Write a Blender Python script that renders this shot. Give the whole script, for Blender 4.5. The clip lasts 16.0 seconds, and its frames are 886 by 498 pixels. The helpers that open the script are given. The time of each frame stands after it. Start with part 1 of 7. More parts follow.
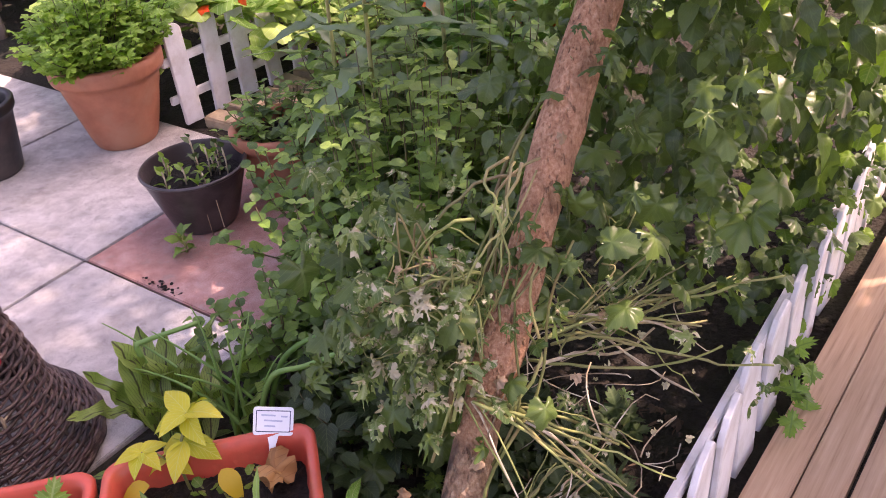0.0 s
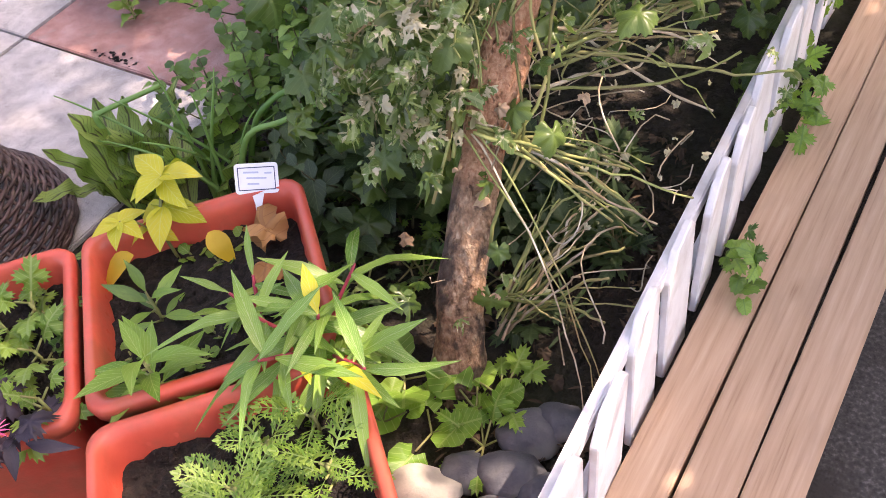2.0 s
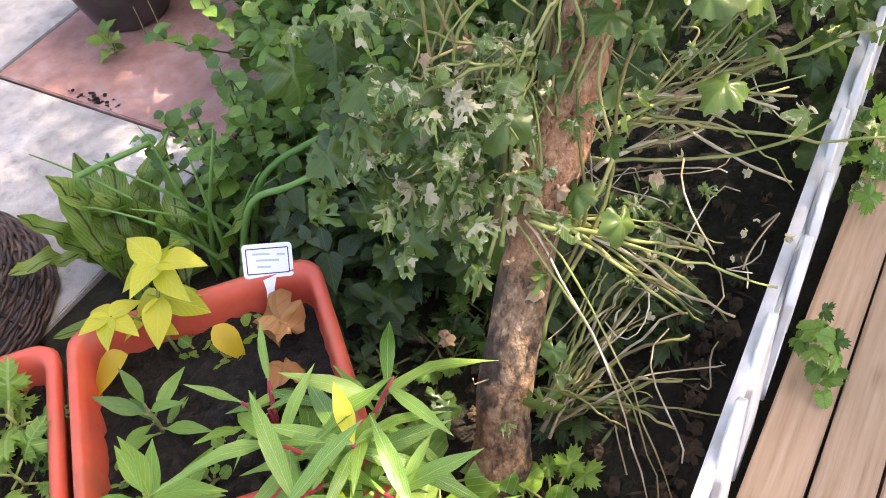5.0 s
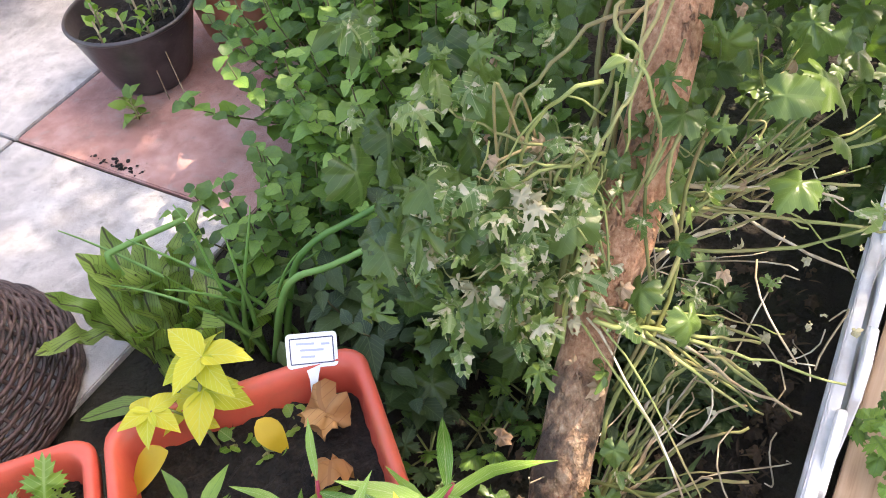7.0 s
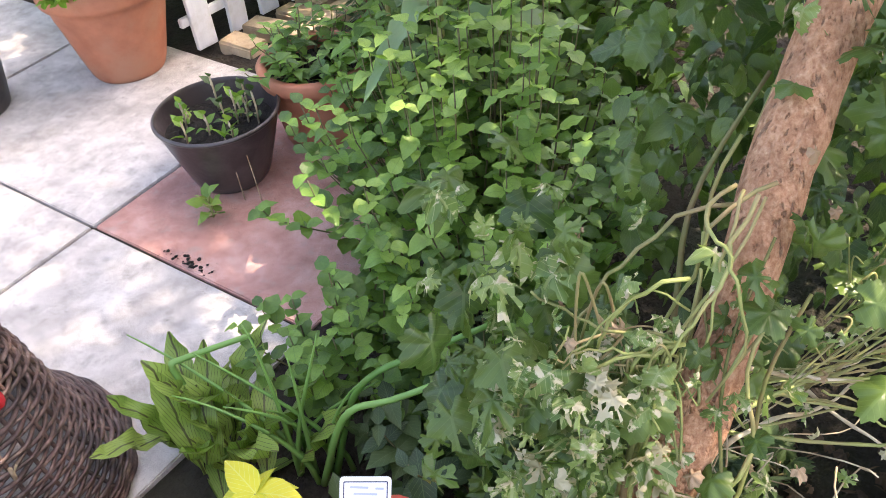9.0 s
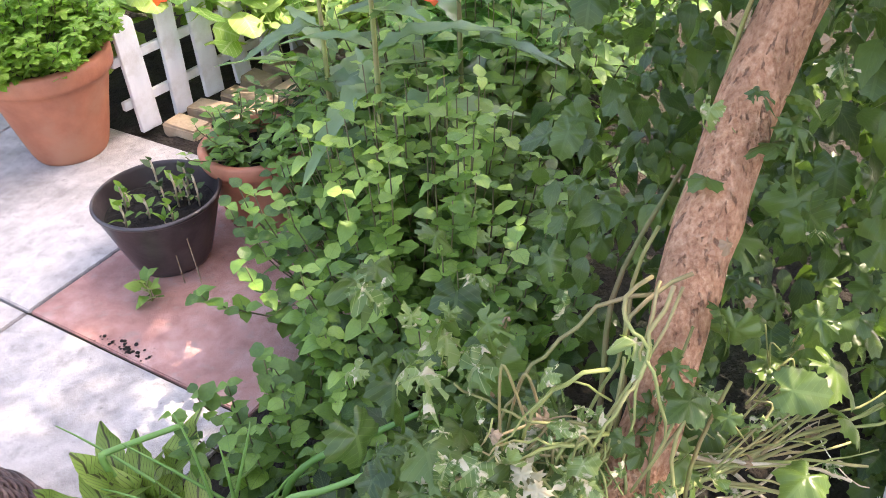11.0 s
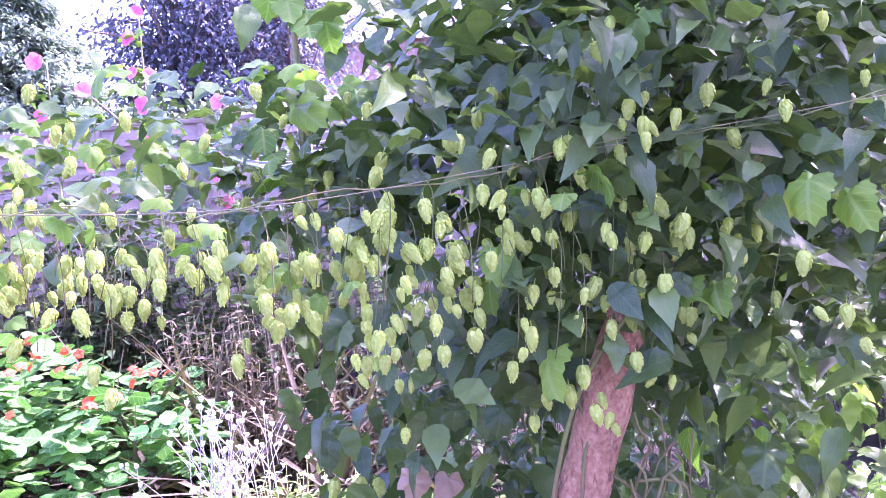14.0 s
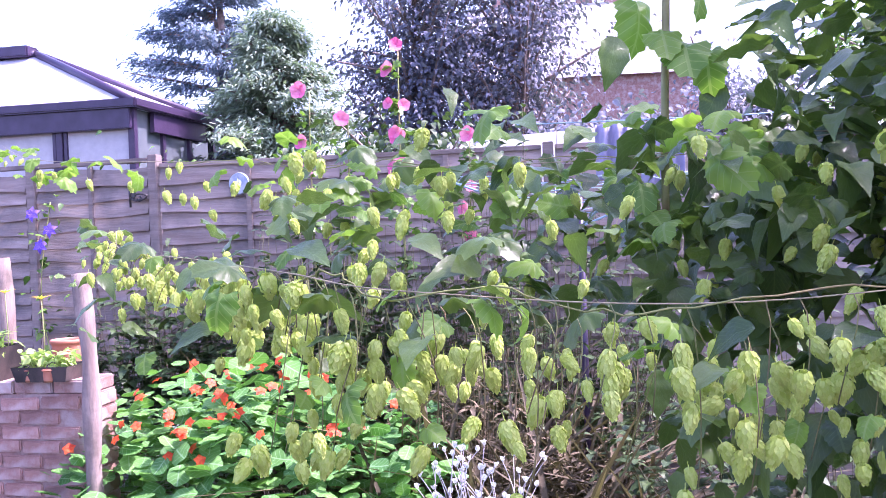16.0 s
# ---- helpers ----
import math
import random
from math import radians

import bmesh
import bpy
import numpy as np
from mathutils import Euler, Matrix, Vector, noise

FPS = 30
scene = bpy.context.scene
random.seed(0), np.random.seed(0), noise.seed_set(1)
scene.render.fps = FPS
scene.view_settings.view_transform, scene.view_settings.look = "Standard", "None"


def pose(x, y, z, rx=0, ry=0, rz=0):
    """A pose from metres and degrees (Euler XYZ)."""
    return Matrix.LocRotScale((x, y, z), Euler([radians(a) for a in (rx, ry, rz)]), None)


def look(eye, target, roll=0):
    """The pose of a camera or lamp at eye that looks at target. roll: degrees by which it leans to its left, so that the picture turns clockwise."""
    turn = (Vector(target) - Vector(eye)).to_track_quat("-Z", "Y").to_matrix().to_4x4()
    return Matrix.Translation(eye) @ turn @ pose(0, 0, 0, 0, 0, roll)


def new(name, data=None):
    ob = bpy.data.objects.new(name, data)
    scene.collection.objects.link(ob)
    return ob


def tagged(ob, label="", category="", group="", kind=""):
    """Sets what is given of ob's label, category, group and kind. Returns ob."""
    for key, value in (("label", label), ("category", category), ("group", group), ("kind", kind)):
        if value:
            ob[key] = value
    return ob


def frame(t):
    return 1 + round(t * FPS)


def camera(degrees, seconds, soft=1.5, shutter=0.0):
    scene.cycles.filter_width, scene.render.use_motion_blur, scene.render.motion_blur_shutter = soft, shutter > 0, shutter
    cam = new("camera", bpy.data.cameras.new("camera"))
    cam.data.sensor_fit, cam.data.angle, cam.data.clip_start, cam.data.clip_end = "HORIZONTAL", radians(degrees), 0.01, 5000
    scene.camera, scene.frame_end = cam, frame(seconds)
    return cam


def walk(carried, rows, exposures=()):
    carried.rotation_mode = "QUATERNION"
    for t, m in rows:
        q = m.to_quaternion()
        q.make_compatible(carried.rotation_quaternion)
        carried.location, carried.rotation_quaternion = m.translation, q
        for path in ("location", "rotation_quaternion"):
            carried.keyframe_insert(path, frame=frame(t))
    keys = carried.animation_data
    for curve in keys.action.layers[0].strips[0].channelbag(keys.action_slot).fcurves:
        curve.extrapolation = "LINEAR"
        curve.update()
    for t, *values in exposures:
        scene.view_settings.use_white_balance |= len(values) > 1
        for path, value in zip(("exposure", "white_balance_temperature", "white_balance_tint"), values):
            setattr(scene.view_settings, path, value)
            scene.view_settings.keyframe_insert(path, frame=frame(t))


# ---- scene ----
cam = camera(51.8, 16.0, soft=0.9)
PATH = [
    (0, (0.18, 0.238, 1.48), (-0.069, 1.881, 0.368), -5.8),
    (0.5, (0.103, 0.227, 1.421), (-0.061, 1.802, 0.199), -4.9),
    (1, (0.083, 0.215, 1.391), (0.005, 1.719, 0.075), -5.2),
    (1.5, (0.098, 0.251, 1.352), (-0.029, 1.644, -0.077), -7.9),
    (2, (0.118, 0.288, 1.345), (-0.081, 1.618, -0.135), -10.4),
    (2.5, (0.151, 0.306, 1.342), (-0.134, 1.622, -0.137), -12.5),
    (3, (0.184, 0.333, 1.348), (-0.183, 1.648, -0.114), -13.1),
    (3.5, (0.206, 0.358, 1.368), (-0.265, 1.673, -0.064), -12.9),
    (4, (0.186, 0.394, 1.356), (-0.27, 1.708, -0.081), -13.7),
    (4.5, (0.09, 0.47, 1.319), (-0.149, 1.798, -0.157), -11.3),
    (4.7, (0.044, 0.493, 1.306), (-0.132, 1.817, -0.182), -9.8),
    (6.8, (-0.042, 0.592, 1.328), (-0.123, 1.955, -0.133), -9.4),
    (7, (-0.06, 0.604, 1.339), (-0.188, 1.985, -0.101), -8.9),
    (7.5, (-0.081, 0.645, 1.367), (-0.27, 2.076, -0.017), -7.7),
    (8, (-0.092, 0.661, 1.381), (-0.292, 2.127, 0.036), -5.8),
    (8.5, (-0.093, 0.669, 1.387), (-0.306, 2.136, 0.044), -5.3),
    (8.7, (-0.089, 0.673, 1.397), (-0.323, 2.148, 0.067), -6.3),
    (10.8, (-0.069, 0.704, 1.447), (-0.253, 2.31, 0.269), -4.4),
    (11, (-0.049, 0.687, 1.433), (-0.178, 2.29, 0.244), -4.2),
    (11.5, (0.029, 0.645, 1.442), (0.027, 2.291, 0.305), -4.7),
    (12, (0.111, 0.599, 1.526), (0.17, 2.364, 0.587), -4.2),
    (12.5, (0.173, 0.567, 1.607), (0.204, 2.427, 0.873), -3.8),
    (13, (0.219, 0.547, 1.694), (0.253, 2.489, 1.216), -4.3),
    (13.5, (0.256, 0.532, 1.753), (0.295, 2.51, 1.462), -4.0),
    (14, (0.275, 0.511, 1.799), (0.226, 2.505, 1.66), -5.4),
    (14.5, (0.241, 0.522, 1.814), (0.004, 2.505, 1.706), -5.9),
    (15, (0.167, 0.599, 1.828), (-0.121, 2.577, 1.746), -3.9),
    (15.5, (0.083, 0.659, 1.843), (-0.257, 2.629, 1.794), -2.7),
    (16, (0.043, 0.69, 1.854), (-0.453, 2.628, 1.815), -2.2),
]
EXPOSURES = [(0.0, 2.0, 8000, 46), (0.5, 2.03, 8000, 40), (1.5, 2.2, 8000, 32), (3.5, 2.33, 8200, 28), (4.7, 2.4, 8000, 20), (7.0, 2.62, 7900, 18), (11.0, 2.75, 7600, 22), (12.5, 3.0, 6300, 46), (13.0, 3.08, 6300, 52), (13.5, 3.1, 6100, 56), (14.0, 3.25, 5400, 78), (14.5, 2.95, 5600, 68), (15.0, 2.68, 5900, 62), (16.0, 2.45, 5700, 54)]
walk(cam, [(t, look(eye, target, roll)) for t, eye, target, roll in PATH], EXPOSURES)

# ---- light ----
SUN_AZ, SUN_EL = (0.97, 0.24), 56.0       # where the sun stands, seen from above, and its height
world = bpy.data.worlds.new("sky")
scene.world = world
world.use_nodes = True
wn = world.node_tree
sky = wn.nodes.new("ShaderNodeTexSky")
sky.sky_type, sky.sun_disc = "NISHITA", False
sky.sun_elevation, sky.sun_rotation = radians(SUN_EL), math.atan2(SUN_AZ[0], SUN_AZ[1])
sky.air_density, sky.dust_density = 1.0, 2.5
wn.links.new(sky.outputs[0], wn.nodes["Background"].inputs[0])
wn.nodes["Background"].inputs[1].default_value = 0.14
sun = new("sun", bpy.data.lights.new("sun", "SUN"))
sun.data.energy, sun.data.angle, sun.data.color = 2.6, radians(0.6), (1.0, 0.94, 0.84)
d = Vector((*Vector(SUN_AZ).normalized() * math.cos(radians(SUN_EL)), math.sin(radians(SUN_EL))))
sun.matrix_world = look(d * 30, (0, 0, 0))

rng = np.random.default_rng(7)


# ---- materials ----
def nodes(name):
    m = bpy.data.materials.new(name)
    m.use_nodes = True
    t = m.node_tree
    return m, t, t.nodes["Principled BSDF"]


def add(t, kind, **kw):
    n = t.nodes.new(kind)
    for k, v in kw.items():
        n.inputs[k].default_value = v
    return n


def ramp(t, src, stops):
    r = t.nodes.new("ShaderNodeValToRGB")
    e = r.color_ramp.elements
    e[0].position, e[0].color = stops[0][0], (*stops[0][1], 1)
    e[1].position, e[1].color = stops[-1][0], (*stops[-1][1], 1)
    for p, c in stops[1:-1]:
        x = e.new(p)
        x.color = (*c, 1)
    t.links.new(src, r.inputs[0])
    return r.outputs[0]


def mixc(t, fac, a, b, mode="MIX"):
    n = t.nodes.new("ShaderNodeMix")
    n.data_type, n.blend_type = "RGBA", mode
    for sock, v in ((0, fac), (6, a), (7, b)):
        if hasattr(v, "node"):
            t.links.new(v, n.inputs[sock])
        else:
            n.inputs[sock].default_value = v if sock == 0 else (*v, 1)
    return n.outputs[2]


def math2(t, op, a, b=0.0):
    n = t.nodes.new("ShaderNodeMath")
    n.operation = op
    for i, v in enumerate((a, b)):
        if hasattr(v, "node"):
            t.links.new(v, n.inputs[i])
        else:
            n.inputs[i].default_value = v
    return n.outputs[0]


def noise_out(t, coord, scale, detail=6.0, stretch=None, rough=0.6):
    n = add(t, "ShaderNodeTexNoise", Scale=scale, Detail=detail, Roughness=rough)
    if stretch:
        mp = t.nodes.new("ShaderNodeMapping")
        mp.inputs["Scale"].default_value = stretch
        t.links.new(coord, mp.inputs[0])
        coord = mp.outputs[0]
    t.links.new(coord, n.inputs["Vector"])
    return n.outputs[0]


def surf(name, stops, scale=20.0, rough=0.7, bump=0.3, bscale=80.0, stain=None, sscale=4.0, stretch=None, metal=0.0, vary=0.0, depth=0.01):
    """A solid surface: grain at one scale, stains at a second, relief."""
    m, t, b = nodes(name)
    co = t.nodes.new("ShaderNodeTexCoord").outputs["Object"]
    col = ramp(t, noise_out(t, co, scale, stretch=stretch), stops)
    if stain:
        f = ramp(t, noise_out(t, co, sscale, 8.0), [(0.47, (0, 0, 0)), (0.63, (1, 1, 1))])
        col = mixc(t, f, col, stain)
    if vary:
        r = t.nodes.new("ShaderNodeObjectInfo").outputs["Random"]
        k = math2(t, "ADD", math2(t, "MULTIPLY", r, vary * 2), 1 - vary)
        h = t.nodes.new("ShaderNodeHueSaturation")
        t.links.new(k, h.inputs["Value"])
        t.links.new(col, h.inputs["Color"])
        col = h.outputs[0]
    t.links.new(col, b.inputs["Base Color"])
    b.inputs["Roughness"].default_value, b.inputs["Metallic"].default_value = rough, metal
    if bump:
        bp = add(t, "ShaderNodeBump", Strength=bump, Distance=depth)
        t.links.new(noise_out(t, co, bscale, stretch=stretch), bp.inputs["Height"])
        t.links.new(bp.outputs[0], b.inputs["Normal"])
    return m


def leafmat(name, c1, c2, vein=None, trans=0.4, rough=0.5, veins=6.0, spots=None, width=0.1, deep=0.55, rib=0.018):
    """A leaf: colour differs from leaf to leaf and over the blade, pale or dark veins, light shines through."""
    m, t, b = nodes(name)
    ri = t.nodes.new("ShaderNodeNewGeometry").outputs["Random Per Island"]
    ro = t.nodes.new("ShaderNodeObjectInfo").outputs["Random"]
    k = math2(t, "FRACT", math2(t, "ADD", ri, ro))
    tc = t.nodes.new("ShaderNodeTexCoord")
    xyz = t.nodes.new("ShaderNodeSeparateXYZ")
    t.links.new(tc.outputs["UV"], xyz.inputs[0])
    own = t.nodes.new("ShaderNodeCombineXYZ")
    t.links.new(xyz.outputs[0], own.inputs[0])
    t.links.new(xyz.outputs[1], own.inputs[1])
    t.links.new(math2(t, "MULTIPLY", k, 40.0), own.inputs[2])
    n = noise_out(t, own.outputs[0], 7.0)
    k = math2(t, "ADD", math2(t, "MULTIPLY", k, 0.75), math2(t, "MULTIPLY", n, 0.4))
    col = ramp(t, k, [(0.14, c1), (0.98, c2)])
    u = math2(t, "ABSOLUTE", math2(t, "SUBTRACT", xyz.outputs[0], 0.5))
    side = math2(t, "FRACT", math2(t, "MULTIPLY", math2(t, "SUBTRACT", xyz.outputs[1], u), veins))
    side = math2(t, "LESS_THAN", side, width)
    line = math2(t, "MAXIMUM", side, math2(t, "LESS_THAN", u, rib))
    if vein:
        col = mixc(t, math2(t, "MULTIPLY", line, deep), col, vein)
    if spots:
        f = ramp(t, noise_out(t, own.outputs[0], 3.4, 5.0), [(0.55, (0, 0, 0)), (0.60, (1, 1, 1))])
        col = mixc(t, f, col, spots)
    t.links.new(col, b.inputs["Base Color"])
    b.inputs["Roughness"].default_value = rough
    bp = add(t, "ShaderNodeBump", Strength=0.35, Distance=0.003)
    t.links.new(math2(t, "SUBTRACT", n, math2(t, "MULTIPLY", line, 0.6)), bp.inputs["Height"])
    t.links.new(bp.outputs[0], b.inputs["Normal"])
    tr = t.nodes.new("ShaderNodeBsdfTranslucent")
    t.links.new(mixc(t, 0.5, col, (0.55, 0.75, 0.08), "SOFT_LIGHT"), tr.inputs[0])
    mx = t.nodes.new("ShaderNodeMixShader")
    mx.inputs[0].default_value = trans
    t.links.new(b.outputs[0], mx.inputs[1])
    t.links.new(tr.outputs[0], mx.inputs[2])
    t.links.new(mx.outputs[0], t.nodes["Material Output"].inputs[0])
    return m


def slabmat(name, dark, mid, light, stain, vary):
    """Cast concrete: fine grit, pits, worn pale areas and dull stains."""
    m, t, b = nodes(name)
    co = t.nodes.new("ShaderNodeTexCoord").outputs["Object"]
    grit = noise_out(t, co, 420, 4.0)
    wear = noise_out(t, co, 9, 9.0, rough=0.72)
    col = ramp(t, math2(t, "ADD", math2(t, "MULTIPLY", grit, 0.45), math2(t, "MULTIPLY", wear, 0.55)), [(0.40, dark), (0.50, mid), (0.60, light)])
    f = ramp(t, noise_out(t, co, 26, 9.0, rough=0.75), [(0.54, (0, 0, 0)), (0.64, (1, 1, 1))])
    col = mixc(t, math2(t, "MULTIPLY", f, 0.5), col, stain)
    pit = ramp(t, noise_out(t, co, 150, 3.0), [(0.30, (1, 1, 1)), (0.36, (0, 0, 0))])
    col = mixc(t, math2(t, "MULTIPLY", pit, 0.6), col, (0.12, 0.11, 0.10))
    h = t.nodes.new("ShaderNodeHueSaturation")
    r = t.nodes.new("ShaderNodeObjectInfo").outputs["Random"]
    t.links.new(math2(t, "ADD", math2(t, "MULTIPLY", r, vary * 2), 1 - vary), h.inputs["Value"])
    t.links.new(col, h.inputs["Color"])
    t.links.new(h.outputs[0], b.inputs["Base Color"])
    b.inputs["Roughness"].default_value = 0.88
    bp = add(t, "ShaderNodeBump", Strength=0.6, Distance=0.004)
    t.links.new(math2(t, "SUBTRACT", math2(t, "ADD", grit, wear), pit), bp.inputs["Height"])
    t.links.new(bp.outputs[0], b.inputs["Normal"])
    return m


def plankmat(name):
    """Sawn pine: long grain, a few brown knots, grey scuffs; each board differs a little."""
    m, t, b = nodes(name)
    co = t.nodes.new("ShaderNodeTexCoord").outputs["Object"]
    ri = t.nodes.new("ShaderNodeObjectInfo").outputs["Random"]
    own = t.nodes.new("ShaderNodeVectorMath")
    sh = t.nodes.new("ShaderNodeCombineXYZ")
    t.links.new(math2(t, "MULTIPLY", ri, 30.0), sh.inputs[0])
    t.links.new(math2(t, "MULTIPLY", ri, 17.0), sh.inputs[1])
    t.links.new(co, own.inputs[0])
    t.links.new(sh.outputs[0], own.inputs[1])
    co = own.outputs[0]
    knot = t.nodes.new("ShaderNodeTexVoronoi")
    knot.inputs["Scale"].default_value = 6.0
    mp = t.nodes.new("ShaderNodeMapping")
    mp.inputs["Scale"].default_value = (1.6, 0.75, 0.0)
    t.links.new(co, mp.inputs[0])
    t.links.new(mp.outputs[0], knot.inputs["Vector"])
    near = ramp(t, knot.outputs["Distance"], [(0.03, (1, 1, 1)), (0.16, (0, 0, 0))])
    grain = noise_out(t, co, 13, 7.0, (9, 0.35, 9))
    col = ramp(t, math2(t, "ADD", grain, math2(t, "MULTIPLY", near, -0.25)), [(0.24, (0.27, 0.155, 0.095)), (0.42, (0.41, 0.262, 0.168)), (0.60, (0.465, 0.312, 0.21)), (0.78, (0.52, 0.365, 0.255))])
    scuff = ramp(t, noise_out(t, co, 7, 8.0, (1.5, 0.6, 1)), [(0.54, (0, 0, 0)), (0.68, (1, 1, 1))])
    col = mixc(t, math2(t, "MULTIPLY", scuff, 0.45), col, (0.33, 0.22, 0.15))
    hs = t.nodes.new("ShaderNodeHueSaturation")
    t.links.new(math2(t, "ADD", math2(t, "MULTIPLY", ri, 0.3), 0.82), hs.inputs["Value"])
    t.links.new(col, hs.inputs["Color"])
    t.links.new(hs.outputs[0], b.inputs["Base Color"])
    b.inputs["Roughness"].default_value = 0.6
    bp = add(t, "ShaderNodeBump", Strength=0.35, Distance=0.004)
    t.links.new(grain, bp.inputs["Height"])
    t.links.new(bp.outputs[0], b.inputs["Normal"])
    return m


def barkmat(name):
    """Reddish flaking bark above, grey weathered wood with black and pale patches towards the foot."""
    m, t, b = nodes(name)
    co = t.nodes.new("ShaderNodeTexCoord").outputs["Object"]
    fine = noise_out(t, co, 150, 9.0, (1, 1, 0.75))
    col = ramp(t, fine, [(0.24, (0.28, 0.12, 0.065)), (0.42, (0.44, 0.21, 0.115)), (0.58, (0.57, 0.31, 0.185)), (0.74, (0.68, 0.44, 0.29))])
    flake = ramp(t, noise_out(t, co, 34, 9.0, (1, 1, 0.5)), [(0.50, (0, 0, 0)), (0.60, (1, 1, 1))])
    col = mixc(t, math2(t, "MULTIPLY", flake, 0.35), col, (0.38, 0.19, 0.11))
    crack = ramp(t, noise_out(t, co, 120, 4.0, (1, 1, 0.25)), [(0.34, (1, 1, 1)), (0.41, (0, 0, 0))])
    col = mixc(t, math2(t, "MULTIPLY", crack, 0.5), col, (0.09, 0.05, 0.035))
    old = ramp(t, noise_out(t, co, 85, 9.0, (1, 1, 0.6)), [(0.32, (0.15, 0.082, 0.046)), (0.50, (0.34, 0.205, 0.12)), (0.70, (0.54, 0.39, 0.255))])
    mould = ramp(t, noise_out(t, co, 15, 9.0, (1, 1, 0.6)), [(0.47, (0, 0, 0)), (0.54, (1, 1, 1))])
    old = mixc(t, math2(t, "MULTIPLY", mould, 0.8), old, (0.045, 0.035, 0.03))
    xyz = t.nodes.new("ShaderNodeSeparateXYZ")
    t.links.new(co, xyz.inputs[0])
    h = math2(t, "ADD", xyz.outputs[2], math2(t, "MULTIPLY", noise_out(t, co, 12, 6.0), 0.22))
    up = ramp(t, h, [(0.42, (0, 0, 0)), (0.56, (1, 1, 1))])
    t.links.new(mixc(t, up, old, col), b.inputs["Base Color"])
    b.inputs["Roughness"].default_value = 0.85
    bp = add(t, "ShaderNodeBump", Strength=1.0, Distance=0.008)
    t.links.new(math2(t, "SUBTRACT", math2(t, "ADD", fine, math2(t, "MULTIPLY", flake, 0.4)), crack), bp.inputs["Height"])
    t.links.new(bp.outputs[0], b.inputs["Normal"])
    return m


M_SOIL = surf("soil", [(0.3, (0.006, 0.0045, 0.0035)), (0.6, (0.024, 0.017, 0.012)), (0.8, (0.07, 0.05, 0.036))], 70, 0.95, 1.0, 110, depth=0.03)
M_EARTH = surf("earth", [(0.3, (0.013, 0.0095, 0.0065)), (0.7, (0.048, 0.036, 0.024))], 14, 0.95, 1.0, 60, (0.03, 0.034, 0.016), 2.5, depth=0.04)
M_SLAB = slabmat("slab_grey", (0.27, 0.25, 0.235), (0.42, 0.395, 0.37), (0.60, 0.575, 0.545), (0.235, 0.22, 0.205), 0.07)
M_SLABP = slabmat("slab_pink", (0.30, 0.145, 0.12), (0.44, 0.225, 0.19), (0.56, 0.36, 0.32), (0.36, 0.28, 0.25), 0.0)
M_TARMAC = surf("tarmac", [(0.3, (0.02, 0.018, 0.016)), (0.55, (0.06, 0.054, 0.05)), (0.75, (0.16, 0.15, 0.14))], 130, 0.9, 1.0, 110, (0.03, 0.024, 0.02), 5.0, depth=0.012)
M_CONC = surf("concrete", [(0.3, (0.58, 0.56, 0.53)), (0.7, (0.74, 0.72, 0.68))], 12, 0.9, 0.4, 90, (0.4, 0.38, 0.34), 3.0)
M_TERRA = surf("terracotta", [(0.3, (0.36, 0.12, 0.065)), (0.7, (0.48, 0.18, 0.10))], 14, 0.6, 0.15, 60, (0.42, 0.19, 0.115), 5.0)
M_PLAST = surf("orange_plastic", [(0.3, (0.57, 0.078, 0.045)), (0.7, (0.66, 0.115, 0.07))], 10, 0.38, 0.10, 40, (0.47, 0.10, 0.055), 9.0)
M_BLACKP = surf("black_plastic", [(0.3, (0.018, 0.017, 0.018)), (0.7, (0.035, 0.032, 0.032))], 12, 0.4, 0.1, 60, (0.07, 0.055, 0.05), 6.0)
M_BROWNP = surf("brown_plastic", [(0.3, (0.030, 0.023, 0.024)), (0.7, (0.05, 0.039, 0.039))], 8, 0.30, 0.1, 60, (0.085, 0.068, 0.066), 7.0)
M_WHITE = surf("white_paint", [(0.3, (0.70, 0.69, 0.70)), (0.7, (0.84, 0.83, 0.83))], 14, 0.5, 0.25, 40, (0.60, 0.57, 0.54), 9.0, stretch=(1, 1, 0.25), vary=0.04)
M_PLANK = plankmat("pine")
M_TRUNK = barkmat("bark")
M_WOUND = surf("bare_wood", [(0.3, (0.36, 0.17, 0.10)), (0.7, (0.50, 0.28, 0.18))], 90, 0.7, 0.5, 60, stretch=(1, 1, 0.2))
M_STEM = surf("green_stem", [(0.3, (0.14, 0.17, 0.045)), (0.7, (0.30, 0.33, 0.11))], 20, 0.6, 0.2, 60, (0.28, 0.21, 0.10), 6.0, vary=0.3)
M_DRYSTEM = surf("dry_stem", [(0.3, (0.26, 0.18, 0.10)), (0.7, (0.50, 0.42, 0.28))], 25, 0.8, 0.2, 60, (0.62, 0.57, 0.45), 12.0, vary=0.25)
M_DKSTEM = surf("woody_stem", [(0.3, (0.06, 0.055, 0.025)), (0.7, (0.16, 0.15, 0.06))], 20, 0.7, 0.2, vary=0.2)
# darker copy of green_stem; the shade beside the post is in its colour
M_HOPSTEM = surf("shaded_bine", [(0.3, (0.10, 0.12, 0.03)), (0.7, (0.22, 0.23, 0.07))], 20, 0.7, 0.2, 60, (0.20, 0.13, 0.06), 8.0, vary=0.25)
M_REDSTEM = surf("red_stem", [(0.3, (0.32, 0.02, 0.05)), (0.7, (0.42, 0.06, 0.08))], 25, 0.5, 0.1)
M_WICKER = surf("wicker", [(0.28, (0.022, 0.011, 0.010)), (0.5, (0.085, 0.046, 0.038)), (0.75, (0.26, 0.18, 0.15))], 42, 0.5, 0.4, 120, (0.03, 0.018, 0.016), 9.0)
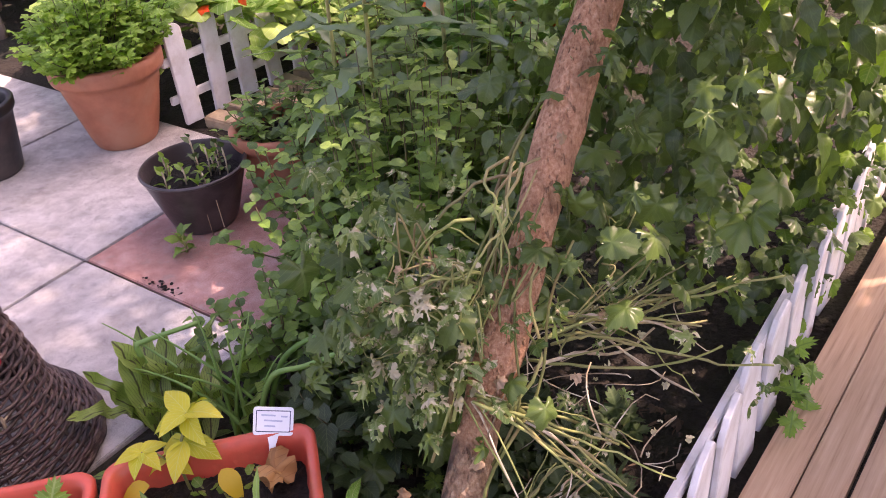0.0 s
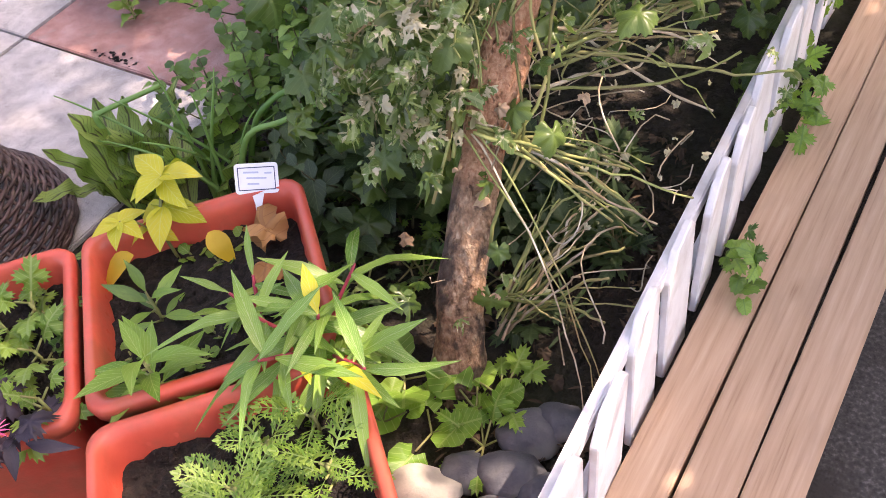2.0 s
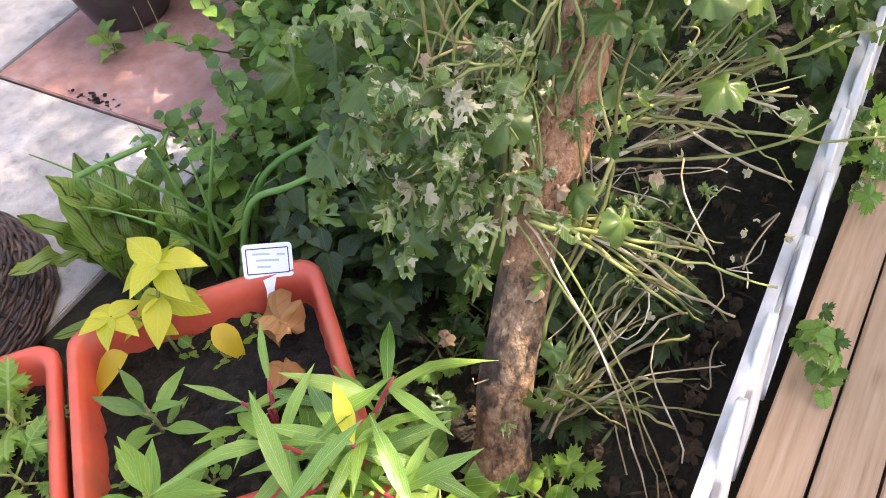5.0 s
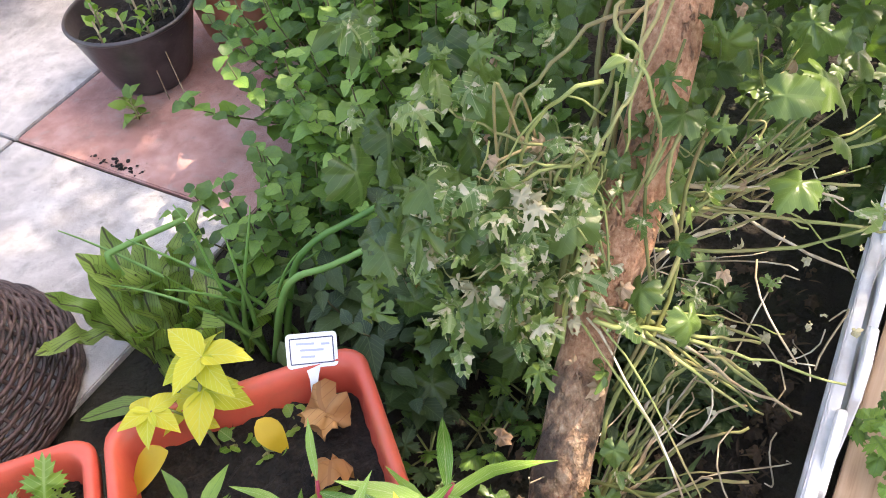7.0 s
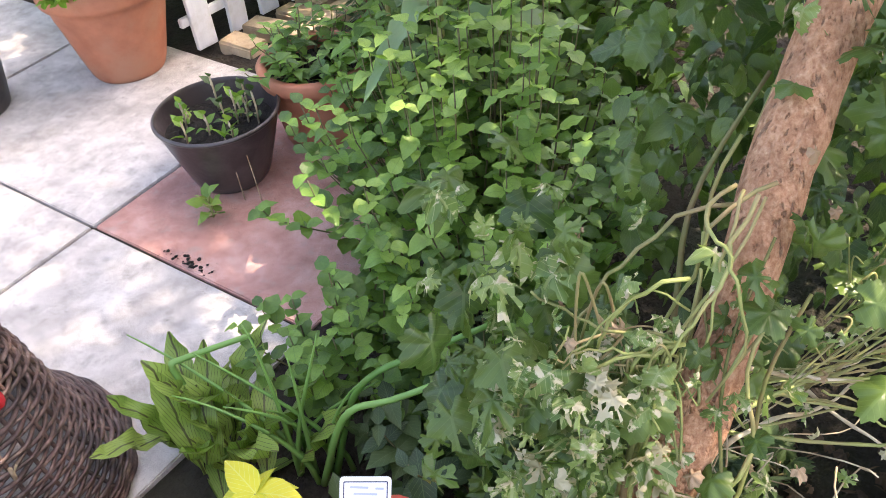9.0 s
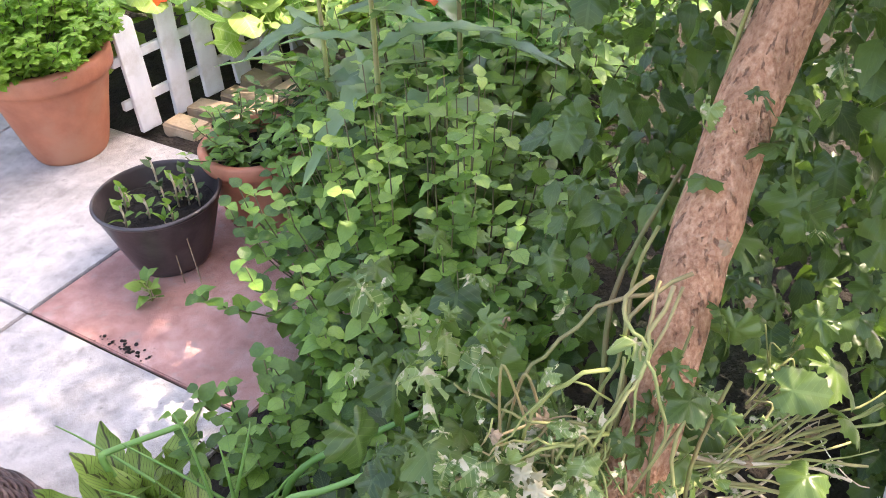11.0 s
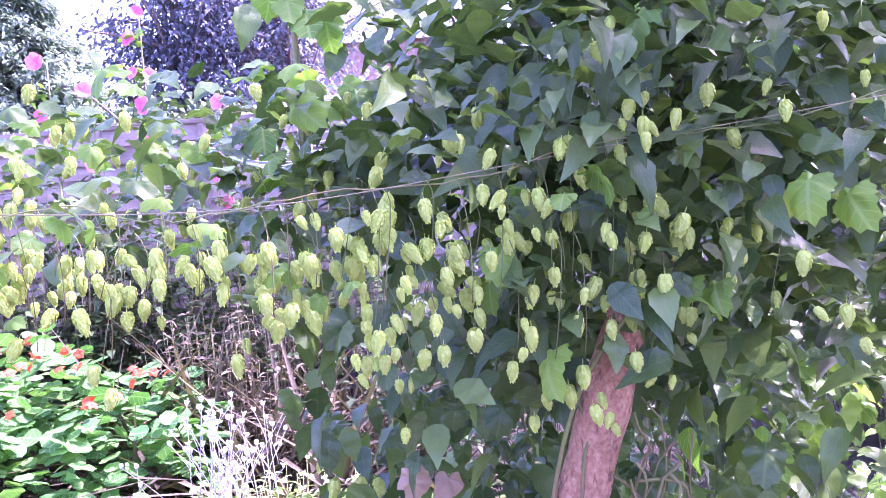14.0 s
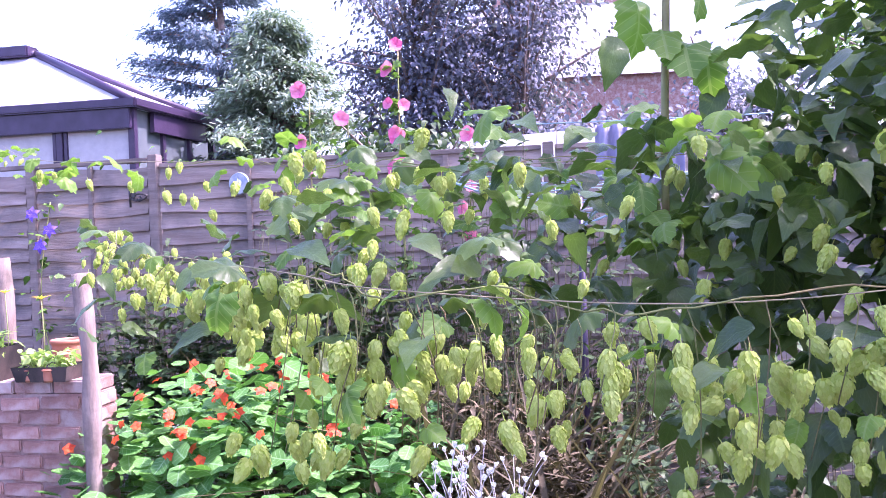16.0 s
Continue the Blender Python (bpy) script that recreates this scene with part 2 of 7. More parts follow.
M_LICHEN = surf("grey_wood", [(0.3, (0.17, 0.12, 0.10)), (0.7, (0.36, 0.28, 0.24))], 16, 0.9, 0.5, 50, (0.14, 0.11, 0.09), 5.0, stretch=(1, 1, 0.2))
M_FENCE = surf("fence_wood", [(0.3, (0.19, 0.14, 0.115)), (0.7, (0.37, 0.295, 0.255))], 5, 0.85, 0.5, 30, (0.15, 0.125, 0.115), 2.0, stretch=(0.3, 0.3, 3), vary=0.2)
M_BRICK = surf("brick", [(0.3, (0.24, 0.125, 0.10)), (0.7, (0.40, 0.23, 0.19))], 15, 0.9, 0.5, 70, (0.42, 0.33, 0.30), 6.0, vary=0.22)
M_TANBRICK = surf("tan_brick", [(0.3, (0.33, 0.24, 0.15)), (0.7, (0.48, 0.37, 0.25))], 18, 0.9, 0.5, 70, (0.22, 0.16, 0.11), 8.0, vary=0.2)
M_MORTAR = surf("mortar", [(0.3, (0.30, 0.26, 0.24)), (0.7, (0.42, 0.38, 0.35))], 30, 0.95, 0.5, 90)
M_ROOF = surf("pale_roof", [(0.3, (0.46, 0.44, 0.50)), (0.7, (0.60, 0.58, 0.65))], 6, 0.35, 0.1, 20, vary=0.03)
M_TRIM = surf("dark_trim", [(0.3, (0.03, 0.018, 0.045)), (0.7, (0.055, 0.035, 0.075))], 5, 0.4, 0.1)
M_RENDER = surf("pale_render", [(0.3, (0.42, 0.40, 0.40)), (0.7, (0.52, 0.50, 0.49))], 8, 0.9, 0.2, 40)
M_GLASS = surf("dark_glass", [(0.3, (0.10, 0.12, 0.13)), (0.7, (0.16, 0.18, 0.19))], 2, 0.08, 0.0)
M_STRING = surf("twine", [(0.3, (0.24, 0.20, 0.11)), (0.7, (0.38, 0.33, 0.20))], 40, 0.9, 0.2)
M_LINE = surf("blue_line", [(0.3, (0.20, 0.34, 0.42)), (0.7, (0.36, 0.50, 0.58))], 10, 0.5, 0.0)
M_RIBBON = surf("red_ribbon", [(0.3, (0.62, 0.006, 0.02)), (0.7, (0.75, 0.02, 0.04))], 14, 0.6, 0.3, 60)
M_LABEL = surf("label_plastic", [(0.3, (0.80, 0.81, 0.84)), (0.7, (0.86, 0.87, 0.90))], 10, 0.4, 0.02)
M_WOOL = surf("woolly_stalk", [(0.3, (0.38, 0.35, 0.34)), (0.7, (0.60, 0.57, 0.55))], 30, 0.9, 0.2)
M_PLAQUE = surf("blue_grey_paint", [(0.3, (0.22, 0.28, 0.36)), (0.7, (0.34, 0.40, 0.48))], 25, 0.5, 0.2, 60, (0.45, 0.48, 0.52), 14.0)
L_VIOLET = leafmat("violet_petal", (0.16, 0.08, 0.55), (0.28, 0.16, 0.72), None, 0.3, 0.6)
M_INK = surf("ink", [(0.3, (0.05, 0.06, 0.12)), (0.7, (0.07, 0.08, 0.15))], 10, 0.5, 0.0)
M_INKP = surf("faded_ink", [(0.3, (0.42, 0.46, 0.60)), (0.7, (0.52, 0.56, 0.70))], 30, 0.5, 0.0)
M_SHED = surf("shed_roof", [(0.3, (0.24, 0.24, 0.26)), (0.7, (0.36, 0.36, 0.38))], 5, 0.8, 0.3, 25)
M_CLOTH = surf("lilac_cloth", [(0.3, (0.22, 0.20, 0.31)), (0.7, (0.33, 0.31, 0.42))], 6, 0.85, 0.2, 30)
M_STONE = surf("dark_stone", [(0.3, (0.05, 0.055, 0.065)), (0.7, (0.12, 0.125, 0.14))], 12, 0.8, 0.4, 50, (0.17, 0.17, 0.16), 8.0)
M_PALESTONE = surf("pale_stone", [(0.3, (0.32, 0.30, 0.25)), (0.7, (0.48, 0.45, 0.38))], 18, 0.8, 0.4, 50)

L_HOP = leafmat("hop_leaf", (0.032, 0.072, 0.018), (0.125, 0.20, 0.045), (0.15, 0.24, 0.08), 0.34, 0.30, 8.0, deep=0.25)
# paler hop_leaf copy; on the fence side it holds sunlight in its colour
L_HOPY = leafmat("hop_leaf_pale_lit", (0.10, 0.22, 0.03), (0.24, 0.40, 0.06), (0.28, 0.40, 0.12), 0.55, 0.45)
L_HOPD = leafmat("hop_leaf_eaten", (0.06, 0.13, 0.03), (0.25, 0.34, 0.11), (0.32, 0.38, 0.18), 0.35, 0.42, 8.0, spots=(0.58, 0.53, 0.38))
L_SHRED = leafmat("shredded_leaf", (0.28, 0.25, 0.14), (0.60, 0.55, 0.40), None, 0.35, 0.8)
L_DRY = leafmat("dry_leaf", (0.22, 0.13, 0.075), (0.50, 0.36, 0.24), (0.34, 0.22, 0.13), 0.25, 0.8)
L_MINT = leafmat("balm_leaf", (0.03, 0.085, 0.016), (0.20, 0.37, 0.06), (0.08, 0.17, 0.04), 0.3, 0.42, 7.0)
L_BALMTOP = leafmat("young_balm_leaf", (0.10, 0.22, 0.03), (0.30, 0.46, 0.10), (0.16, 0.28, 0.06), 0.35, 0.38, 7.0)
L_SORREL = leafmat("sorrel_leaf", (0.15, 0.27, 0.05), (0.30, 0.43, 0.10), (0.035, 0.010, 0.014), 0.32, 0.38, 10.0, width=0.10, deep=0.75, rib=0.035)
L_LITTER = leafmat("leaf_litter", (0.035, 0.024, 0.015), (0.13, 0.085, 0.05), None, 0.1, 0.85)
L_RUST = leafmat("rust_leaf", (0.34, 0.15, 0.05), (0.52, 0.27, 0.10), (0.26, 0.11, 0.04), 0.25, 0.7)
L_ONION = leafmat("onion_leaf", (0.10, 0.25, 0.05), (0.22, 0.42, 0.11), None, 0.25, 0.38)
L_YELLOW = leafmat("yellow_leaf", (0.42, 0.47, 0.03), (0.66, 0.60, 0.05), (0.6, 0.65, 0.2), 0.4, 0.45)
L_GOLD = leafmat("gold_leaf", (0.60, 0.42, 0.03), (0.70, 0.52, 0.06), None, 0.4, 0.5)
L_WILLOW = leafmat("lance_leaf", (0.09, 0.22, 0.035), (0.25, 0.42, 0.08), (0.4, 0.5, 0.22), 0.32, 0.24, 9.0)
L_BRIGHT = leafmat("bright_leaf", (0.12, 0.28, 0.03), (0.26, 0.44, 0.07), (0.35, 0.5, 0.15), 0.4, 0.45)
L_SEED = leafmat("seedling_leaf", (0.08, 0.20, 0.025), (0.24, 0.38, 0.06), (0.3, 0.42, 0.15), 0.35, 0.5)
L_PURPLE = leafmat("purple_leaf", (0.018, 0.012, 0.022), (0.05, 0.035, 0.052), None, 0.12, 0.5)
# nasturtium leaf in two tones: shade put in the first, sun in the second
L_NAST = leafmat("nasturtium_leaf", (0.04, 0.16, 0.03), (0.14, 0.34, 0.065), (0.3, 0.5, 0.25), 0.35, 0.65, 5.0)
L_NASTSUN = leafmat("nasturtium_leaf_sunlit", (0.15, 0.33, 0.05), (0.42, 0.58, 0.15), (0.5, 0.62, 0.3), 0.4, 0.6, 5.0)
# pale leaf; the sun on the weeds is put into this colour
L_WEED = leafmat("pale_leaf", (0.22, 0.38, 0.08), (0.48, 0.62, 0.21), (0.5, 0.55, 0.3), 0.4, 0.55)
L_GREY = leafmat("grey_leaf", (0.16, 0.22, 0.15), (0.34, 0.40, 0.31), (0.45, 0.5, 0.42), 0.25, 0.6)
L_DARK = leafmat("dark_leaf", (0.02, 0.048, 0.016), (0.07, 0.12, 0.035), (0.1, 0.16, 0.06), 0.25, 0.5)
L_THISTLE = leafmat("thistle_leaf", (0.06, 0.13, 0.05), (0.19, 0.30, 0.13), None, 0.28, 0.24, 8.0)
L_BROWNW = leafmat("brown_weed", (0.06, 0.05, 0.03), (0.19, 0.15, 0.085), None, 0.2, 0.8)
# distance haze is mixed into the next three crown colours
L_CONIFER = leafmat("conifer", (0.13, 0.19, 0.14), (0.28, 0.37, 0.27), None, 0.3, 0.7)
L_CONIFB = leafmat("haze_blue_conifer", (0.10, 0.15, 0.21), (0.21, 0.28, 0.36), None, 0.3, 0.7)
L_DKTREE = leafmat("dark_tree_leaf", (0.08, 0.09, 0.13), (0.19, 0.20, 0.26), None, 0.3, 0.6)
L_CONE = leafmat("hop_cone", (0.50, 0.60, 0.11), (0.68, 0.76, 0.24), (0.40, 0.48, 0.10), 0.45, 0.6)
L_ORANGE = leafmat("orange_petal", (0.75, 0.05, 0.012), (0.85, 0.15, 0.02), None, 0.3, 0.5)
L_PINK = leafmat("pink_petal", (0.75, 0.10, 0.32), (0.82, 0.30, 0.42), None, 0.35, 0.6)
L_PEACH = leafmat("peach_petal", (0.80, 0.30, 0.14), (0.85, 0.45, 0.25), None, 0.3, 0.6)
L_WPETAL = leafmat("white_petal", (0.75, 0.74, 0.72), (0.82, 0.82, 0.8), None, 0.3, 0.6)
L_YPETAL = leafmat("yellow_petal", (0.75, 0.42, 0.02), (0.85, 0.6, 0.04), None, 0.3, 0.6)


# ---- geometry helpers ----
def mesh(name, verts, faces, mat, uv=None, smooth=False):
    me = bpy.data.meshes.new(name)
    me.from_pydata([tuple(v) for v in verts], [], [tuple(f) for f in faces])
    if uv is not None:
        lay = me.uv_layers.new(name="uv")
        idx = np.empty(len(me.loops), dtype=np.int32)
        me.loops.foreach_get("vertex_index", idx)
        lay.data.foreach_set("uv", np.asarray(uv, dtype=np.float32)[idx].ravel())
    if smooth:
        me.polygons.foreach_set("use_smooth", np.ones(len(me.polygons), dtype=bool))
    me.materials.append(mat)
    me.update()
    return me


def thing(name, x, y, z, label, category, group="", rz=0.0, kind=""):
    e = new(name)
    e.matrix_world = pose(x, y, z, 0, 0, rz)
    e.empty_display_size = 0.05
    return tagged(e, label, category, group, kind)


def part(name, data, parent, label="", m=None, kind=""):
    """One mesh object under a thing or a part; data in the parent's own space."""
    ob = new(name, data)
    ob.parent = parent
    if m is not None:
        ob.matrix_basis = m
    return tagged(ob, label, "", "", kind)


def from_bm(name, bm, mat, smooth=False):
    me = bpy.data.meshes.new(name)
    bm.normal_update()
    bm.to_mesh(me)
    bm.free()
    if smooth:
        me.polygons.foreach_set("use_smooth", np.ones(len(me.polygons), dtype=bool))
    me.materials.append(mat)
    return me


def box(name, sx, sy, sz, mat, bevel=0.004, base=True, jitter=0.0, seed=0):
    bm = bmesh.new()
    bmesh.ops.create_cube(bm, size=1.0)
    for v in bm.verts:
        v.co = Vector((v.co.x * sx, v.co.y * sy, (v.co.z + (0.5 if base else 0)) * sz))
    if bevel:
        bmesh.ops.bevel(bm, geom=bm.edges[:], offset=bevel, segments=2, affect="EDGES")
    if jitter:
        r = random.Random(seed)
        for v in bm.verts:
            v.co += Vector((r.uniform(-1, 1), r.uniform(-1, 1), r.uniform(-1, 1))) * jitter
    return from_bm(name, bm, mat)


def tube_data(pts, radii, sides=6, closed=False):
    pts = np.asarray(pts, float)
    n = len(pts)
    radii = np.broadcast_to(np.asarray(radii, float), (n,))
    tan = np.roll(pts, -1, 0) - np.roll(pts, 1, 0) if closed else np.gradient(pts, axis=0)
    tan /= np.linalg.norm(tan, axis=1)[:, None] + 1e-9
    ref = np.array((0.0, 0.0, 1.0)) if abs(tan[:, 2]).mean() < 0.8 else np.array((1.0, 0.0, 0.0))
    a = np.cross(tan, ref)
    a /= np.linalg.norm(a, axis=1)[:, None] + 1e-9
    b = np.cross(tan, a)
    ang = np.arange(sides) * 2 * np.pi / sides
    v = (pts[:, None] + radii[:, None, None] * (np.cos(ang)[None, :, None] * a[:, None] + np.sin(ang)[None, :, None] * b[:, None])).reshape(-1, 3)
    f = []
    for i in range(n if closed else n - 1):
        j = (i + 1) % n
        for k in range(sides):
            l = (k + 1) % sides
            f.append((i * sides + k, i * sides + l, j * sides + l, j * sides + k))
    if not closed:
        f.append(tuple(range(sides))[::-1])
        f.append(tuple(range((n - 1) * sides, n * sides)))
    return v, f


def tubes(name, list_of, mat, sides=6, smooth=True):
    """One mesh of many tubes: (points, radii) each."""
    V, F, o = [], [], 0
    for pts, rad in list_of:
        v, f = tube_data(pts, rad, sides)
        V.append(v)
        F += [tuple(i + o for i in q) for q in f]
        o += len(v)
    return mesh(name, np.concatenate(V), F, mat, smooth=smooth)


def bez(p0, p1, p2, p3, n=10):
    t = np.linspace(0, 1, n)[:, None]
    p0, p1, p2, p3 = (np.asarray(p, float) for p in (p0, p1, p2, p3))
    return (1 - t) ** 3 * p0 + 3 * (1 - t) ** 2 * t * p1 + 3 * (1 - t) * t ** 2 * p2 + t ** 3 * p3


def smoothpath(pts, n=24):
    """A smooth run through control points (Catmull-Rom)."""
    p = np.asarray(pts, float)
    p = np.vstack((2 * p[0] - p[1], p, 2 * p[-1] - p[-2]))
    out = []
    m = len(p) - 3
    for s in np.linspace(0, m - 1e-6, n):
        i, t = int(s), s - int(s)
        a, b, c, d = p[i:i + 4]
        out.append(0.5 * (2 * b + (c - a) * t + (2 * a - 5 * b + 4 * c - d) * t * t + (3 * b - a - 3 * c + d) * t ** 3))
    return np.array(out)


def lathe(name, profile, mat, seg=48, wobble=0.0):
    """Turned solid from (radius, height) pairs, open ends where the radius is not 0."""
    V, F = [], []
    for r, z in profile:
        for k in range(seg):
            a = 2 * math.pi * k / seg
            rr = r * (1 + wobble * math.sin(3 * a + z * 9))
            V.append((rr * math.cos(a), rr * math.sin(a), z))
    for i in range(len(profile) - 1):
        for k in range(seg):
            l = (k + 1) % seg
            F.append((i * seg + k, i * seg + l, (i + 1) * seg + l, (i + 1) * seg + k))
    return mesh(name, V, F, mat, smooth=True)


# leaf blades: base at the origin, along +y, face up, one long
def blade(profile, fold=0.15, droop=0.25, serr=0.0, wave=0.0, curl=0.0):
    """profile: (y, half width) pairs."""
    V, F, U = [], [], []
    wmax = max(w for _, w in profile)
    for i, (y, w) in enumerate(profile):
        z = -droop * y * y
        if serr and 0 < i < len(profile) - 1:
            w = w * (1 + (serr if i % 2 else -serr))
        for s in (-1, 0, 1):
            V.append((s * w, y, z + abs(s) * w * fold * 2 + (wave * math.sin(i * 1.9 + s) * w)))
            U.append((0.5 + s * w * 0.5 / wmax, y))
    for i in range(len(profile) - 1):
        for k in (0, 1):
            a = 3 * i + k
            F.append((a, a + 1, a + 4, a + 3))
    return np.array(V), F, np.array(U)


def fanleaf(radius, n=28, droop=0.3, centre=0.32, cup=0.0, ruffle=0.03, seed=1, holes=0.0):
    """radius(angle), the angle 0 along +y from the point where the stalk meets the blade."""
    r = np.random.default_rng(seed)
    V, U = [(0, centre, 0.0)], [(0.5, centre)]
    for ring in (0.5, 0.8, 1.0):
        for k in range(n):
            a = -math.pi + 2 * math.pi * (k + 0.5) / n
            q = radius(a, k if ring == 1.0 else 0) * ring
            x, y = q * math.sin(a), centre + q * math.cos(a)
            z = -droop * (x * x + (y - centre) ** 2) + cup * q + ruffle * math.sin(5 * a + seed) * ring - (0.05 * abs(math.cos(2.5 * a)) * q)
            V.append((x, y, z))
            U.append((0.5 + x * 0.6, y))
    F = [(0, 1 + k, 1 + (k + 1) % n) for k in range(n)]
    F += [(1 + j * n + k, 1 + j * n + n + k, 1 + j * n + n + (k + 1) % n, 1 + j * n + (k + 1) % n) for j in (0, 1) for k in range(n)]
    if holes:
        gap = r.uniform(0, 1, 2 * n + 2)
        F = [f for j, f in enumerate(F) if j < n or max(gap[j - n], gap[j - n + 1]) < 1 - holes * (1.0 if j < 2 * n else 1.6)]
    return np.array(V, float), F, np.array(U, float)


def hop_radius(a, k):
    lob = max(0.62 * math.exp(-(a / 0.85) ** 2), 0.55 * math.exp(-((abs(a) - 1.2) / 0.72) ** 2), 0.46 * math.exp(-((abs(a) - 2.15) / 0.75) ** 2), 0.43)
    if abs(a) > 2.85:
        lob = 0.16
    return lob * (1.0 + (0.055 if k % 2 else -0.05))


def heart_radius(a, k):
    lob = 0.42 + 0.24 * math.cos(a) ** 3 if abs(a) < 1.57 else 0.42
    if abs(a) > 2.8:
        lob = 0.22
    return lob * (1.0 + (0.06 if k % 2 else -0.05))


def torn_radius(seed):
    r = np.random.default_rng(seed)
    q = np.convolve(r.uniform(0.35, 1.25, 46), (0.25, 0.25, 0.25, 0.25), 'same')[3:43]
    base = hop_radius if seed % 2 else heart_radius
    return lambda a, k: base(a, k) * q[k]


def lobed_radius(a, k):
    return 0.30 + 0.2 * abs(math.cos(2.5 * a)) * (1.3 if abs(a) < 1.6 else 0.8) + (0.04 if k % 2 else -0.03)


T_HOP = [fanleaf(hop_radius, 40, 0.35, 0.28, ruffle=0.05, seed=3), fanleaf(hop_radius, 40, 0.9, 0.28, ruffle=0.07, seed=8), fanleaf(hop_radius, 40, 0.6, 0.28, ruffle=0.05, seed=14, holes=0.04)]
T_HEART = [fanleaf(heart_radius, 32, 0.35, 0.36, ruffle=0.04, seed=5), fanleaf(heart_radius, 32, 0.9, 0.36, ruffle=0.06, seed=6)]
T_TORN = [fanleaf(torn_radius(i), 36, 0.9, 0.28, ruffle=0.08, seed=i, holes=0.10) for i in (11, 12, 14, 16)]
T_CURL = [fanleaf(torn_radius(i), 20, 1.6, 0.28, ruffle=0.16, seed=i) for i in (21, 22)]
T_LOBED = [fanleaf(lobed_radius, 26, 0.3, 0.38, seed=4)]
T_ROUND = [fanleaf(lambda a, k: 0.5 + 0.03 * math.cos(7 * a), 16, -0.15, 0.5, cup=0.05, seed=2), fanleaf(lambda a, k: 0.5 + 0.03 * math.cos(6 * a), 16, 0.3, 0.5, seed=9)]
OV = [(0, 0.02), (0.08, 0.16), (0.2, 0.27), (0.34, 0.33), (0.5, 0.32), (0.66, 0.25), (0.82, 0.15), (1, 0.01)]
T_OVATE = [blade(OV, 0.14, 0.25, 0.07), blade(OV, 0.2, 0.5, 0.07, 0.06)]
BA = [(0, 0.03), (0.06, 0.19), (0.16, 0.32), (0.30, 0.40), (0.48, 0.41), (0.66, 0.345), (0.82, 0.225), (0.93, 0.10), (1, 0.01)]
T_BALM = [blade(BA, 0.10, 0.30, 0.07, 0.12), blade(BA, 0.18, 0.55, 0.07, 0.16), blade(BA, 0.05, 0.15, 0.07, 0.10)]
T_SOFT = [blade(OV, 0.12, 0.45), blade(OV, 0.06, 0.75, 0, 0.1)]
LA = [(0, 0.012), (0.1, 0.035), (0.25, 0.065), (0.45, 0.078), (0.65, 0.065), (0.85, 0.032), (1, 0.003)]
EL = [(0, 0.012), (0.1, 0.05), (0.25, 0.12), (0.42, 0.16), (0.6, 0.15), (0.8, 0.085), (1, 0.006)]
T_ELL = [blade(EL, 0.16, 0.3), blade(EL, 0.2, 0.6, 0, 0.1)]
T_LANCE = [blade(LA, 0.15, 0.25, 0, 0.25), blade(LA, 0.2, 0.7, 0, 0.35)]
SO = [(0, 0.015), (0.12, 0.02), (0.22, 0.05), (0.4, 0.09), (0.6, 0.125), (0.78, 0.115), (0.92, 0.065), (1, 0.01)]
T_SORREL = [blade(SO, 0.12, 0.35, 0, 0.2), blade(SO, 0.18, 0.7, 0, 0.25)]
SR = [(0, 0.012), (0.08, 0.016), (0.16, 0.05), (0.24, 0.075), (0.33, 0.10), (0.42, 0.105), (0.52, 0.125), (0.62, 0.12), (0.72, 0.125), (0.82, 0.10), (0.91, 0.07), (1, 0.01)]
T_ERECT = [blade(SR, 0.15, 0.12, 0.06, 0.5), blade(SR, 0.24, 0.32, 0.06, 0.6)]
GR = [(0, 0.014), (0.3, 0.016), (0.6, 0.012), (1, 0.001)]
TH = [(0, 0.03), (0.1, 0.05), (0.2, 0.13), (0.28, 0.09), (0.38, 0.16), (0.47, 0.10), (0.57, 0.15), (0.66, 0.09), (0.76, 0.11), (0.85, 0.05), (0.92, 0.05), (1, 0.004)]
T_THISTLE = [blade(TH, 0.15, 0.7, 0, 0.2), blade(TH, 0.2, 1.0, 0, 0.25)]
T_GRASS = [blade(GR, 0.3, 0.3), blade(GR, 0.3, 0.9)]
T_NEEDLE = [blade([(0, 0.05), (0.25, 0.13), (0.5, 0.16), (0.75, 0.11), (1, 0.02)], 0.1, 0.3, 0.35)]
T_BRACT = [blade([(0, 0.22), (0.35, 0.42), (0.7, 0.38), (0.92, 0.2), (1, 0.03)], 0.2, 0.15)]


PO = [(0, 0.03), (0.06, 0.13), (0.14, 0.22), (0.24, 0.285), (0.35, 0.315), (0.47, 0.31), (0.58, 0.275), (0.69, 0.215), (0.80, 0.14), (0.90, 0.07), (1, 0.005)]
T_POINT = [blade(PO, 0.10, 0.45, 0.05, 0.08), blade(PO, 0.16, 0.85, 0.05, 0.12), blade(PO, 0.06, 0.2, 0.05, 0.16)]


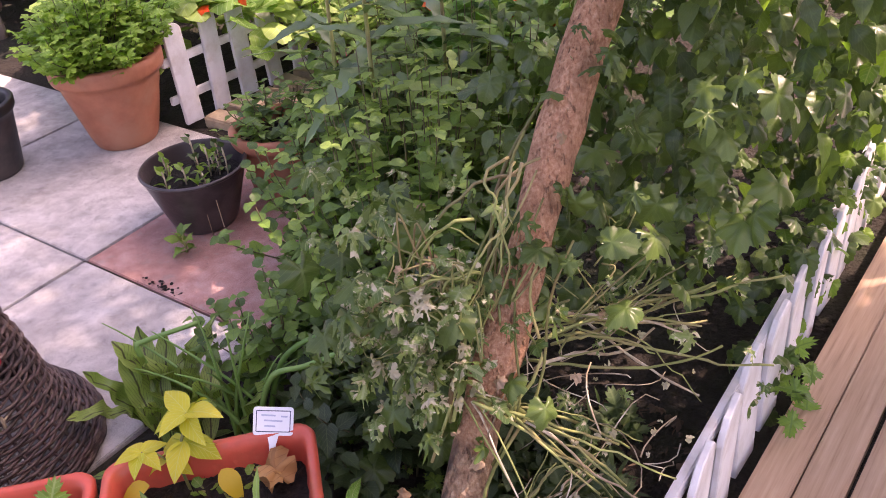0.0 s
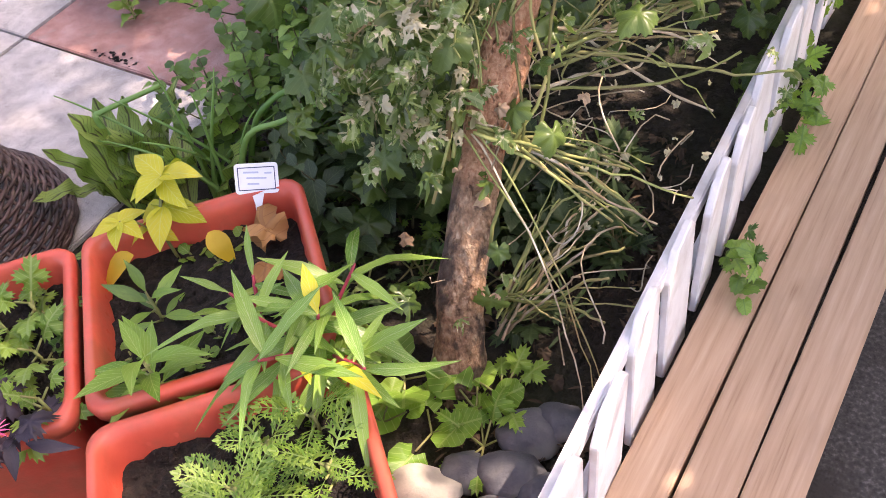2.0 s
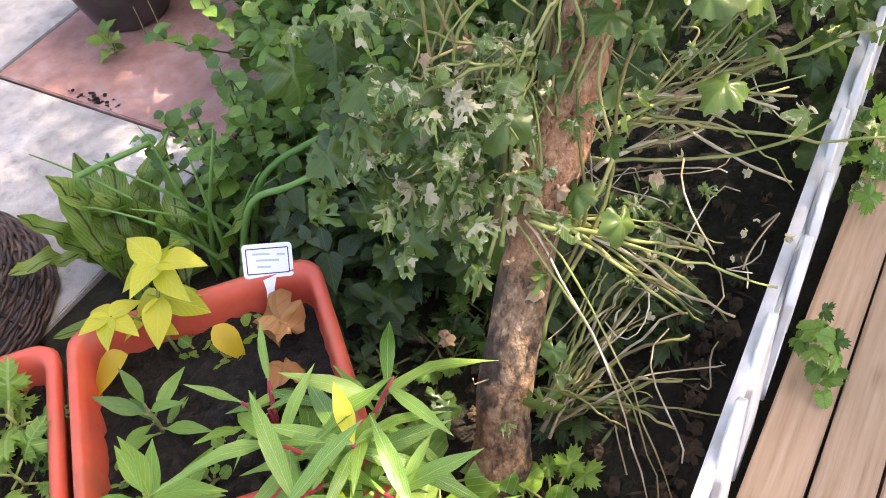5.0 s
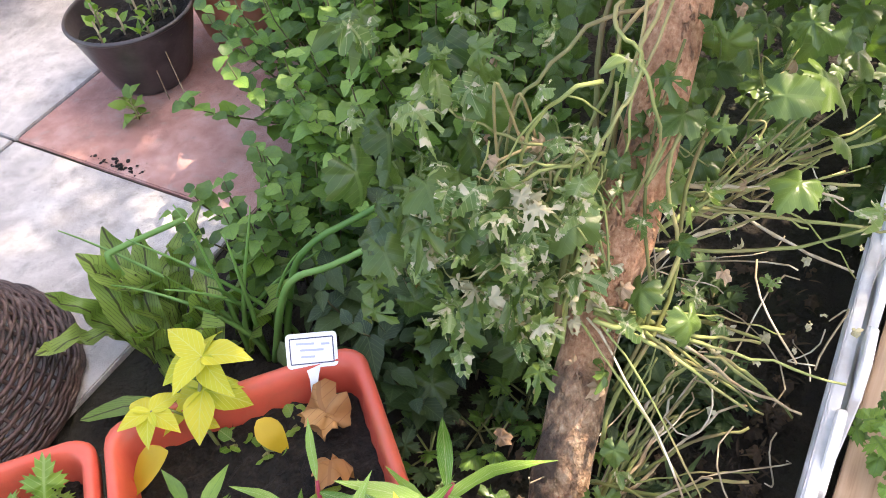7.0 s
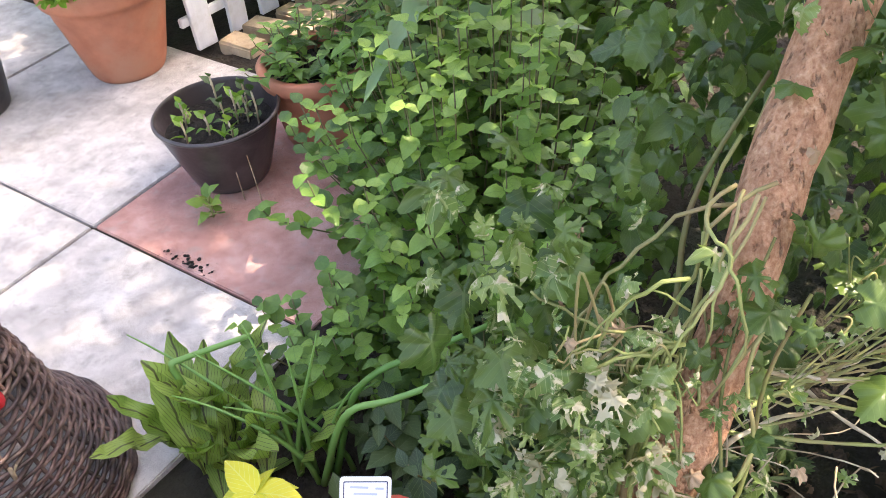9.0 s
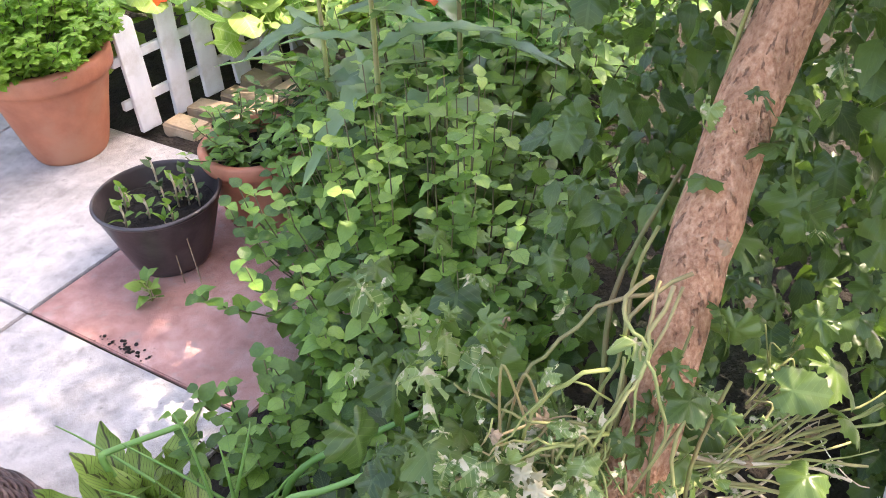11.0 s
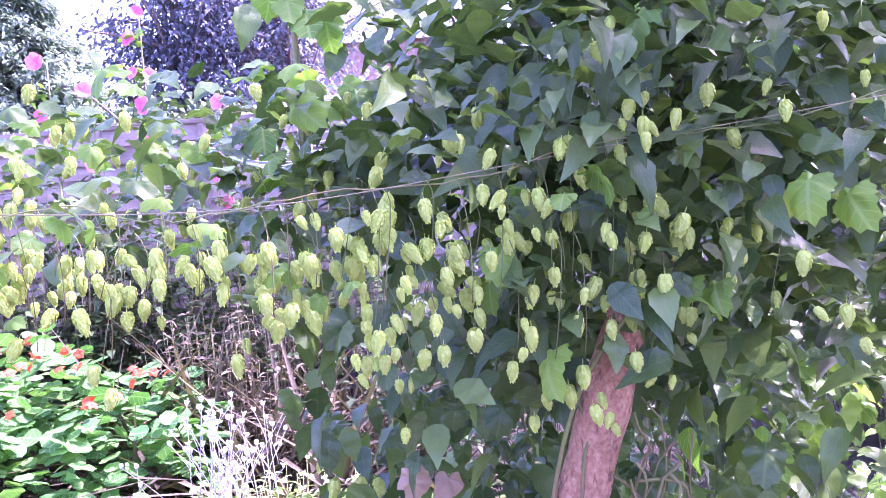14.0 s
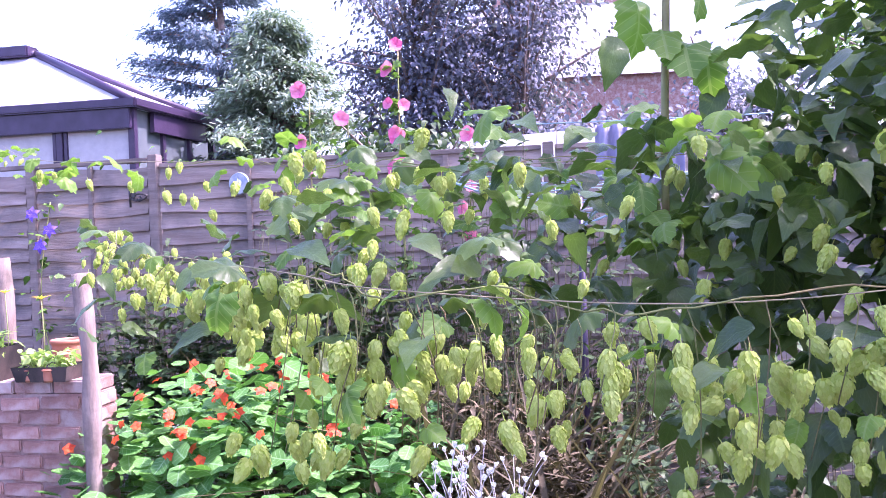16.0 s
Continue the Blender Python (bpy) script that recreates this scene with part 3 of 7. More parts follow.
def pinnate(pairs=6, sub=True):
    """A feathery leaf: narrow leaflets in pairs along a rib, each of them cut again."""
    V, F, U, o = [], [], [], 0
    def leaflet(x, y, ang, ln, w):
        nonlocal o
        ca, sa = math.cos(ang), math.sin(ang)
        for q, hw in ((0, 0.3), (0.35, 1.0), (0.7, 0.75), (1, 0.05)):
            for sd in (-1, 1):
                a, b = sd * hw * w, q * ln
                px, py = x + a * ca - b * sa, y + a * sa + b * ca
                V.append((px, py, -0.25 * py * py - 0.3 * px * px))
                U.append((0.5 + px, py))
        F.extend([(o + 2 * k, o + 2 * k + 1, o + 2 * k + 3, o + 2 * k + 2) for k in range(3)])
        o += 8
    leaflet(0, 0, 0, 1.0, 0.018)
    for k in range(pairs):
        y = 0.18 + 0.70 * k / (pairs - 1)
        ln = 0.36 * math.sin(math.pi * (0.22 + 0.62 * k / (pairs - 1)))
        for sd in (-1, 1):
            leaflet(0, y, sd * 0.95, ln, 0.028)
            if sub:
                for q in (0.35, 0.65):
                    cx, cy = -math.sin(sd * 0.95) * ln * q, y + math.cos(0.95) * ln * q
                    leaflet(cx, cy, sd * 0.3, ln * 0.42, 0.021)
                    leaflet(cx, cy, sd * 1.6, ln * 0.36, 0.021)
    leaflet(0, 0.92, 0, 0.16, 0.06)
    return np.array(V), F, np.array(U)


T_FERN = [pinnate()]


def cut_radius(a, k):
    """A deeply cut, toothed seedling leaf."""
    return (0.26 + 0.26 * abs(math.cos(2.0 * a)) ** 0.7 * (1.35 if abs(a) < 0.8 else 0.95)) * (1.12 if k % 2 else 0.84)


T_CUT = [fanleaf(cut_radius, 44, 0.35, 0.42, ruffle=0.04, seed=17), fanleaf(cut_radius, 44, 0.7, 0.42, ruffle=0.06, seed=18)]
T_KIDNEY = [fanleaf(lambda a, k: (0.5 if abs(a) < 2.75 else 0.22) * (1 + 0.03 * math.cos(9 * a)), 40, 0.15, 0.34, cup=0.08, ruffle=0.03, seed=s) for s in (41, 42)]


def rot(n, up=0.6, yaw=None, roll=0.5, r=rng, pitch=None):
    """n turns of a leaf: any compass way, drooping or rising, rolled."""
    yw = r.uniform(0, 2 * np.pi, n) if yaw is None else np.broadcast_to(yaw, (n,))
    pt = r.normal(0, up, n) if pitch is None else r.normal(pitch, up, n)
    rl = r.normal(0, roll, n)
    out = np.empty((n, 3, 3))
    cy, sy, cp, sp, cr, sr = np.cos(yw), np.sin(yw), np.cos(pt), np.sin(pt), np.cos(rl), np.sin(rl)
    Z, O, I = np.zeros(n), np.zeros(n), np.ones(n)
    Rz = np.stack([cy, -sy, Z, sy, cy, Z, Z, Z, I], -1).reshape(n, 3, 3)
    Rx = np.stack([I, Z, Z, Z, cp, -sp, Z, sp, cp], -1).reshape(n, 3, 3)
    Ry = np.stack([cr, Z, sr, Z, I, Z, -sr, Z, cr], -1).reshape(n, 3, 3)
    return Rz @ Rx @ Ry


def scatter(name, temps, loc, R, size, mat, parent, label="", kind="stuff"):
    """Many leaves joined in one mesh."""
    loc, size = np.asarray(loc, float), np.broadcast_to(np.asarray(size, float), (len(loc),))
    V, LI, LT, U, o = [], [], [], [], 0
    pick = np.arange(len(loc)) % len(temps)
    for k, (tv, tf, tu) in enumerate(temps):
        ii = np.where(pick == k)[0]
        if not len(ii):
            continue
        v = np.einsum("nij,vj->nvi", R[ii], tv) * size[ii][:, None, None] + loc[ii][:, None]
        V.append(v.reshape(-1, 3))
        flat = np.array([j for f in tf for j in f])
        LI.append((flat[None] + (o + np.arange(len(ii)) * len(tv))[:, None]).ravel())
        LT.append(np.tile([len(f) for f in tf], len(ii)))
        U.append(np.tile(tu[flat], (len(ii), 1)))
        o += len(tv) * len(ii)
    V, LI, LT, U = np.concatenate(V), np.concatenate(LI), np.concatenate(LT), np.concatenate(U)
    me = bpy.data.meshes.new(name)
    me.vertices.add(len(V))
    me.vertices.foreach_set("co", V.ravel().astype(np.float32))
    me.loops.add(len(LI))
    me.loops.foreach_set("vertex_index", LI.astype(np.int32))
    me.polygons.add(len(LT))
    me.polygons.foreach_set("loop_start", np.concatenate(([0], np.cumsum(LT)[:-1])).astype(np.int32))
    me.polygons.foreach_set("use_smooth", np.ones(len(LT), dtype=bool))
    lay = me.uv_layers.new(name="uv")
    lay.data.foreach_set("uv", U.astype(np.float32).ravel())
    me.materials.append(mat)
    me.update(calc_edges=True)
    return part(name, me, parent, label, kind=kind)


_shared = {}


def leaves(name, temps, loc, R, size, mat, parent):
    """Leaves that are objects of their own on shared meshes."""
    size = np.broadcast_to(np.asarray(size, float), (len(loc),))
    for i, p in enumerate(loc):
        k = i % len(temps)
        key = (name, mat.name, id(temps[k]))
        if key not in _shared:
            tv, tf, tu = temps[k]
            _shared[key] = mesh(name, tv, tf, mat, tu, True)
        m = Matrix(R[i].tolist()).to_4x4()
        m = Matrix.Translation([float(c) for c in p]) @ m @ Matrix.Scale(float(size[i]), 4)
        part(name, _shared[key], parent, m=m)


def inbox(n, lo, hi, r=rng):
    return r.uniform(lo, hi, (n, 3))


def inball(n, c, rad, r=rng, shell=0.0):
    v = r.normal(0, 1, (n, 3))
    v /= np.linalg.norm(v, axis=1)[:, None]
    q = r.uniform(shell ** 3, 1, n) ** (1 / 3)
    return np.asarray(c) + v * q[:, None] * np.asarray(rad)


# ---- ground and paving ----
def sheet(name, x0, x1, y0, y1, z, mat, n=2, rough=0.0):
    xs, ys = np.linspace(x0, x1, n), np.linspace(y0, y1, n)
    V = [(x, y, z + (rough * noise.noise((x * 3, y * 3, 0)) if rough else 0)) for y in ys for x in xs]
    F = [(j * n + i, j * n + i + 1, (j + 1) * n + i + 1, (j + 1) * n + i) for j in range(n - 1) for i in range(n - 1)]
    return mesh(name, V, F, mat, smooth=True)


ground = tagged(new("ground", sheet("ground", -300, 300, -300, 300, -0.03, M_EARTH)), "dark garden earth", "ground", kind="structure")
bed = tagged(new("flower_bed", sheet("flower_bed", -2.6, 0.75, 0.4, 3.3, -0.012, M_EARTH, 70, 0.012)), "dark loose soil of the planted bed", "ground", kind="structure")
XC, XU, XV = Vector((-1.245, 2.397, 0)), Vector((0.868, -0.497, 0)), Vector((0.497, 0.868, 0))
pavement = tagged(new("pavement", sheet("pavement", -0.01, 0.01, -0.01, 0.01, -0.04, M_MORTAR)), "worn concrete paving slabs, one of them pink", "paving", kind="structure")
turn = math.degrees(math.atan2(XU.y, XU.x))
for (u0, u1, v0, v1, mt) in ((-0.9, 0, 0, 0.78, M_SLAB), (0, 0.74, 0, 0.78, M_SLABP), (-0.9, 0, -0.9, 0, M_SLAB), (0, 0.74, -0.9, 0, M_SLAB), (-1.8, -0.9, 0, 0.78, M_SLAB), (-1.8, -0.9, -0.9, 0, M_SLAB), (-0.9, 0, -1.8, -0.9, M_SLAB), (-1.8, -0.9, -1.8, -0.9, M_SLAB)):
    c = XC + XU * ((u0 + u1) / 2) + XV * ((v0 + v1) / 2)
    part("slab", box("slab", u1 - u0 - 0.008, v1 - v0 - 0.008, 0.05, mt, 0.003), pavement, "pink concrete slab" if mt is M_SLABP else "", pose(c.x, c.y, -0.05, 0, 0, turn))

BD = Vector((0.509, 0.861, 0))          # the way the boards and the low fence run
BN = Vector((0.861, -0.509, 0))
boardturn = math.degrees(math.atan2(BD.y, BD.x)) - 90
tar = tagged(new("tarmac", sheet("tarmac", 0, 6.0, -3.0, 12.0, -0.006, M_TARMAC, 2)), "dark gritty tarmac beside the boards", "ground", kind="structure")
tar.matrix_world = pose(0.21, 0.95, 0, 0, 0, boardturn) @ pose(0.06, -0.95, 0)
for w, ln, x, y in ((1.74, 1.2, 1.16, 1.95), (4.0, 6.4, 1.60, 5.75)):
    path = tagged(new("path", box("path", w, ln, 0.06, M_CONC, 0.01)), "pale sunlit concrete path", "path", kind="structure")
    path.matrix_world = pose(0.21, 0.95, 0, 0, 0, boardturn) @ pose(x, y, -0.03)


# ---- boards beside the bed ----
def board(offset, start, length, z, seed, label):
    L = length
    bm = bmesh.new()
    bmesh.ops.create_cube(bm, size=1.0)
    for v in bm.verts:
        v.co = Vector((v.co.x * 0.082, v.co.y * L, v.co.z * 0.04))
    bmesh.ops.bevel(bm, geom=bm.edges[:], offset=0.003, segments=2, affect="EDGES")
    me = from_bm("board", bm, M_PLANK)
    ob = tagged(new("board", me), label, "board", "boards beside the fence")
    p = Vector((0.221, 0.95, 0)) + BN * (offset + 0.04) + BD * (start + L / 2)
    ob.matrix_world = pose(p.x, p.y, z, 0, 0, boardturn + seed * 0.25)
    return ob


board(-0.007, -1.3, 3.7, 0.04, 0, "new pale pine plank lying along the white fence")
board(0.079, -1.35, 3.9, 0.042, 1, "new pale pine plank lying between two others")
board(0.169, -1.25, 3.8, 0.04, -1, "new pale pine plank with knots, beside the tarmac")


# ---- low white fences ----
def picket_mesh(h, w, pointed):
    t = 0.014 if pointed else 0.018
    if pointed:
        prof = [(-w / 2, 0.012), (w / 2, 0), (w / 2, h - 0.02), (w / 2 - 0.02, h), (-w / 2 + 0.03, h - 0.012), (-w / 2, h - 0.055)]
    else:
        prof = [(-w / 2, 0), (w / 2, 0), (w / 2, h - 0.03)] + [(w / 2 * math.cos(a), h - 0.03 + 0.03 * math.sin(a)) for a in np.linspace(0.3, math.pi - 0.3, 6)] + [(-w / 2, h - 0.03)]
    bm = bmesh.new()
    f = bm.faces.new([bm.verts.new((x, -t / 2, z)) for x, z in prof])
    g = bmesh.ops.extrude_face_region(bm, geom=[f])
    for v in g["geom"]:
        if isinstance(v, bmesh.types.BMVert):
            v.co.y += t
    bmesh.ops.recalc_face_normals(bm, faces=bm.faces)
    bmesh.ops.bevel(bm, geom=bm.edges[:], offset=0.0025, segments=1, affect="EDGES")
    return from_bm("picket", bm, M_WHITE)


def fence(x0, y0, x1, y1, n, h, w, z, rails, side, label, pointed, seed):
    """A run of pickets on two rails; side: which face carries the pickets."""
    r = random.Random(seed)
    L = math.hypot(x1 - x0, y1 - y0)
    f = thing("picket_fence", x0, y0, z, label, "fence", "", math.degrees(math.atan2(y1 - y0, x1 - x0)))
    me = [picket_mesh(h, w, pointed), picket_mesh(h * 1.02, w * 0.95, pointed)]
    for i in range(n):
        s = L * (i + 0.5) / n
        part("picket", me[i % 2], f, m=pose(s, side * 0.018, r.uniform(-0.006, 0.006), r.uniform(-1.5, 1.5), r.uniform(-2.5, 2.5), r.uniform(-3, 3)))
    for k in rails:
        part("rail", box("rail", L, 0.018, 0.032, M_WHITE, 0.003), f, m=pose(L / 2, 0, k))
    return f


FA0, FA1 = Vector((-0.135, 0.365)), Vector((1.412, 3.231))
fence(FA0.x, FA0.y, FA1.x, FA1.y, 22, 0.305, 0.110, 0.005, (0.24, 0.07), -1, "low white-painted wooden picket fence, worn, along the bed", True, 3)
fence(-1.265, 3.30, -0.62, 4.22, 8, 0.395, 0.078, 0.0, (0.085, 0.235), -1, "low white picket fence with rounded tops behind the pots", False, 4)

edging = thing("brick_edging", -1.10, 3.32, 0, "row of worn tan bricks set in the soil", "edging", "", math.degrees(math.atan2(0.98, 0.575)))
for i in range(8):
    part("brick", box("brick", 0.15, 0.085, 0.05, M_TANBRICK, 0.006, jitter=0.003, seed=i), edging, m=pose(0.02 + i * 0.125, -0.01 + 0.02 * math.sin(i * 2.3), -0.03, 0, 0, 90 + 6 * math.sin(i * 1.7)))
for i in range(5):
    part("brick", box("brick", 0.15, 0.085, 0.05, M_TANBRICK, 0.006, jitter=0.003, seed=20 + i), edging, m=pose(0.1 + i * 0.16, -0.14, -0.036, 0, 0, 5 * math.sin(i * 2.9)))


# ---- leaning post ----
trunk_pts = smoothpath([(-0.038, 1.19, -0.05), (-0.020, 1.222, 0.08), (-0.003, 1.263, 0.2), (0.053, 1.352, 0.4), (0.117, 1.428, 0.6), (0.181, 1.548, 0.8), (0.254, 1.636, 1.0), (0.315, 1.627, 1.2), (0.382, 1.593, 1.4), (0.437, 1.553, 1.58), (0.462, 1.535, 1.66)], 60)


def trunk():
    th = thing("wooden_post", 0.0, 1.20, 0.0, "leaning round tree-trunk post with cracked reddish bark", "post")
    sides = 20
    tt = np.linspace(0, 1, 60)
    rad = np.interp(tt, (0, 0.08, 0.2, 0.3, 0.55, 0.75, 0.92, 1), (0.047, 0.046, 0.040, 0.036, 0.037, 0.032, 0.029, 0.021)) + 0.003 * np.exp(-((tt - 0.045) / 0.006) ** 2) + 0.003 * np.exp(-((tt - 0.075) / 0.007) ** 2) + 0.003 * np.exp(-((tt - 0.115) / 0.008) ** 2) + 0.0015 * np.sin(tt * 40)
    v, f = tube_data(trunk_pts - np.array((0, 1.2, 0)), rad, sides)
    for i in range(len(v)):
        p = Vector(v[i])
        k = noise.noise(p * 14) * 0.006 + noise.noise(p * 45) * 0.0022
        c = Vector((trunk_pts - np.array((0, 1.2, 0)))[min(i // sides, 59)])
        v[i] = p + (p - c).normalized() * k
    part("trunk", mesh("trunk", v, f, M_TRUNK, smooth=True), th)
    # bare patches where bark has come off
    for (s, ang, hh, ww) in ((0.40, -2.0, 0.030, 0.012), (0.50, -1.5, 0.028, 0.007), (0.74, -1.6, 0.05, 0.005)):
        c = trunk_pts[int(s * 59)] - np.array((0, 1.2, 0))
        d2 = np.array((math.cos(ang), math.sin(ang), 0.1))
        V = [tuple(c + d2 * 0.0345 + np.array((-math.sin(ang), math.cos(ang), 0)) * ww * math.cos(a) * (1 + 0.35 * math.sin(3 * a) + 0.2 * math.sin(7 * a)) + np.array((0.25, 0.2, 0.93)) * hh * math.sin(a)) for a in np.linspace(0, 2 * math.pi, 12, endpoint=False)]
        V += [tuple(np.array(q) - d2 * 0.012) for q in V]
        part("bare_patch", mesh("bare_patch", V, [tuple(range(12))] + [(i, (i + 1) % 12, 12 + (i + 1) % 12, 12 + i) for i in range(12)], M_WOUND), th, "patch of bare orange wood")
    return th


trunk()


# ---- pots ----
def round_pot(name, x, y, r_rim, r_base, h, mat, label, group="pots on the paving", z=0.0, lip=0.02, soil=0.04, rings=()):
    p = thing(name, x, y, z, label, "plant pot", group)
    prof = [(0.001, 0.0), (r_base * 0.96, 0.0), (r_base, 0.006)]
    hl = h - lip * 2.2
    for s in np.linspace(0.08, 1, 12):
        rr = r_base + (r_rim - lip * 0.7 - r_base) * s ** 0.9
        for rg in rings:
            rr += 0.006 * math.exp(-((s - rg) / 0.03) ** 2)
        prof.append((rr, hl * s))
    def outer(z):
        return r_base + (r_rim - lip * 0.7 - r_base) * (z / hl) ** 0.9

    prof += [(r_rim - 0.004, hl + 0.004), (r_rim, hl + lip * 0.6), (r_rim + 0.002, h - 0.006), (r_rim - 0.004, h), (r_rim - lip * 0.9, h - 0.001), (r_rim - lip * 1.2, h - 0.01), (min(r_rim - lip * 1.5, outer(h - soil * 1.3) - 0.005), h - soil * 1.3), (outer(h * 0.5) - 0.008, h * 0.5)]
    part("body", lathe("body", prof, mat, 56), p)
    rs = min(r_rim - lip * 1.35, outer(h - soil) - 0.004)
    V, F = [(0, 0, 0.008)], []
    for ring in (0.4, 0.75, 1.0):
        for q in range(24):
            a = 2 * math.pi * q / 24
            V.append((rs * ring * math.cos(a), rs * ring * math.sin(a), 0.012 * math.sin(q * 2.1 + ring * 7) * (1.2 - ring)))
    F += [(0, 1 + q, 1 + (q + 1) % 24) for q in range(24)]
    for ring in (0, 1):
        F += [(1 + ring * 24 + q, 25 + ring * 24 + q, 25 + ring * 24 + (q + 1) % 24, 1 + ring * 24 + (q + 1) % 24) for q in range(24)]
    part("soil", mesh("soil", V, F, M_SOIL, smooth=True), p, m=pose(0, 0, h - soil))
    return p


round_pot("terracotta_pot", -1.435, 3.22, 0.205, 0.115, 0.335, M_TERRA, "large terracotta pot with a thick rolled rim, full of bushy herbs", lip=0.03, soil=0.05, rings=(0.8,))
round_pot("plastic_pot", -0.93, 2.62, 0.165, 0.098, 0.205, M_BROWNP, "dark brown plastic pot with sparse seedlings on the pink slab", lip=0.007, soil=0.055)
round_pot("terracotta_pot", -0.705, 2.815, 0.155, 0.11, 0.235, M_TERRA, "terracotta pot half hidden by the balm bush", lip=0.022, soil=0.04)
round_pot("plastic_pot", -1.86, 2.98, 0.155, 0.11, 0.27, M_BLACKP, "black plastic pot with wet soil beside the terracotta pot", lip=0.02, soil=0.06)


# ---- square planters ----
PW, PD = Vector((0.953, 0.297, 0)).normalized(), Vector((0.305, -0.952, 0)).normalized()


def planter(cx, cy, w, dpt, h, z, label):
    """Square trough with fluted walls and a rolled rim; closed below, hollow above."""
    p = thing("square_planter", cx, cy, z, label, "planter", "orange planters", math.degrees(math.atan2(PW.y, PW.x)))

    def ring(hx, hy, zz, r=0.035, flute=0.0, n=14):
        out = []
        cor = [(hx - r, hy - r, 0), (-hx + r, hy - r, 90), (-hx + r, -hy + r, 180), (hx - r, -hy + r, 270)]
        for ci, (x, y, a0) in enumerate(cor):
            for a in np.linspace(a0, a0 + 90, 5):
                out.append((x + r * math.cos(radians(a)), y + r * math.sin(radians(a)), zz))
            x2, y2, _ = cor[(ci + 1) % 4]
            e0 = Vector((x + r * math.cos(radians(a0 + 90)), y + r * math.sin(radians(a0 + 90)), zz))
            e1 = Vector((x2 + r * math.cos(radians(a0 + 90)), y2 + r * math.sin(radians(a0 + 90)), zz))
            nrm = Vector((math.cos(radians(a0 + 90)), math.sin(radians(a0 + 90)), 0))
            for q in range(1, n):
                out.append(tuple(e0.lerp(e1, q / n) + nrm * (flute if q % 2 else 0)))
        return out

    a, b = w / 2, dpt / 2
    rings = [ring(a * 0.78, b * 0.78, 0.0), ring(a * 0.80, b * 0.80, 0.01, flute=-0.004), ring(a - 0.022, b - 0.022, h - 0.045, flute=-0.004), ring(a - 0.02, b - 0.02, h - 0.04), ring(a - 0.003, b - 0.003, h - 0.036), ring(a, b, h - 0.012), ring(a - 0.004, b - 0.004, h - 0.002), ring(a - 0.012, b - 0.012, h), ring(a - 0.019, b - 0.019, h - 0.004), ring(a - 0.024, b - 0.024, h - 0.03, 0.03, 0.002), ring(a - 0.04, b - 0.04, h - 0.12, 0.03, 0.002)]
    n = len(rings[0])
    V = [v for r in rings for v in r]
    F = [tuple(range(n))[::-1]]
    for i in range(len(rings) - 1):
        F += [(i * n + k, i * n + (k + 1) % n, (i + 1) * n + (k + 1) % n, (i + 1) * n + k) for k in range(n)]
    part("body", mesh("body", V, F, M_PLAST, smooth=True), p)
    m = 22
    V = [((i / (m - 1) - 0.5) * (w - 0.055), (j / (m - 1) - 0.5) * (dpt - 0.055), 0.014 * noise.noise((i * 0.6 + cx * 9, j * 0.6, 1)) + 0.008 * noise.noise((i * 1.7, j * 1.7, 3))) for j in range(m) for i in range(m)]
    part("soil", mesh("soil", V, [(j * m + i, j * m + i + 1, (j + 1) * m + i + 1, (j + 1) * m + i) for j in range(m - 1) for i in range(m - 1)], M_SOIL, smooth=True), p, "dark crumbly potting soil", pose(0, 0, h - 0.065))
    return p


PA = Vector((-0.652, 1.328, 0)) + PW * 0.194 + PD * 0.19
planter(PA.x, PA.y, 0.388, 0.38, 0.288, 0.0, "square orange plastic planter with a white plant label")
PB = PA - PW * 0.397 - PD * 0.003
planter(PB.x, PB.y, 0.382, 0.375, 0.28, 0.0, "square orange plastic planter full of lobed seedlings")
PC = PA + PD * 0.392 + PW * 0.0
planter(PC.x, PC.y, 0.40, 0.37, 0.285, 0.0, "square orange plastic planter with feathery seedlings")
PSOIL = 0.22


def on_planter(P, u, v, z=0.0):
    q = P + PW * u + PD * v
    return q.x, q.y, PSOIL + z


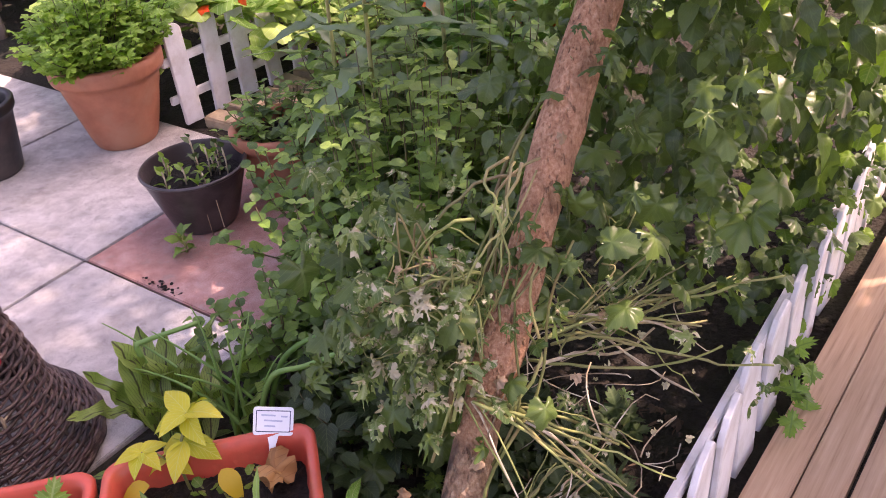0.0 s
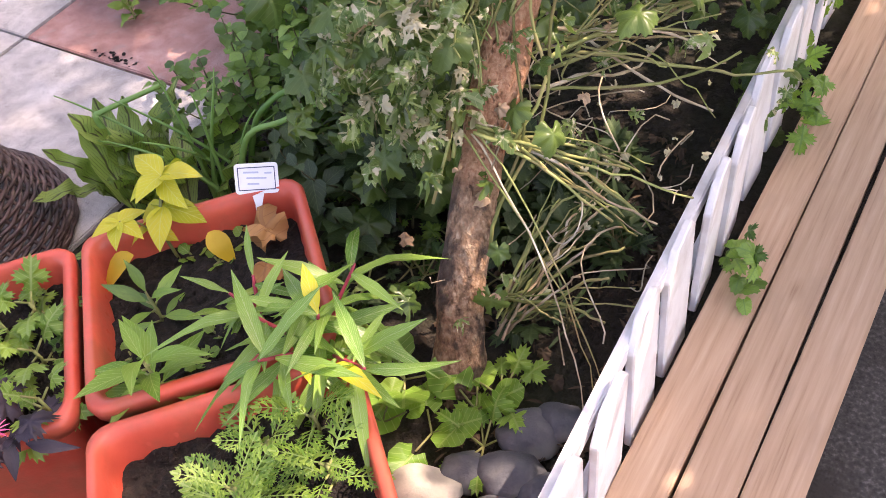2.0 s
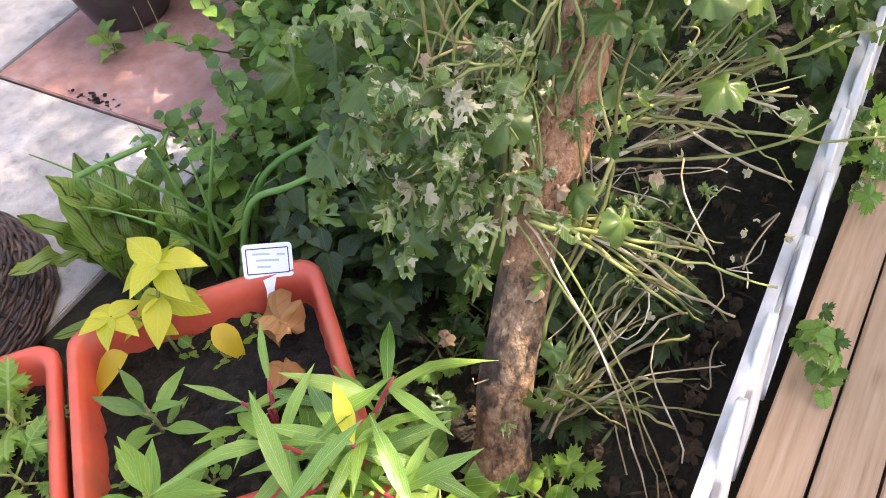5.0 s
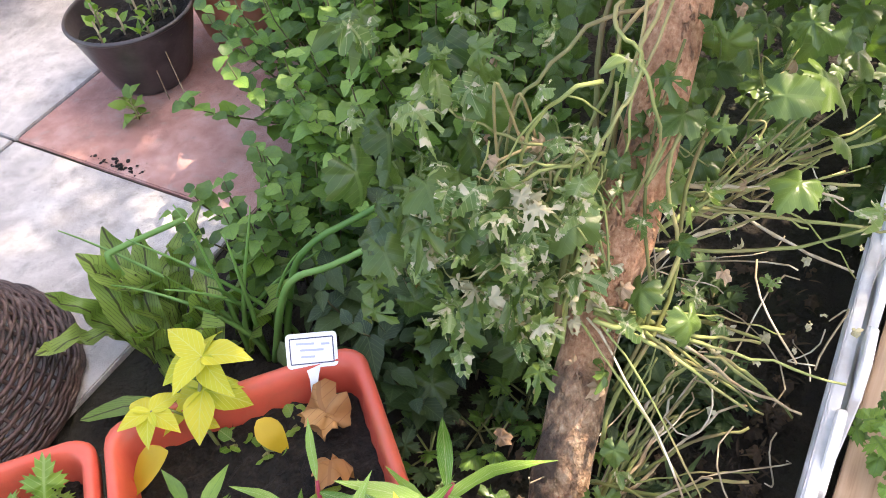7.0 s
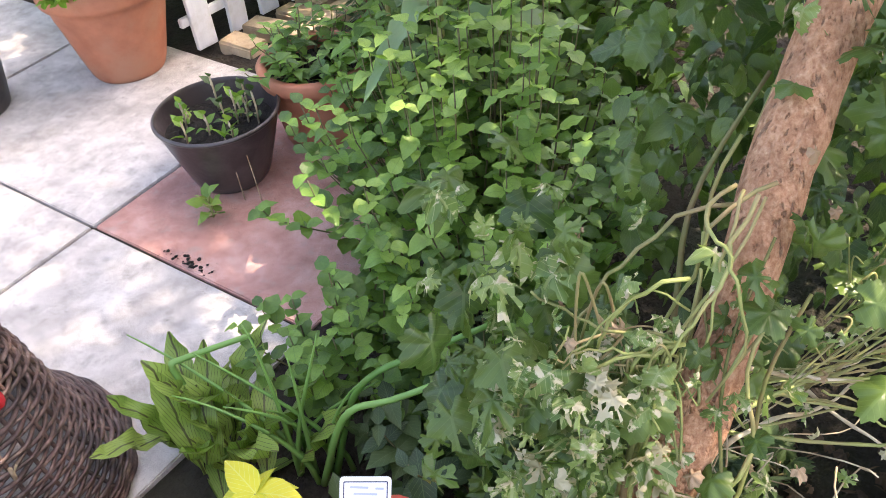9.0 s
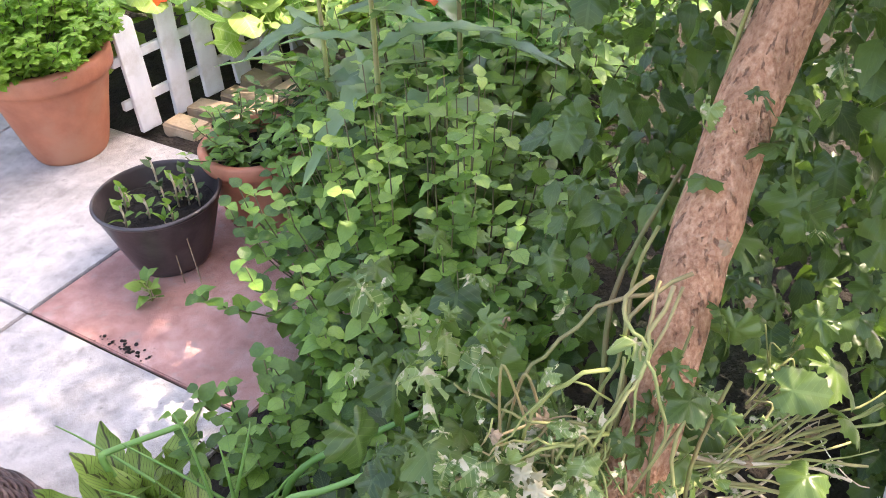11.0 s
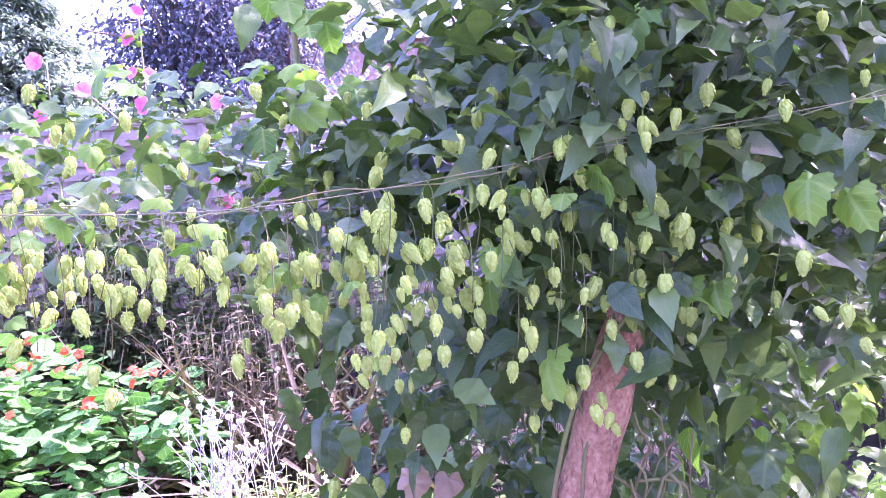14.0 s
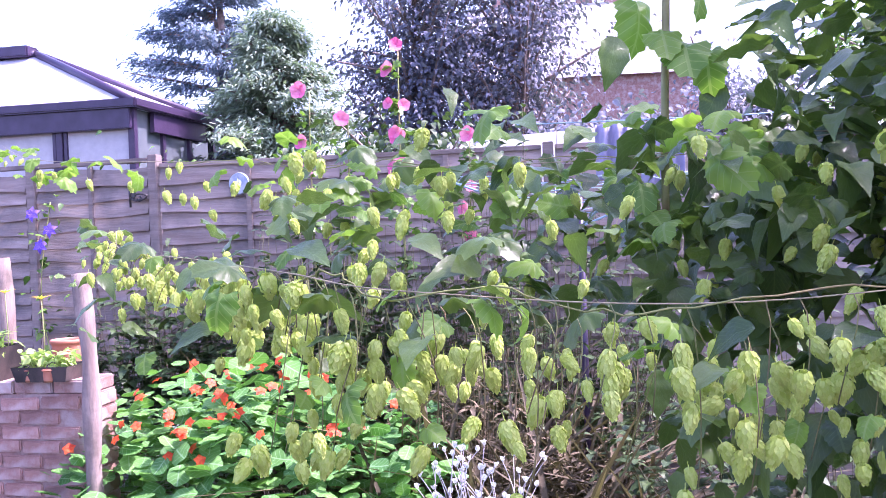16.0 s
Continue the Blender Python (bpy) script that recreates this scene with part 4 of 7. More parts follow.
# ---- plant label ----
def plant_label():
    p = Vector((-0.354, 1.353, 0))
    e = thing("plant_label", p.x, p.y, PSOIL - 0.02, "white plastic T-shaped plant label with faded writing", "label", "", 14.0)
    e.matrix_world = pose(p.x, p.y, PSOIL - 0.014, -32, 9, 8)
    def plate(name, w, h, t, zc, mat, r=0.006, y=0.0):
        bm = bmesh.new()
        pts = []
        for sx, sz, a0 in ((1, 1, 0), (-1, 1, 90), (-1, -1, 180), (1, -1, 270)):
            for a in np.linspace(a0, a0 + 90, 4):
                pts.append((sx * (w / 2 - r) + r * math.cos(radians(a)), zc + sz * (h / 2 - r) + r * math.sin(radians(a))))
        f = bm.faces.new([bm.verts.new((x, y, z)) for x, z in pts])
        g = bmesh.ops.extrude_face_region(bm, geom=[f])
        for v in g["geom"]:
            if isinstance(v, bmesh.types.BMVert):
                v.co.y += t
        bmesh.ops.recalc_face_normals(bm, faces=bm.faces)
        return from_bm(name, bm, mat)
    zc = 0.117
    pl = part("plate", plate("plate", 0.074, 0.053, 0.0025, zc, M_LABEL), e)
    part("stake", mesh("stake", [(-0.011, 0.0, zc - 0.024), (0.011, 0.0, zc - 0.024), (0.006, 0.0, zc - 0.045), (0.005, 0.0, 0.0), (-0.005, 0.0, 0.0), (-0.006, 0.0, zc - 0.045), (-0.011, 0.0025, zc - 0.024), (0.011, 0.0025, zc - 0.024), (0.006, 0.0025, zc - 0.045), (0.005, 0.0025, 0.0), (-0.005, 0.0025, 0.0), (-0.006, 0.0025, zc - 0.045)],
                       [(0, 5, 4, 3, 2, 1), (6, 7, 8, 9, 10, 11)] + [(i, (i + 1) % 6, 6 + (i + 1) % 6, 6 + i) for i in range(6)], M_LABEL), e)
    for nm, w, h, x, z in (("border", 0.062, 0.0016, 0, 0.0195), ("border", 0.062, 0.0016, 0, -0.0195), ("border", 0.0016, 0.039, -0.031, 0), ("border", 0.0016, 0.039, 0.031, 0)):
        part(nm, plate(nm, w, h, 0.0006, 0.0, M_INK, 0.0004), pl, "thin dark printed border", pose(x, -0.0008, zc + z))
    for w, x, z in ((0.026, -0.009, 0.011), (0.012, 0.02, 0.009), (0.034, 0.0, 0.001), (0.02, -0.006, -0.009)):
        part("writing_bar", plate("writing_bar", w, 0.003, 0.0006, 0.0, M_INKP, 0.0006), pl, "line of faded illegible writing", pose(x, -0.0008, zc + z, 0, 2, 0))


plant_label()


# ---- wicker cloche ----
def cloche():
    cx, cy = -1.155, 1.60
    e = thing("wicker_cloche", cx, cy, 0.0, "bell-shaped woven willow cloche with a red ribbon", "cloche")
    k = 1.24
    prof = k * smoothpath([(0.232, 0.0, 0.006), (0.222, 0.0, 0.03), (0.19, 0.0, 0.07), (0.165, 0.0, 0.12), (0.15, 0.0, 0.20), (0.128, 0.0, 0.28), (0.095, 0.0, 0.345), (0.05, 0.0, 0.39), (0.018, 0.0, 0.405)], 64)[:, (0, 2)]
    N = 28
    rings, stakes = [], []
    for i, (r, z) in enumerate(prof):
        if i < 1:
            continue
        seg = max(44, int(150 * r / 0.27))
        a = np.linspace(0, 2 * np.pi, seg, endpoint=False)
        wv = 0.0042 * np.cos(N / 2 * a + np.pi * (i % 2)) + 0.001 * np.sin(7 * a + i)
        rr = r + wv
        pts = np.stack([rr * np.cos(a), rr * np.sin(a), z + 0.0016 * np.sin(3 * a + i * 1.3)], -1)
        rings.append((pts, 0.0046 + 0.0008 * math.sin(i * 2.7)))
    V, F, o = [], [], 0
    for pts, rad in rings:
        v, f = tube_data(pts, rad, 5, closed=True)
        V.append(v)
        F += [tuple(j + o for j in q) for q in f]
        o += len(v)
    part("weave", mesh("weave", np.concatenate(V), F, M_WICKER, smooth=True), e, "woven brown willow strands", kind="stuff")
    for k in range(N):
        a = 2 * math.pi * k / N
        pts = np.stack([prof[:, 0] * math.cos(a), prof[:, 0] * math.sin(a), prof[:, 1]], -1)
        v, f = tube_data(pts, 0.0042, 5)
        part("stake", mesh("stake", v, f, M_WICKER, smooth=True), e)
    v, f = tube_data([(0.282 * math.cos(a), 0.282 * math.sin(a), 0.008 + 0.002 * math.sin(9 * a)) for a in np.linspace(0, 2 * math.pi, 90, endpoint=False)], 0.0075, 6, closed=True)
    part("rim", mesh("rim", v, f, M_WICKER, smooth=True), e, "thick twisted willow rim")
    part("twig_end", tubes("twig_end", [([(0.175, -0.085, 0.165), (0.182, -0.088, 0.19), (0.184, -0.090, 0.215)], 0.004), ([(0.182, -0.088, 0.198), (0.186, -0.075, 0.205)], 0.0025)], M_DRYSTEM), e, "pale loose twig end")
    r = random.Random(5)
    for k, (ax, az, ln, w) in enumerate(((0, 0.30, 0.10, 0.05), (2.4, 0.29, 0.09, 0.05), (-1.1, 0.27, 0.12, 0.03), (-1.9, 0.26, 0.13, 0.03), (1.2, 0.30, 0.04, 0.045))):
        base = np.array((0.125, -0.10, 0.335))
        V, n = [], 9
        for i in range(n):
            s = i / (n - 1)
            c = base + np.array((0.02 + 0.03 * math.sin(3 * s + k), 0, 0)) + np.array((0.25 * math.cos(ax) * 0.3, math.cos(ax), math.sin(ax))) * ln * s
            ww = w * (0.35 + 0.65 * math.sin(min(1, s * 1.4) * math.pi / 2)) * 0.5
            for q in (-1, 0, 1):
                V.append(tuple(c + np.array((0.012 * math.sin(q * 2 + 5 * s + k), -math.sin(ax) * ww * q, math.cos(ax) * ww * q))))
        F = [(3 * i + q, 3 * i + q + 1, 3 * i + q + 4, 3 * i + q + 3) for i in range(n - 1) for q in (0, 1)]
        ob = part("ribbon", mesh("ribbon", V, F, M_RIBBON, smooth=True), e, "crumpled bright red ribbon")
        sm = ob.modifiers.new("thick", "SOLIDIFY")
        sm.thickness = 0.002


cloche()


# ---- hop plant: bines, leaves and cones ----
def hopcone_mesh(seed):
    """An egg of overlapping papery scales on a short stalk, one long, hanging down."""
    r = random.Random(seed)
    V, F, U, o = [], [], [], 0
    tv, tf, tu = T_BRACT[0]
    rows = 10

    def girth(s):
        return 0.30 * math.sin(math.pi * (0.13 + 0.80 * s)) ** 0.75

    for row in range(rows):
        s = row / (rows - 1)
        n = 7 if row < rows - 2 else 5
        lie = -90 + math.degrees(math.atan2(girth(min(1, s + 0.12)) - girth(s), 0.12 * 0.9)) * 0.8
        for k in range(n):
            a = 2 * math.pi * (k + 0.5 * (row % 2)) / n + r.uniform(-0.14, 0.14)
            g = girth(s) * 0.86
            m = pose(g * math.cos(a), g * math.sin(a), -0.80 * s, 0, 0, math.degrees(a) - 90) @ pose(0, 0, 0, lie + 24 + r.uniform(-7, 14), 0, 0)
            for v in tv:
                V.append(tuple(m @ (Vector((v[0] * 0.98, v[1], v[2] - 0.32 * v[0] * v[0])) * (0.265 - 0.07 * s))))
            F += [tuple(j + o for j in f) for f in tf]
            U += [tuple(u) for u in tu]
            o += len(tv)
    for i in range(6):
        for k in range(7):
            a, s = 2 * math.pi * k / 7, i / 5
            rr = girth(s) * 0.85
            V.append((rr * math.cos(a), rr * math.sin(a), -0.02 - 0.92 * s))
            U.append((0.3, s))
    for i in range(5):
        for k in range(7):
            F.append((o + i * 7 + k, o + i * 7 + (k + 1) % 7, o + i * 7 + 7 + (k + 1) % 7, o + i * 7 + 7 + k))
    o = len(V)
    for z, q in ((0.0, 0.03), (0.12, 0.022), (0.26, 0.018)):
        V += [(q * math.cos(c) + 0.05 * z, q * math.sin(c), z) for c in (0, 2.1, 4.2)]
        U += [(0.3, 0.3)] * 3
    for i in range(2):
        F += [(o + i * 3 + k, o + i * 3 + (k + 1) % 3, o + i * 3 + 3 + (k + 1) % 3, o + i * 3 + 3 + k) for k in range(3)]
    return mesh("hop_cone", V, F, L_CONE, U, True)


HB = np.array((0.15, 1.55, 0.0))
hop = thing("hop_plant", *HB, "climbing hop plant on a leaning post, hung with pale green cones", "hop plant")
HOPCONE = [hopcone_mesh(k) for k in range(3)]


def hop_cones(n, pts, size=(0.015, 0.027), r=rng):
    for i, p in enumerate(pts):
        k = r.uniform(*size)
        w = k * r.uniform(0.70, 0.92)
        m = Matrix.Translation([float(c) for c in (np.asarray(p) - HB)]) @ pose(0, 0, 0, r.normal(0, 16), r.normal(0, 16), r.uniform(0, 360)) @ Matrix.Diagonal((w, w, k, 1))
        part("hop_cone", HOPCONE[i % 3], hop, m=m)


def line_pts(pts, n, spread, drop, r=rng):
    """Points near a hanging line, mostly below it."""
    p = smoothpath(pts, 80)
    i = r.integers(0, 80, n)
    q = p[i] + r.normal(0, 1, (n, 3)) * np.asarray(spread)
    q[:, 2] -= r.uniform(0, 1, n) ** 1.3 * drop
    return q


LOWER = [(0.85, 1.48, 1.86), (0.45, 1.45, 1.825), (0.10, 1.38, 1.795), (-0.15, 1.34, 1.81), (-0.26, 1.37, 1.825), (-0.45, 1.6, 1.83), (-0.80, 1.95, 1.845), (-1.2, 2.5, 1.87), (-2.74, 4.44, 1.70)]
UPPER = [(0.7, 1.9, 2.0), (0.25, 1.95, 1.96), (-0.15, 1.98, 1.945), (-0.45, 2.0, 1.96), (-0.9, 2.3, 2.01), (-1.7, 2.9, 2.10), (-3.56, 5.0, 2.42)]
part("string", tubes("string", [(smoothpath(LOWER, 60), 0.0006)], M_STRING), hop, "taut garden twine", Matrix.Translation(-HB))
part("string", tubes("string", [(smoothpath(UPPER, 60), 0.0008)], M_STRING), hop, "taut garden twine", Matrix.Translation(-HB))

bines = []
r2 = np.random.default_rng(21)
for k in range(1):                       # bines along the two strings
    for L in (LOWER, UPPER):
        p = smoothpath(L[: 5 + k % 4], 70)
        a = np.linspace(0, 30 + 6 * k, 70)
        p = p + np.stack([0.004 * np.sin(a), 0.007 * np.cos(a + k), 0.007 * np.sin(a + k)], -1) + r2.normal(0, 0.002, (70, 3))
        bines.append((p, 0.0008))
for k in range(1):                       # a bine winding up the post
    tt = np.linspace(0.50 + 0.06 * k, 1, 70)
    c = np.stack([np.interp(tt * 59, np.arange(60), trunk_pts[:, i]) for i in range(3)], -1)
    a = np.linspace(2.6, 4.4 + 0.7 * k, 70) + k * 2.6 + 0.3 * np.sin(tt * 20 + k)
    bines.append((c + (0.040 + 0.006 * np.sin(tt * 31 + k))[:, None] * np.stack([np.cos(a), np.sin(a), 0 * a], -1), 0.0026))
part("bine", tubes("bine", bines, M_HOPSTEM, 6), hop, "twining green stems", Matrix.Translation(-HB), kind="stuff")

# cut stems that hang and lie to the side of the post
for k in range(72):
    s = r2.uniform(0.0, 1)
    if k < 12:      # a bundle from half height down towards the fence
        p0 = np.array((0.045, 1.325, 0.455)) + r2.normal(0, 0.012, 3)
        e = np.array((0.285, 1.31, 0.265)) + r2.normal(0, 1, 3) * (0.05, 0.04, 0.035)
        m1 = p0 + (e - p0) * 0.35 + np.array((0.0, -0.01, r2.uniform(0.01, 0.05)))
        m2 = p0 + (e - p0) * 0.75 + np.array((0.0, 0.0, r2.uniform(0.0, 0.03)))
    elif k < 15:    # long arches to the ground
        p0 = np.array((0.03, 1.315, 0.46)) + r2.normal(0, 0.01, 3)
        e = np.array((0.20, 1.10, 0.03)) + r2.normal(0, 1, 3) * (0.03, 0.03, 0.01)
        m1, m2 = p0 + np.array((0.06, -0.06, -0.07)), e + np.array((0.0, 0.03, 0.16))
    elif k < 38:    # low fan from behind the foot of the post
        p0 = np.array((0.05, 1.27, 0.06)) + r2.normal(0, 1, 3) * (0.01, 0.02, 0.03)
        e = np.array((r2.uniform(0.16, 0.30), r2.uniform(1.16, 1.5), r2.uniform(0.05, 0.27)))
        m1 = p0 + (e - p0) * 0.4 + np.array((0, 0, r2.uniform(0.0, 0.06)))
        m2 = p0 + (e - p0) * 0.8 + np.array((0, 0, r2.uniform(0.0, 0.05)))
    elif k < 56:    # sideways from behind the post, out over the fence
        p0 = np.array((0.14, 1.46, 0.48)) + r2.normal(0, 0.03, 3)
        e = np.array((r2.uniform(0.34, 0.56), r2.uniform(1.42, 1.66), r2.uniform(0.34, 0.56)))
        m1 = p0 + (e - p0) * 0.3 + np.array((0, 0, r2.uniform(-0.06, 0.06)))
        m2 = p0 + (e - p0) * 0.7 + np.array((0, 0, r2.uniform(-0.07, 0.05)))
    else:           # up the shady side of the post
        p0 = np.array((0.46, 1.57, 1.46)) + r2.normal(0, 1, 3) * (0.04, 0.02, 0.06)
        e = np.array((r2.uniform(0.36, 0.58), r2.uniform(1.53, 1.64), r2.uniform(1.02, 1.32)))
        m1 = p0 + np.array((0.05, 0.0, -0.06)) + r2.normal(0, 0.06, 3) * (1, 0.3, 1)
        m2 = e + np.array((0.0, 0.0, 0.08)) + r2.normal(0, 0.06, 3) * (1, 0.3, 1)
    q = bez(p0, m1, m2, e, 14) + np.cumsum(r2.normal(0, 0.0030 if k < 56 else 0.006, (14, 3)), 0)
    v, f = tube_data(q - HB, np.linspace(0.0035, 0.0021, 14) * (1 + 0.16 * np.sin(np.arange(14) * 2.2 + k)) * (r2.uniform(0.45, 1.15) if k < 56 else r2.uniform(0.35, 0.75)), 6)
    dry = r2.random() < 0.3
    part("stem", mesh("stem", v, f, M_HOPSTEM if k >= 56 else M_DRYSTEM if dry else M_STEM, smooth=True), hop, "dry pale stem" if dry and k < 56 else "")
fine = []
for k in range(26):
    p0 = np.array((r2.uniform(0.1, 0.45), r2.uniform(1.2, 1.6), r2.uniform(0.08, 0.55)))
    e = p0 + r2.normal(0, 0.11, 3) * np.array((1, 1, 0.6))
    e[2] = max(e[2], 0.02)
    for w in (p0, e):        # all on the garden side of the low fence
        w[0] = min(w[0], -0.14 + 0.54 * (w[1] - 0.43))
    fine.append((bez(p0, p0 + r2.normal(0, 0.04, 3), e + r2.normal(0, 0.04, 3), e, 8), 0.0013))
part("twig", tubes("twig", fine, M_DRYSTEM, 4), hop, "tangle of thin dry tendrils", Matrix.Translation(-HB), kind="stuff")


def hop_leaves(n, pts, size, temps, mat, single=0, face=(0, -1), up=0.35, pitch=-0.7, spin=0.9, keep=False):
    """Leaves over a set of places, hanging with their faces towards the open side; the first ones are objects of their own."""
    i = np.clip(np.searchsorted(trunk_pts[:, 2], pts[:, 2]), 0, 59)
    near = (abs(pts[:, 0] - trunk_pts[i, 0]) < 0.12) & (pts[:, 1] < trunk_pts[i, 1] + 0.10) & (pts[:, 2] < 1.60)
    pts = pts if keep else pts[~(near & (rng.random(len(pts)) < np.where(pts[:, 2] > 0.85, 0.88, 0.35)))]
    n = len(pts)
    single = min(single, n)
    yaw = math.atan2(face[1], face[0]) - math.pi / 2 + rng.normal(0, spin, n)
    R = rot(n, up, yaw, 0.5, pitch=pitch)
    sz = rng.uniform(*size, n)
    loc = pts - HB
    if single:
        leaves("leaf", temps, loc[:single], R[:single], sz[:single], mat, hop)
    if n > single:
        scatter("foliage", temps, loc[single:], R[single:], sz[single:], mat, hop, "dense hop foliage")


# curtain behind the post
def hedge(n, s0, s1, inward, z0, z1):
    """Places along the low fence, on the garden side of it."""
    s, w = rng.uniform(s0, s1, n), rng.uniform(min(inward, 0.0), max(inward, 0.0), n)
    return np.stack([0.40 + 0.60 * s - 0.75 * w, 1.62 + s + 0.3 * w, rng.uniform(z0, z1, n)], -1)


hop_leaves(0, hedge(1750, 0.10, 0.75, 0.62, 0.22, 1.6), (0.03, 0.068), T_HEART + T_POINT + T_POINT[:1], L_HOP, up=0.5, spin=1.4)
hop_leaves(0, hedge(750, 0.7, 1.30, 0.5, 0.2, 2.5), (0.045, 0.08), T_HEART + T_POINT + T_POINT[:1], L_HOP, up=0.5, spin=1.4)
hop_leaves(0, inbox(120, (0.36, 1.68, 0.70), (0.66, 1.82, 1.55)), (0.035, 0.07), T_HEART + T_POINT, L_HOP, 60)
# upper mass, over and to the side of the string
def mound(n, lo, hi):
    """Places in a box whose top slopes down towards the open side."""
    p = inbox(n, lo, hi)
    p = p[p[:, 1] > 1.52 + 0.45 * np.maximum(p[:, 0] - 0.60, 0)]
    return p[p[:, 2] < np.minimum(2.0 + 2.6 * (p[:, 0] - 0.10), 2.10 + 0.32 * (p[:, 1] - 1.5))]


hop_leaves(0, mound(2900, (0.30, 1.52, 1.50), (1.12, 2.2, 2.4)), (0.04, 0.078), T_POINT, L_HOP, up=0.3, pitch=-0.12, spin=1.6)
hop_leaves(0, mound(1000, (0.15, 1.72, 1.70), (0.7, 2.3, 2.4)), (0.04, 0.075), T_POINT, L_HOP, up=0.3, pitch=-0.12, spin=1.6)
hop_leaves(0, inbox(130, (-0.02, 1.82, 1.68), (0.18, 2.25, 1.92)), (0.04, 0.07), T_POINT, L_HOP, up=0.5, pitch=-0.3)
hop_leaves(0, inbox(300, (0.20, 1.42, 1.46), (0.74, 1.54, 2.1)), (0.028, 0.052), T_POINT, L_HOP, 110, up=0.25, pitch=-0.08, spin=1.5)
hop_leaves(0, inbox(16, (0.25, 1.40, 1.6), (0.74, 1.48, 2.2)), (0.035, 0.06), T_HEART, L_HOPY, 22)
hop_leaves(0, inbox(100, (0.33, 1.41, 1.63), (0.60, 1.50, 1.98)), (0.03, 0.055), T_POINT, L_HOP, 100, up=0.4, pitch=-0.35)
# thin hanging part on the open side of the post
hop_leaves(0, inbox(220, (0.02, 1.55, 1.15), (0.40, 1.9, 1.72)), (0.032, 0.06), T_HEART + T_POINT, L_HOP, 40, spin=1.3, up=0.5)
# along the strings
q = line_pts(LOWER, 60, (0.03, 0.06, 0.03), 0.05)
hop_leaves(0, q, (0.028, 0.052), T_HEART + T_POINT, L_HOP, 60, up=0.2, pitch=-0.05, spin=2.0)
hop_leaves(0, line_pts(LOWER, 40, (0.03, 0.05, 0.02), 0.10), (0.02, 0.034), T_HEART, L_HOPY, 40, up=0.5, pitch=-0.3)
hop_leaves(0, line_pts(UPPER, 60, (0.03, 0.05, 0.03), 0.02), (0.03, 0.055), T_HEART, L_HOPY, 50, up=0.4, pitch=0.0)
hop_leaves(0, line_pts(UPPER[:4], 170, (0.08, 0.10, 0.05), 0.12), (0.03, 0.06), T_HEART + T_POINT, L_HOP, up=0.3, pitch=-0.1)
# low part: big leaves beside and before the post, many of them eaten
hop_leaves(0, inbox(46, (-0.24, 1.42, 0.36), (0.03, 1.62, 0.80)), (0.045, 0.085), T_HOP + T_TORN, L_HOP, 46)
hop_leaves(0, inbox(26, (-0.22, 1.40, 0.42), (0.10, 1.56, 0.82)), (0.04, 0.075), T_TORN, L_HOPD, 26)
hop_leaves(0, inbox(60, (-0.22, 1.45, 0.05), (0.05, 1.75, 0.5)), (0.05, 0.09), T_HOP, L_HOP)
hop_leaves(0, inball(52, (-0.05, 1.37, 0.60), (0.13, 0.06, 0.20)), (0.03, 0.07), T_TORN, L_HOPD, 70, up=0.6, pitch=-0.5)
hop_leaves(0, inball(16, (-0.10, 1.36, 0.58), (0.15, 0.05, 0.20)), (0.055, 0.085), T_HOP + T_TORN[:2], L_HOP, 16, up=0.4, pitch=-0.6)
hop_leaves(0, inball(46, (-0.05, 1.33, 0.54), (0.13, 0.05, 0.17)), (0.016, 0.045), T_TORN, L_SHRED, 46, up=0.8)
hop_leaves(0, inball(44, (-0.05, 1.33, 0.54), (0.13, 0.05, 0.17)), (0.03, 0.06), T_TORN, L_HOPD, 50, up=0.7)
hop_leaves(0, inbox(18, (0.20, 1.28, 0.20), (0.42, 1.55, 0.5)), (0.01, 0.022), T_CURL, L_SHRED, 18, up=0.8)
hop_leaves(0, inball(16, (0.10, 1.42, 0.62), (0.14, 0.06, 0.16)), (0.05, 0.09), T_HOP + T_TORN, L_HOP, 16)
hop_leaves(0, inbox(60, (0.18, 1.48, 0.52), (0.58, 1.72, 0.98)), (0.045, 0.085), T_HOP + T_TORN[:1], L_HOP, 60)
hop_leaves(0, inball(44, (0.45, 1.52, 1.20), (0.11, 0.05, 0.16)), (0.035, 0.075), T_HOP + T_TORN[:1], L_HOP, 26)
hop_leaves(0, np.array([(0.285, 1.47, 1.25), (0.425, 1.50, 1.33), (0.25, 1.55, 1.42), (0.385, 1.62, 1.05), (0.50, 1.50, 1.30)]), (0.065, 0.085), T_HEART + T_POINT[:1], L_HOP, 5, keep=True)
hop_leaves(0, inbox(20, (0.20, 1.36, 0.34), (0.52, 1.66, 0.62)), (0.03, 0.055), T_TORN, L_HOPD, 20)
hop_leaves(0, inbox(14, (-0.1, 1.30, 0.30), (0.42, 1.6, 0.75)), (0.018, 0.036), T_CURL, L_DRY, 14)
hop_leaves(0, np.array([(0.19, 1.57, 1.47), (0.235, 1.585, 1.46)]), (0.05, 0.06), T_CURL, L_DRY, 2)
hop_leaves(0, inball(20, (0.665, 1.74, 0.13), (0.05, 0.13, 0.06)), (0.04, 0.06), T_CUT + T_LOBED, L_MINT, 20, up=0.5, pitch=-0.2)
hop_leaves(0, inball(15, (0.475, 1.325, 0.11), (0.03, 0.085, 0.05)), (0.03, 0.055), T_CUT + T_HEART, L_MINT, 15, up=0.5, pitch=-0.2)
hop_leaves(0, hedge(300, 0.55, 1.15, -0.15, 0.8, 2.3), (0.045, 0.08), T_POINT + T_HEART, L_HOP)
